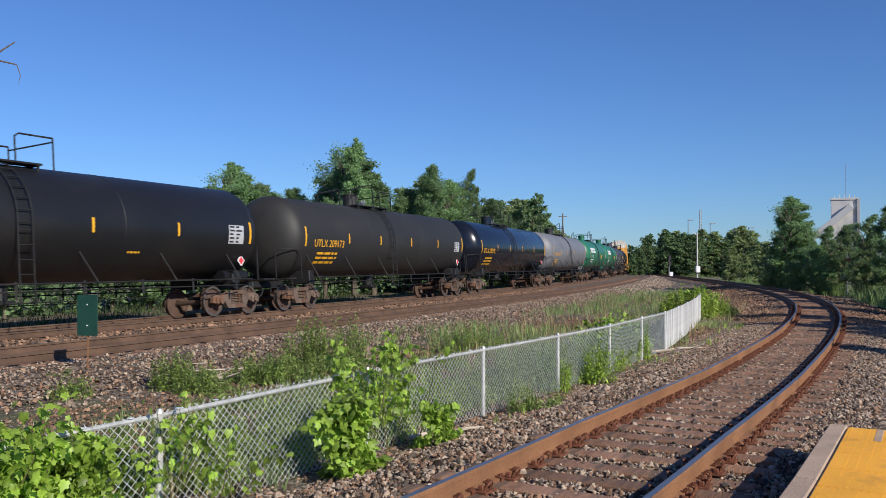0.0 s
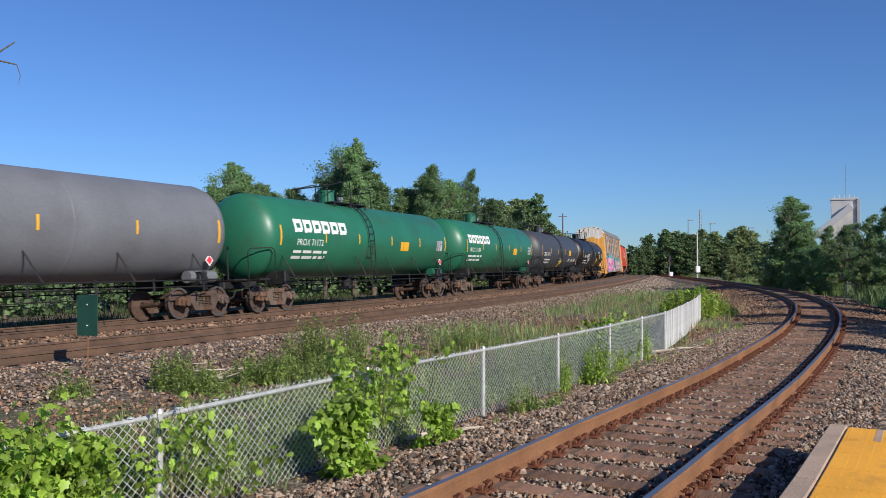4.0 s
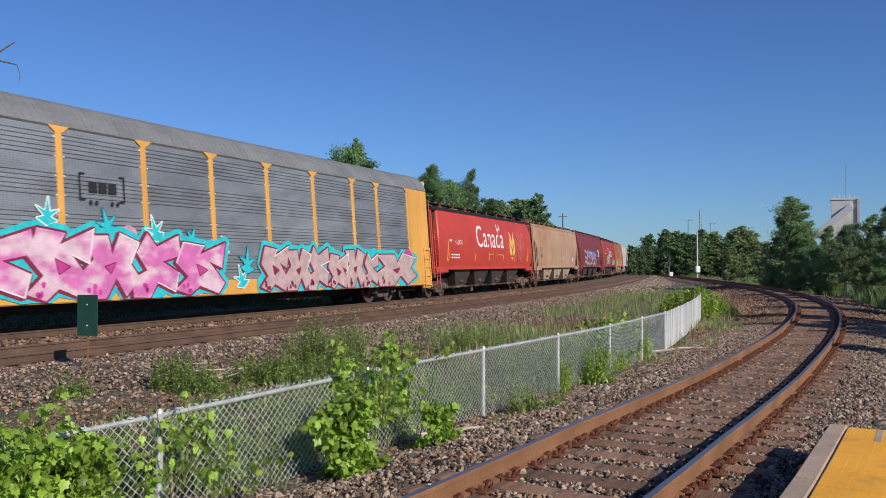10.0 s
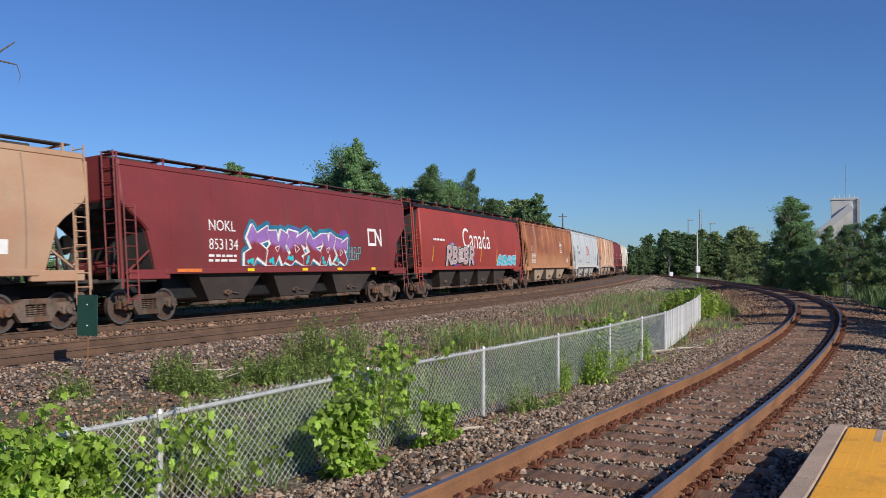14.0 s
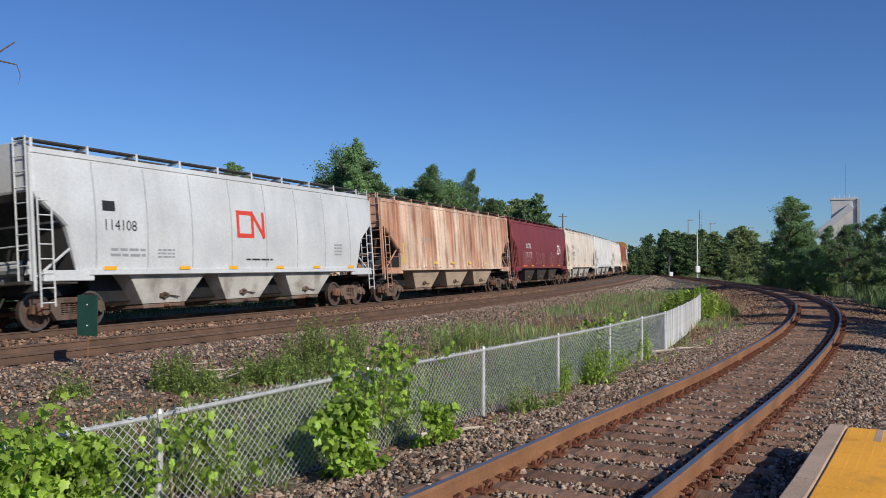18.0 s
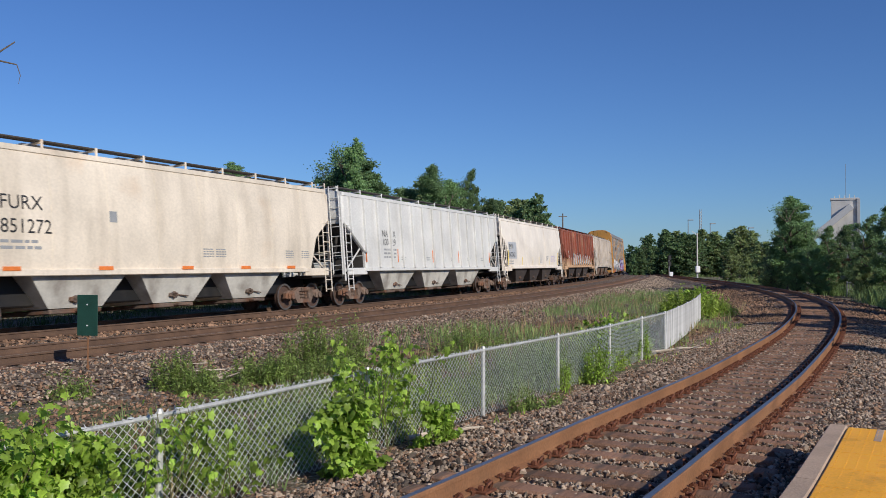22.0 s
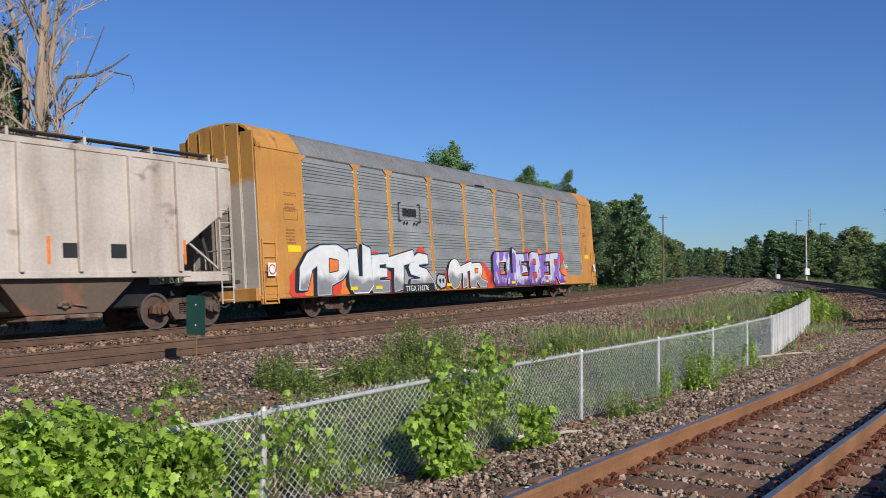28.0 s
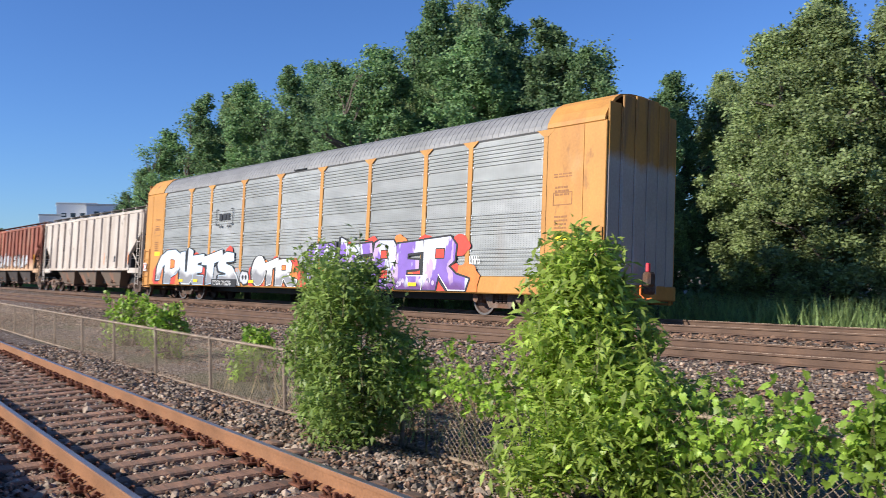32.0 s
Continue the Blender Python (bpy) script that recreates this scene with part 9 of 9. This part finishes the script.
    # apartment blocks
    for az, dist, w, h in ((-132.6, 330, 8, 19.5), (-131.2, 330, 13, 23.5), (-129.4, 320, 14, 22.5)):
        ob = tagged(new("apartment_building"), "pale apartment block with rows of windows", "apartment building")
        x, y = at(az, dist)
        ob.matrix_basis = pose(x, y, GROUND, 0, 0, 180 - az)
        part("wall", Geo().box((0, 0, h / 2), (w, 12, h), 0.05), M["white"], ob)
        part("roof", Geo().box((0, 0, h + 0.3), (w + 0.4, 12.4, 0.6), 0.05), M["wall_pale"], ob)
        for i in range(int(h // 3)):
            for j in range(int(w // 3)):
                part("window", Geo().box((-w / 2 + 1.7 + 3 * j, 6.0, 1.8 + 3 * i), (1.6, 0.12, 1.4), 0.02), M["glass"], ob)
    ob = tagged(new("brick_house"), "low brick building half hidden by trees", "house")
    x, y = at(26.9, 78)
    ob.matrix_basis = pose(x, y, GROUND, 0, 0, -20)
    part("wall", Geo().box((0, 0, 1.3), (9, 7, 2.6), 0.03), M["wall_brick"], ob)
    g = Geo().rings([[(-4.8, -3.9, 2.6), (4.8, -3.9, 2.6), (4.8, 3.9, 2.6), (-4.8, 3.9, 2.6)], [(-4.8, -0.1, 3.7), (4.8, -0.1, 3.7), (4.8, 0.1, 3.7), (-4.8, 0.1, 3.7)]])
    part("roof", g, M["roof_dark"], ob)
    for k in (-2.5, 0.5):
        part("window", Geo().box((k, -3.52, 1.4), (1.3, 0.1, 1.1), 0.02), M["glass"], ob)


build_trees()
build_plants()
build_distance()


# ---------------------------------------------------------------- structure in pieces
build_track("railway_track", MAIN, 0.0, [(-470, -90, 8), (-90, 120, 3), (120, 440, 8)], M["rail_dark"], M["railhead_dull"], (-60, 110, 0.56), "rusty main track under the passing train", (999, 999))
build_track("railway_track", MAIN, SECOND, [(-470, -90, 8), (-90, 120, 3), (120, 440, 8)], M["rail_dark"], M["railhead_dull"], (-60, 110, 0.56), "empty rusty main track beside the train", (999, 999))
spur = build_track("railway_track", SPUR, 0.0, [(-70, -12, 2), (-12, 12, 1.5), (12, 48, 1.5), (48, 150, 4)], M["rail"], M["railhead"], (-60, 120, 0.52), "curved siding on wooden ties with rusty spiked rails", (-40, 45))
build_fixings(spur)
build_stones()


# ---------------------------------------------------------------- what moves
def motions():
    step = 1.0
    for car, middle, length in CARS:
        rows = []
        for t in np.arange(0, 32 + 0.01, step):
            s = middle - SPEED * t - np.interp(t, (0, 30, 31, 32), (0, 0, 0.27, 0.65))
            a, b = MAIN.at(s - length * 0.36, 0), MAIN.at(s + length * 0.36, 0)
            c = (a + b) / 2
            d = b - a
            rows.append((float(t), pose(c.x, c.y, -0.035, CANT, 0, math.degrees(math.atan2(d.y, d.x)))))
        walk(car, rows)
    turn = SPEED / FPS / WHEEL_R  # radians in one frame
    spin = [(k / FPS, -turn * k) for k in range(32 * FPS + 1)]
    first = {}
    for ws, x in SPINNING:
        if x not in first:
            walk(ws, [(t, Matrix.Translation((x, 0, WHEEL_R)) @ Matrix.Rotation(r, 4, "Y")) for t, r in spin])
            first[x] = ws
        else:
            ws.rotation_mode = "QUATERNION"
            keys = ws.animation_data_create()
            keys.action = first[x].animation_data.action
            keys.action_slot = first[x].animation_data.action_slot


motions()
